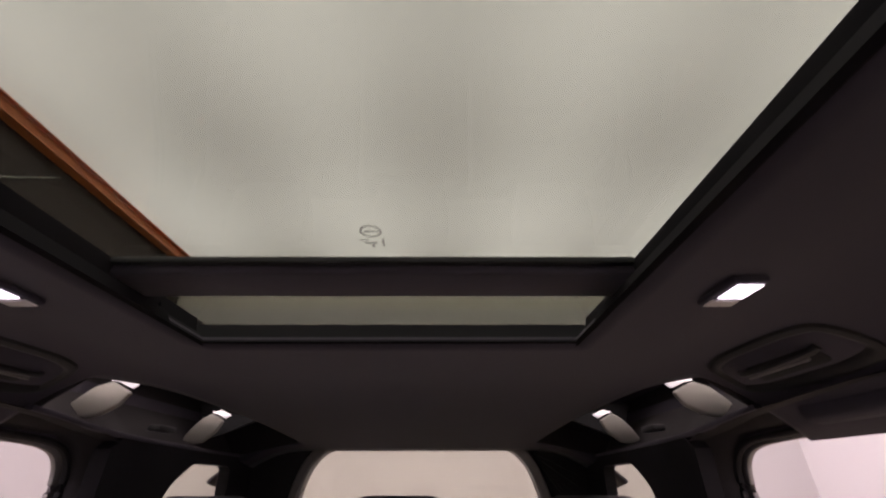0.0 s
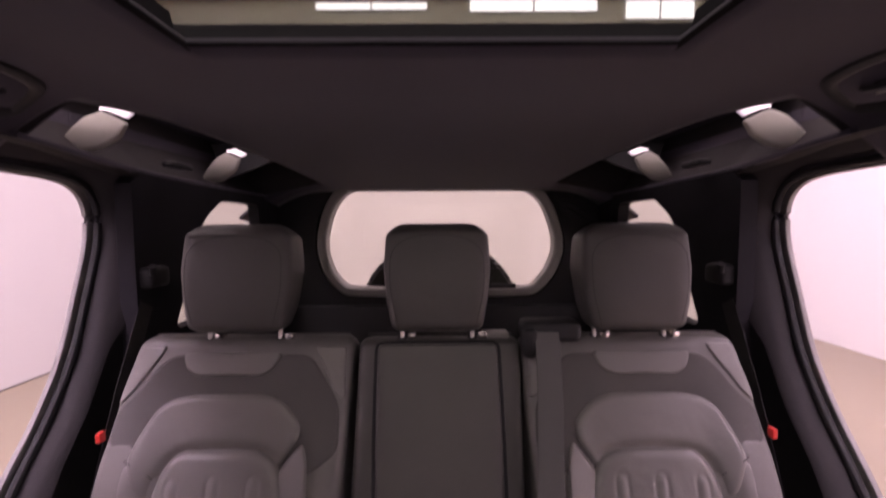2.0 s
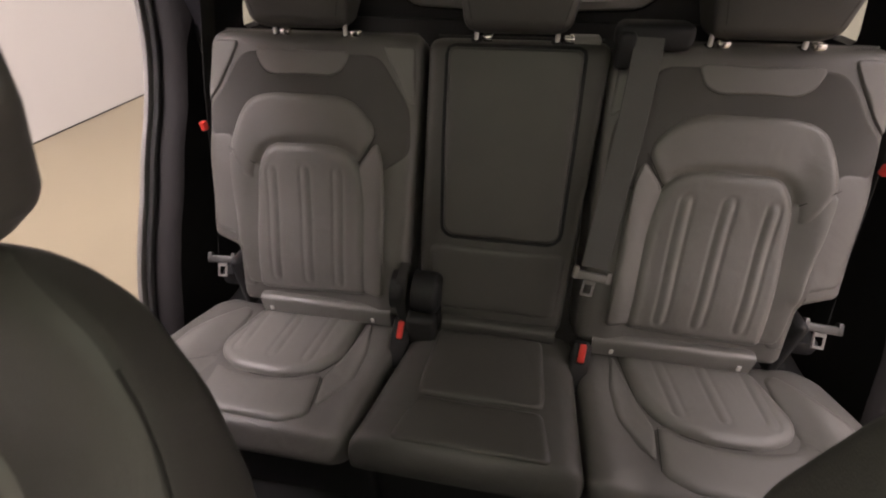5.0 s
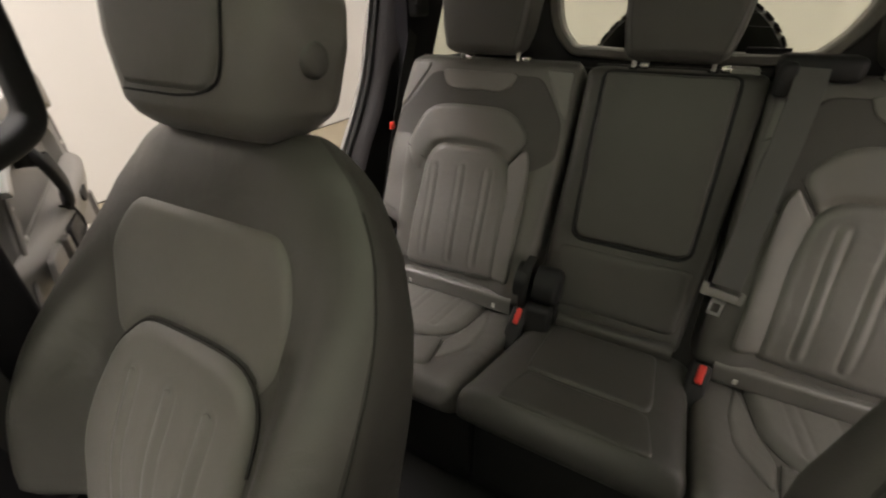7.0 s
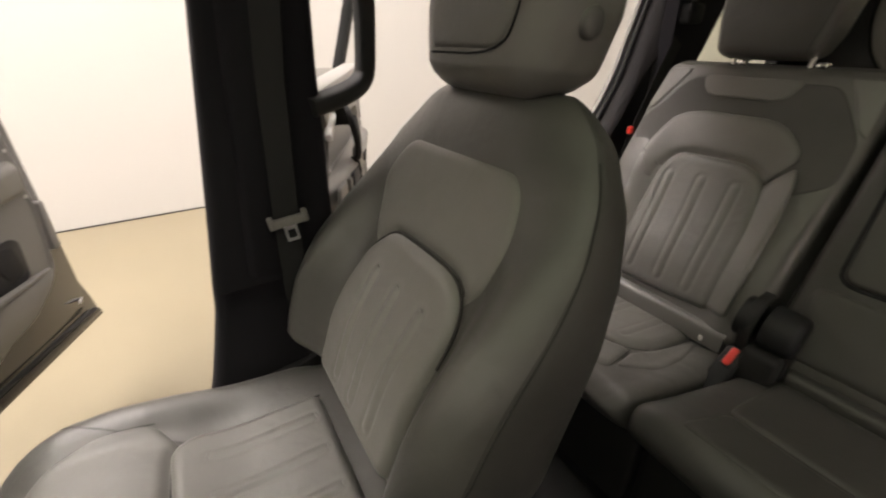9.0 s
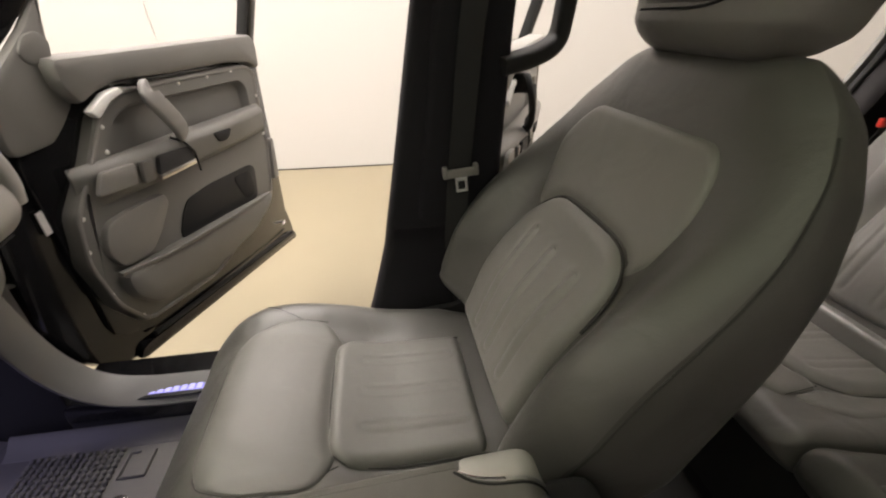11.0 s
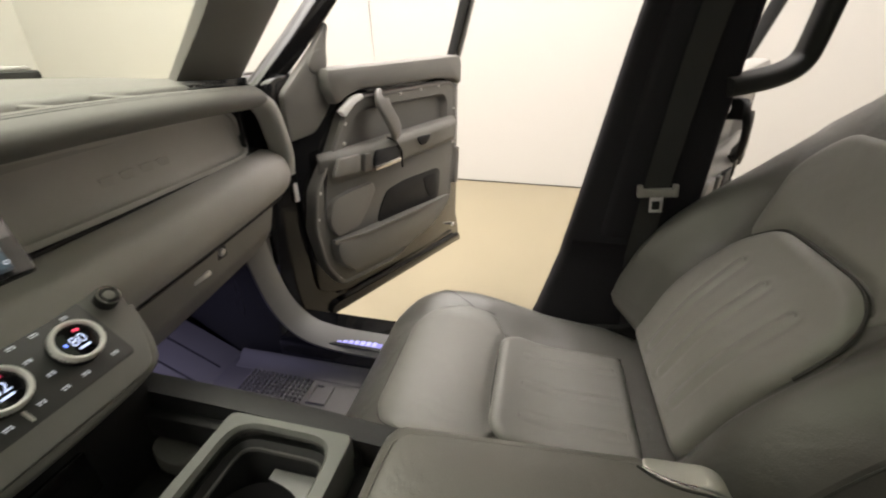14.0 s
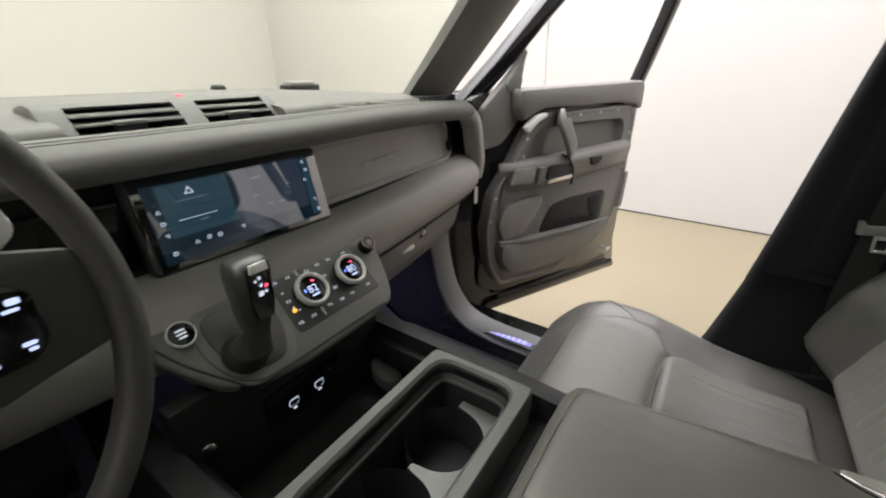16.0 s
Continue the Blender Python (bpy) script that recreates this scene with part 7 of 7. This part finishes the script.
# kick trim and sill plate of the passenger doorway
kp = thing("sill_trim", (-0.72, -0.8, 0.62), "satin grey sill and kick trim with a lit strip", "sill trim")
path = chaikin([(-0.665, -0.915, 1.00), (-0.675, -0.905, 0.88), (-0.69, -0.885, 0.76), (-0.705, -0.83, 0.675), (-0.715, -0.74, 0.645), (-0.718, -0.60, 0.641), (-0.718, -0.20, 0.640)], 3, False)
put("trim", *sweep(path, rrect(0.075, 0.010, 0.004, 3), up=(0.2, 0.9, 0.4)), CONSOLEGREY, kp)
put("lit_plate", *rbox(-0.745, -0.690, -0.78, -0.56, 0.644, 0.648, 0.002), PLASTIC, kp)
put("lit_field", *rbox(-0.735, -0.701, -0.756, -0.600, 0.6465, 0.6485, 0.0004, 1), glow("sill_dim_light", (0.30, 0.29, 0.75), 0.55), kp, "dim lilac lit field", smooth=0)
SILL = glow("sill_lilac_light", (0.50, 0.50, 1.0), 0.8)
for k in range(8):
    put("letter_bar", *rbox(-0.733, -0.703, -0.752 + k * 0.0175, -0.740 + k * 0.0175, 0.6480, 0.6496, 0.0004, 1), SILL, kp, "lilac lit letter bar", smooth=0)
# footwell lamp under the dash
fl = bpy.data.lights.new("footwell_lamp", "AREA")
fl.shape, fl.size, fl.size_y, fl.energy, fl.color = "RECTANGLE", 0.12, 0.04, 1.25, (0.62, 0.60, 1.0)
lo_ = new("footwell_lamp", fl)
lo_.matrix_world = look((-0.36, -1.06, 0.90), (-0.36, -1.16, 0.5))
tagged(put("footwell_lens", *rbox(-0.42, -0.30, -1.08, -1.04, 0.905, 0.915, 0.003), SILL), "small lilac footwell lamp under the dashboard", "lamp")

# ---------------------------------------------------------------- lamps and grips of the headliner
DOME = glow("dome_lamp_glow", (1.0, 0.97, 0.95), 2.4)
for sgn in (-1, 1):
    d = thing("reading_lamp", (sgn * 0.45, 0.465, 1.868), "lit white reading lamp in the headliner", "lamp", group="reading lamps")
    x0, x1 = min(sgn * 0.428, sgn * 0.472), max(sgn * 0.428, sgn * 0.472)
    put("bezel", *rbox(x0, x1, 0.424, 0.502, 1.8695, 1.878, 0.003), HEADCLOTH, d)
    put("lens", *rbox(x0 + 0.008, x1 - 0.005, 0.431, 0.472, 1.8665, 1.869, 0.001), DOME, d, "glowing lens")
    put("switch", *rbox(x0 + 0.004, x1 - 0.004, 0.478, 0.498, 1.8665, 1.869, 0.001), WHITEP, d)
    g = thing("grab_handle", (sgn * 0.62, 0.70, 1.85), "black folded grab handle above the rear door", "handle", group="grab handles")
    def gp(x, y, dz):
        return (sgn * x, y, head_z(x, y) - 0.012 + dz)
    ov = fillet([(0.600, 0.535), (0.690, 0.520), (0.705, 0.60), (0.705, 0.76), (0.690, 0.835), (0.605, 0.810), (0.586, 0.74), (0.588, 0.60)], 0.045, 5)
    n = len(ov)
    put("rim", *loft([[gp(x, y, 0.013 - h) for x, y in inset(ov, k)] for k, h in ((0.0, 0.0), (0.002, 0.006), (0.010, 0.008), (0.020, 0.004), (0.028, -0.004))], cap=False), PLASTIC, g, "dark rim of the handle recess")
    put("recess", *plate(inset(ov, 0.018), lambda u, v, h: gp(u, v, 0.013 - h), 0.003, 0.001), HEADCLOTH, g)
    put("slot", *plate(fillet([(0.640, 0.600), (0.676, 0.605), (0.676, 0.760), (0.640, 0.755)], 0.012), lambda u, v, h: gp(u, v, 0.011 - h), 0.003, 0.001), DARKVOID, g)
    hp = chaikin([gp(0.644, 0.590, 0.008), gp(0.637, 0.605, -0.002), gp(0.634, 0.68, -0.005), gp(0.637, 0.748, -0.002), gp(0.644, 0.764, 0.008)], 2, False)
    put("grip", *sweep(hp, rrect(0.016, 0.010, 0.004, 3)), PLASTIC, g)
    # grey bead paints the highlight along the black grip
    put("grip_highlight", *sweep([gp(0.6415, y, -0.0065) for y in (0.61, 0.68, 0.745)], circle(0.0028, 6)), GREYTRIM, g)

# ---------------------------------------------------------------- open doors on the passenger side
def side_door(name, hinge, direction, front, label):
    """An open door. s runs from the hinge outwards, z is the height, h stands off the inner steel face towards the cabin."""
    dx, dy = direction
    # same card grey on both doors, the rear one painted as if better lit
    CARD = DOORCARD if front else LITCARD
    n = (-dy, dx) if (-dy * 0 + dx * 1) > 0 else (dy, -dx)
    f = frame_uv((hinge[0], hinge[1], 0), (dx, dy, 0), (0, 0, 1), (n[0], n[1], 0))
    t = thing(name, (hinge[0], hinge[1], 0.45), label, "car door", group="open doors")

    def pl(nm, pts, h0, depth, mat, r=0.02, bev=0.008, lab="", k=90, par=None):
        P = resample(fillet(pts, r, 5), k)
        return put(nm, *plate(P, lambda u, v, h: f(u, v, h + h0), depth, bev), mat, par or t, lab)
    # steel shell with a rolled rim
    pl("shell", [(-0.13, 0.62), (-0.05, 0.545), (1.03, 0.405), (1.015, 0.50), (0.975, 0.62), (0.985, 0.95), (0.975, 1.13), (0.965, 1.345), (-0.10, 1.345), (-0.16, 1.18), (-0.20, 0.78)], -0.13, 0.125, PAINT, 0.03, 0.02, "black painted steel door shell")
    pl("inner_steel", [(-0.06, 0.66), (0.10, 0.575), (0.93, 0.50), (0.955, 0.62), (0.955, 1.30), (0.0, 1.32), (-0.08, 1.15)], -0.01, 0.018, PAINT, 0.04, 0.010)
    pl("lower_rim", [(-0.02, 0.535), (1.015, 0.415), (1.0, 0.455), (0.0, 0.575)], -0.008, 0.016, PAINT, 0.01, 0.006)
    # trim card with its screws
    card = [(0.196, 1.268), (0.79, 1.270), (0.85, 1.24), (0.845, 0.95), (0.80, 0.74), (0.70, 0.69), (0.33, 0.62), (0.02, 0.66), (-0.045, 0.76), (-0.07, 0.90), (-0.045, 1.02), (0.02, 1.095), (0.05, 1.13), (0.12, 1.23)]
    low = [(0.848, 1.07)] + card[3:12] + [(0.0, 1.07)]
    pl("trim_card", low, 0.005, 0.040, CARD, 0.012, 0.010, "dark grey trim card", 140)
    edge = resample(fillet(inset(np.array(card, float), 0.006), 0.03, 5), 120)
    put("card_rim", *sweep([f(u, v, 0.046) for u, v in edge], rrect(0.012, 0.008, 0.003, 2), up=(n[0], n[1], 0), closed=True), GREYTRIM, t)
    for s, z in ((0.113, 1.193), (0.100, 1.134), (-0.030, 1.01), (-0.052, 0.93), (-0.045, 0.80), (0.01, 0.69), (0.42, 1.252), (0.56, 1.254), (0.70, 1.256), (0.835, 1.15), (0.83, 1.0)):
        put("screw", *disc(f(s, z, 0.0445), (n[0], n[1], 0), 0.006, 0.004, 12, 0.0015), WHITEP, t)
    pl("upper_roll", [(0.045, 1.352), (0.40, 1.358), (0.860, 1.367), (0.884, 1.340), (0.880, 1.252), (0.862, 1.250), (0.82, 1.272), (0.677, 1.286), (0.40, 1.284), (0.19, 1.288), (0.12, 1.270), (0.075, 1.250), (0.046, 1.297)], 0.0, 0.062, CARD, 0.014, 0.014, "padded upper roll", 120)
    up_ = resample(fillet([(0.0, 1.065), (0.05, 1.13), (0.12, 1.23), (0.196, 1.268), (0.79, 1.270), (0.85, 1.24), (0.848, 1.065)], 0.025, 5), 140)
    rec = resample(fillet([(0.085, 1.090), (0.11, 1.150), (0.158, 1.205), (0.215, 1.226), (0.74, 1.219), (0.775, 1.19), (0.775, 1.085)], 0.022, 5), 140)
    put("card_frame", *loft([[f(u, v, h) for u, v in P] for P, h in ((up_, 0.005), (up_, 0.036), (inset(up_, 0.009), 0.046), (inset(rec, -0.003), 0.046), (rec, 0.043), (inset(rec, 0.004), 0.020), (inset(rec, 0.010), 0.014))]), CARD, t, "upper frame of the card round a sunken field")
    # armrest ledge and its folded band
    rings = []
    for s, w in ((-0.01, 0.03), (0.04, 0.055), (0.2, 0.075), (0.36, 0.085), (0.6, 0.085), (0.80, 0.07), (0.845, 0.03)):
        rings.append([f(s, z, h) for h, z in fillet([(0.035, 1.125), (w, 1.118), (w + 0.012, 1.10), (w, 1.03), (0.035, 1.005)], 0.012, 4)])
    put("armrest", *loft(rings), CARD, t, "ledge-shaped armrest")
    pl("switch_plate", [(-0.004, 1.055), (0.028, 1.107), (0.129, 1.100), (0.12, 1.046)], 0.074, 0.012, GREYTRIM, 0.012, 0.004, "grey switch plate")
    pl("switch_bay", [(0.130, 1.042), (0.140, 1.098), (0.178, 1.096), (0.166, 1.040)], 0.082, 0.012, LEATHER, 0.006, 0.003)
    pl("handle_bay", [(0.185, 1.045), (0.20, 1.098), (0.325, 1.090), (0.338, 1.045)], 0.084, 0.0125, PLASTIC, 0.01, 0.003)
    put("release_lever", *sweep([f(0.172, 1.046, 0.102), f(0.24, 1.047, 0.106), f(0.315, 1.047, 0.104)], rrect(0.014, 0.016, 0.005, 3)), CHROME, t, "chrome release lever")
    put("armrest_band", *sweep([f(0.275, 1.127, 0.082), f(0.30, 1.112, 0.0985), f(0.335, 1.07, 0.099), f(0.352, 1.005, 0.088)], circle(0.0035, 8), up=(0, 0.1, 1)), PIPING, t)
    pl("notch", [(0.442, 1.098), (0.547, 1.092), (0.525, 1.068), (0.505, 1.060), (0.472, 1.062)], 0.088, 0.011, DARKVOID, 0.012, 0.003)
    grip = [f(0.292, 1.250, 0.040), f(0.262, 1.258, 0.072), f(0.232, 1.260, 0.096), f(0.236, 1.240, 0.105), f(0.268, 1.195, 0.106), f(0.302, 1.150, 0.104), f(0.322, 1.122, 0.088)]
    put("pull_grip", *sweep(chaikin(grip, 2, False), rrect(0.056, 0.020, 0.008, 4), up=(n[0], n[1], 0.1)), GREYTRIM if front else RUBBER, t, "bent pull grip")
    pl("silver_chip", [(0.080, 1.234), (0.101, 1.215), (0.148, 1.247), (0.196, 1.262), (0.188, 1.276), (0.140, 1.268)], 0.046, 0.018, SATIN, 0.006, 0.004, "silver trim chip", 60)
    pl("speaker_grille", [(0.005, 0.978), (0.10, 0.986), (0.213, 0.982), (0.218, 0.949), (0.165, 0.89), (0.108, 0.846), (0.006, 0.85), (-0.022, 0.91)], 0.044, 0.020, GREYTRIM, 0.025, 0.008, "pale grey speaker grille")
    # two flat dark plates paint the pocket's inner shade; no hollow is cut
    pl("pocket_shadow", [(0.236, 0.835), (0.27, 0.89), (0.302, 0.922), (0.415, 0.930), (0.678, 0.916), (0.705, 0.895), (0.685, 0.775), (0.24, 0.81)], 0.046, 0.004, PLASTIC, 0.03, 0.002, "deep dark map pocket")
    pl("pocket_deep_shade", [(0.55, 0.905), (0.665, 0.90), (0.67, 0.80), (0.60, 0.80)], 0.050, 0.003, DARKVOID, 0.03, 0.002)
    put("pocket_lip", *sweep([f(-0.015, 0.845, 0.062), f(0.13, 0.828, 0.082), f(0.45, 0.800, 0.082), f(0.74, 0.772, 0.068)], rrect(0.018, 0.012, 0.005, 3), up=(0, 0, 1)), CARD, t, "grey lip of the map pocket")
    pl("pocket_front", [(-0.015, 0.845), (0.13, 0.828), (0.45, 0.80), (0.76, 0.768), (0.72, 0.725), (0.58, 0.675), (0.33, 0.665), (0.06, 0.70), (-0.01, 0.77)], 0.044, 0.036, CARD, 0.03, 0.016)
    pl("upright_trim", [(0.835, 0.80), (0.875, 0.80), (0.885, 0.97), (0.855, 0.97)], 0.01, 0.045, GREYTRIM, 0.01, 0.006)
    for s, z in ((0.90, 0.55), (0.15, 0.66), (0.52, 0.645)):
        put("clip", *rbox(-0.02, 0.02, -0.004, 0.004, -0.003, 0.003, 0.001, 1, Matrix.Translation(f(s, z, 0.014))), WHITEP, t, "small white clip")
    put("latch", *rbox(-0.012, 0.012, -0.02, 0.02, -0.02, 0.02, 0.003, 1, Matrix.Translation(f(0.975, 1.05, -0.03))), STEEL, t)
    put("bottom_seal", *sweep([f(0.05, 0.585, 0.012), f(0.5, 0.53, 0.012), f(0.95, 0.475, 0.012)], circle(0.008, 8)), RUBBER, t)
    # window frame leaning inwards with height
    lean = lambda z: 0.30 * (z - 1.35)
    def bar(nm, pts, w, d, mat=RUBBER):
        put(nm, *sweep([f(s, z, -0.045 + lean(z)) for s, z in pts], rrect(w, d, 0.008, 3), up=(n[0], n[1], 0)), mat, t)
    bar("window_bar_rear", [(1.005, 1.20), (1.005, 1.45), (1.0, 1.60), (0.99, 1.74)], 0.05, 0.05, PAINT)
    bar("window_bar_front", [(-0.10, 1.30), (0.02, 1.42), (0.16, 1.58), (0.32, 1.745)], 0.055, 0.05, PAINT)
    bar("window_bar_top", [(0.30, 1.735), (0.6, 1.752), (0.995, 1.75)], 0.05, 0.05, PAINT)
    bar("window_run_rear", [(0.973, 1.35), (0.973, 1.45), (0.968, 1.60), (0.958, 1.73)], 0.02, 0.04)
    if front:
        pl("sail_panel", [(-0.088, 1.19), (-0.085, 1.295), (-0.01, 1.358), (0.05, 1.408), (0.105, 1.470), (0.112, 1.465), (0.095, 1.39), (0.085, 1.34), (0.09, 1.25), (0.05, 1.21), (0.009, 1.178), (-0.078, 1.170)], 0.0, 0.022, CARD, 0.012, 0.010, "dark sail panel")
        pl("tweeter_cover", [(0.012, 1.362), (0.035, 1.395), (0.070, 1.405), (0.092, 1.385), (0.080, 1.342), (0.028, 1.338)], 0.020, 0.006, CARD, 0.016, 0.004, "round tweeter cover")
        # hinge end: black jamb with label and check strap
        pl("hinge_face", [(-0.30, 0.68), (-0.12, 0.60), (-0.10, 1.30), (-0.16, 1.33), (-0.28, 1.18)], -0.11, 0.06, PAINT, 0.03, 0.015)
        put("jamb_label", *rbox(-0.010, 0.010, -0.002, 0.002, -0.028, 0.028, 0.001, 1, Matrix.Translation(f(-0.082, 1.022, 0.004))), WHITEP, t, "white label on the door edge")
        for z in (0.70, 0.78):
            put("hinge_bolt", *disc(f(-0.135, z, -0.04), (n[0], n[1], 0), 0.012, 0.012, 12), RUBBER, t)
        put("check_strap", *sweep([f(-0.12, 0.90, -0.03), f(-0.22, 0.93, -0.02), f(-0.32, 0.96, 0.01)], rrect(0.02, 0.008, 0.002, 2)), RUBBER, t)
    return f


side_door("front_door", (-0.97, -0.89), (-0.961, 0.277), True, "open black front passenger door with grey inner trim")
side_door("rear_side_door", (-0.98, 0.11), (-0.886, 0.464), False, "open rear passenger door with grey inner trim")

# black jamb of the front doorway
tagged(put("door_jamb", *loft([[(x, y, z) for x, y in fillet([(-0.74, -0.97), (-0.86, -0.97), (-0.88, -1.12), (-0.74, -1.15)], 0.02, 3)] for z in (0.45, 0.8, 1.2, 1.34)]), PAINT), "black painted hinge jamb of the front doorway", "door jamb", kind="structure")
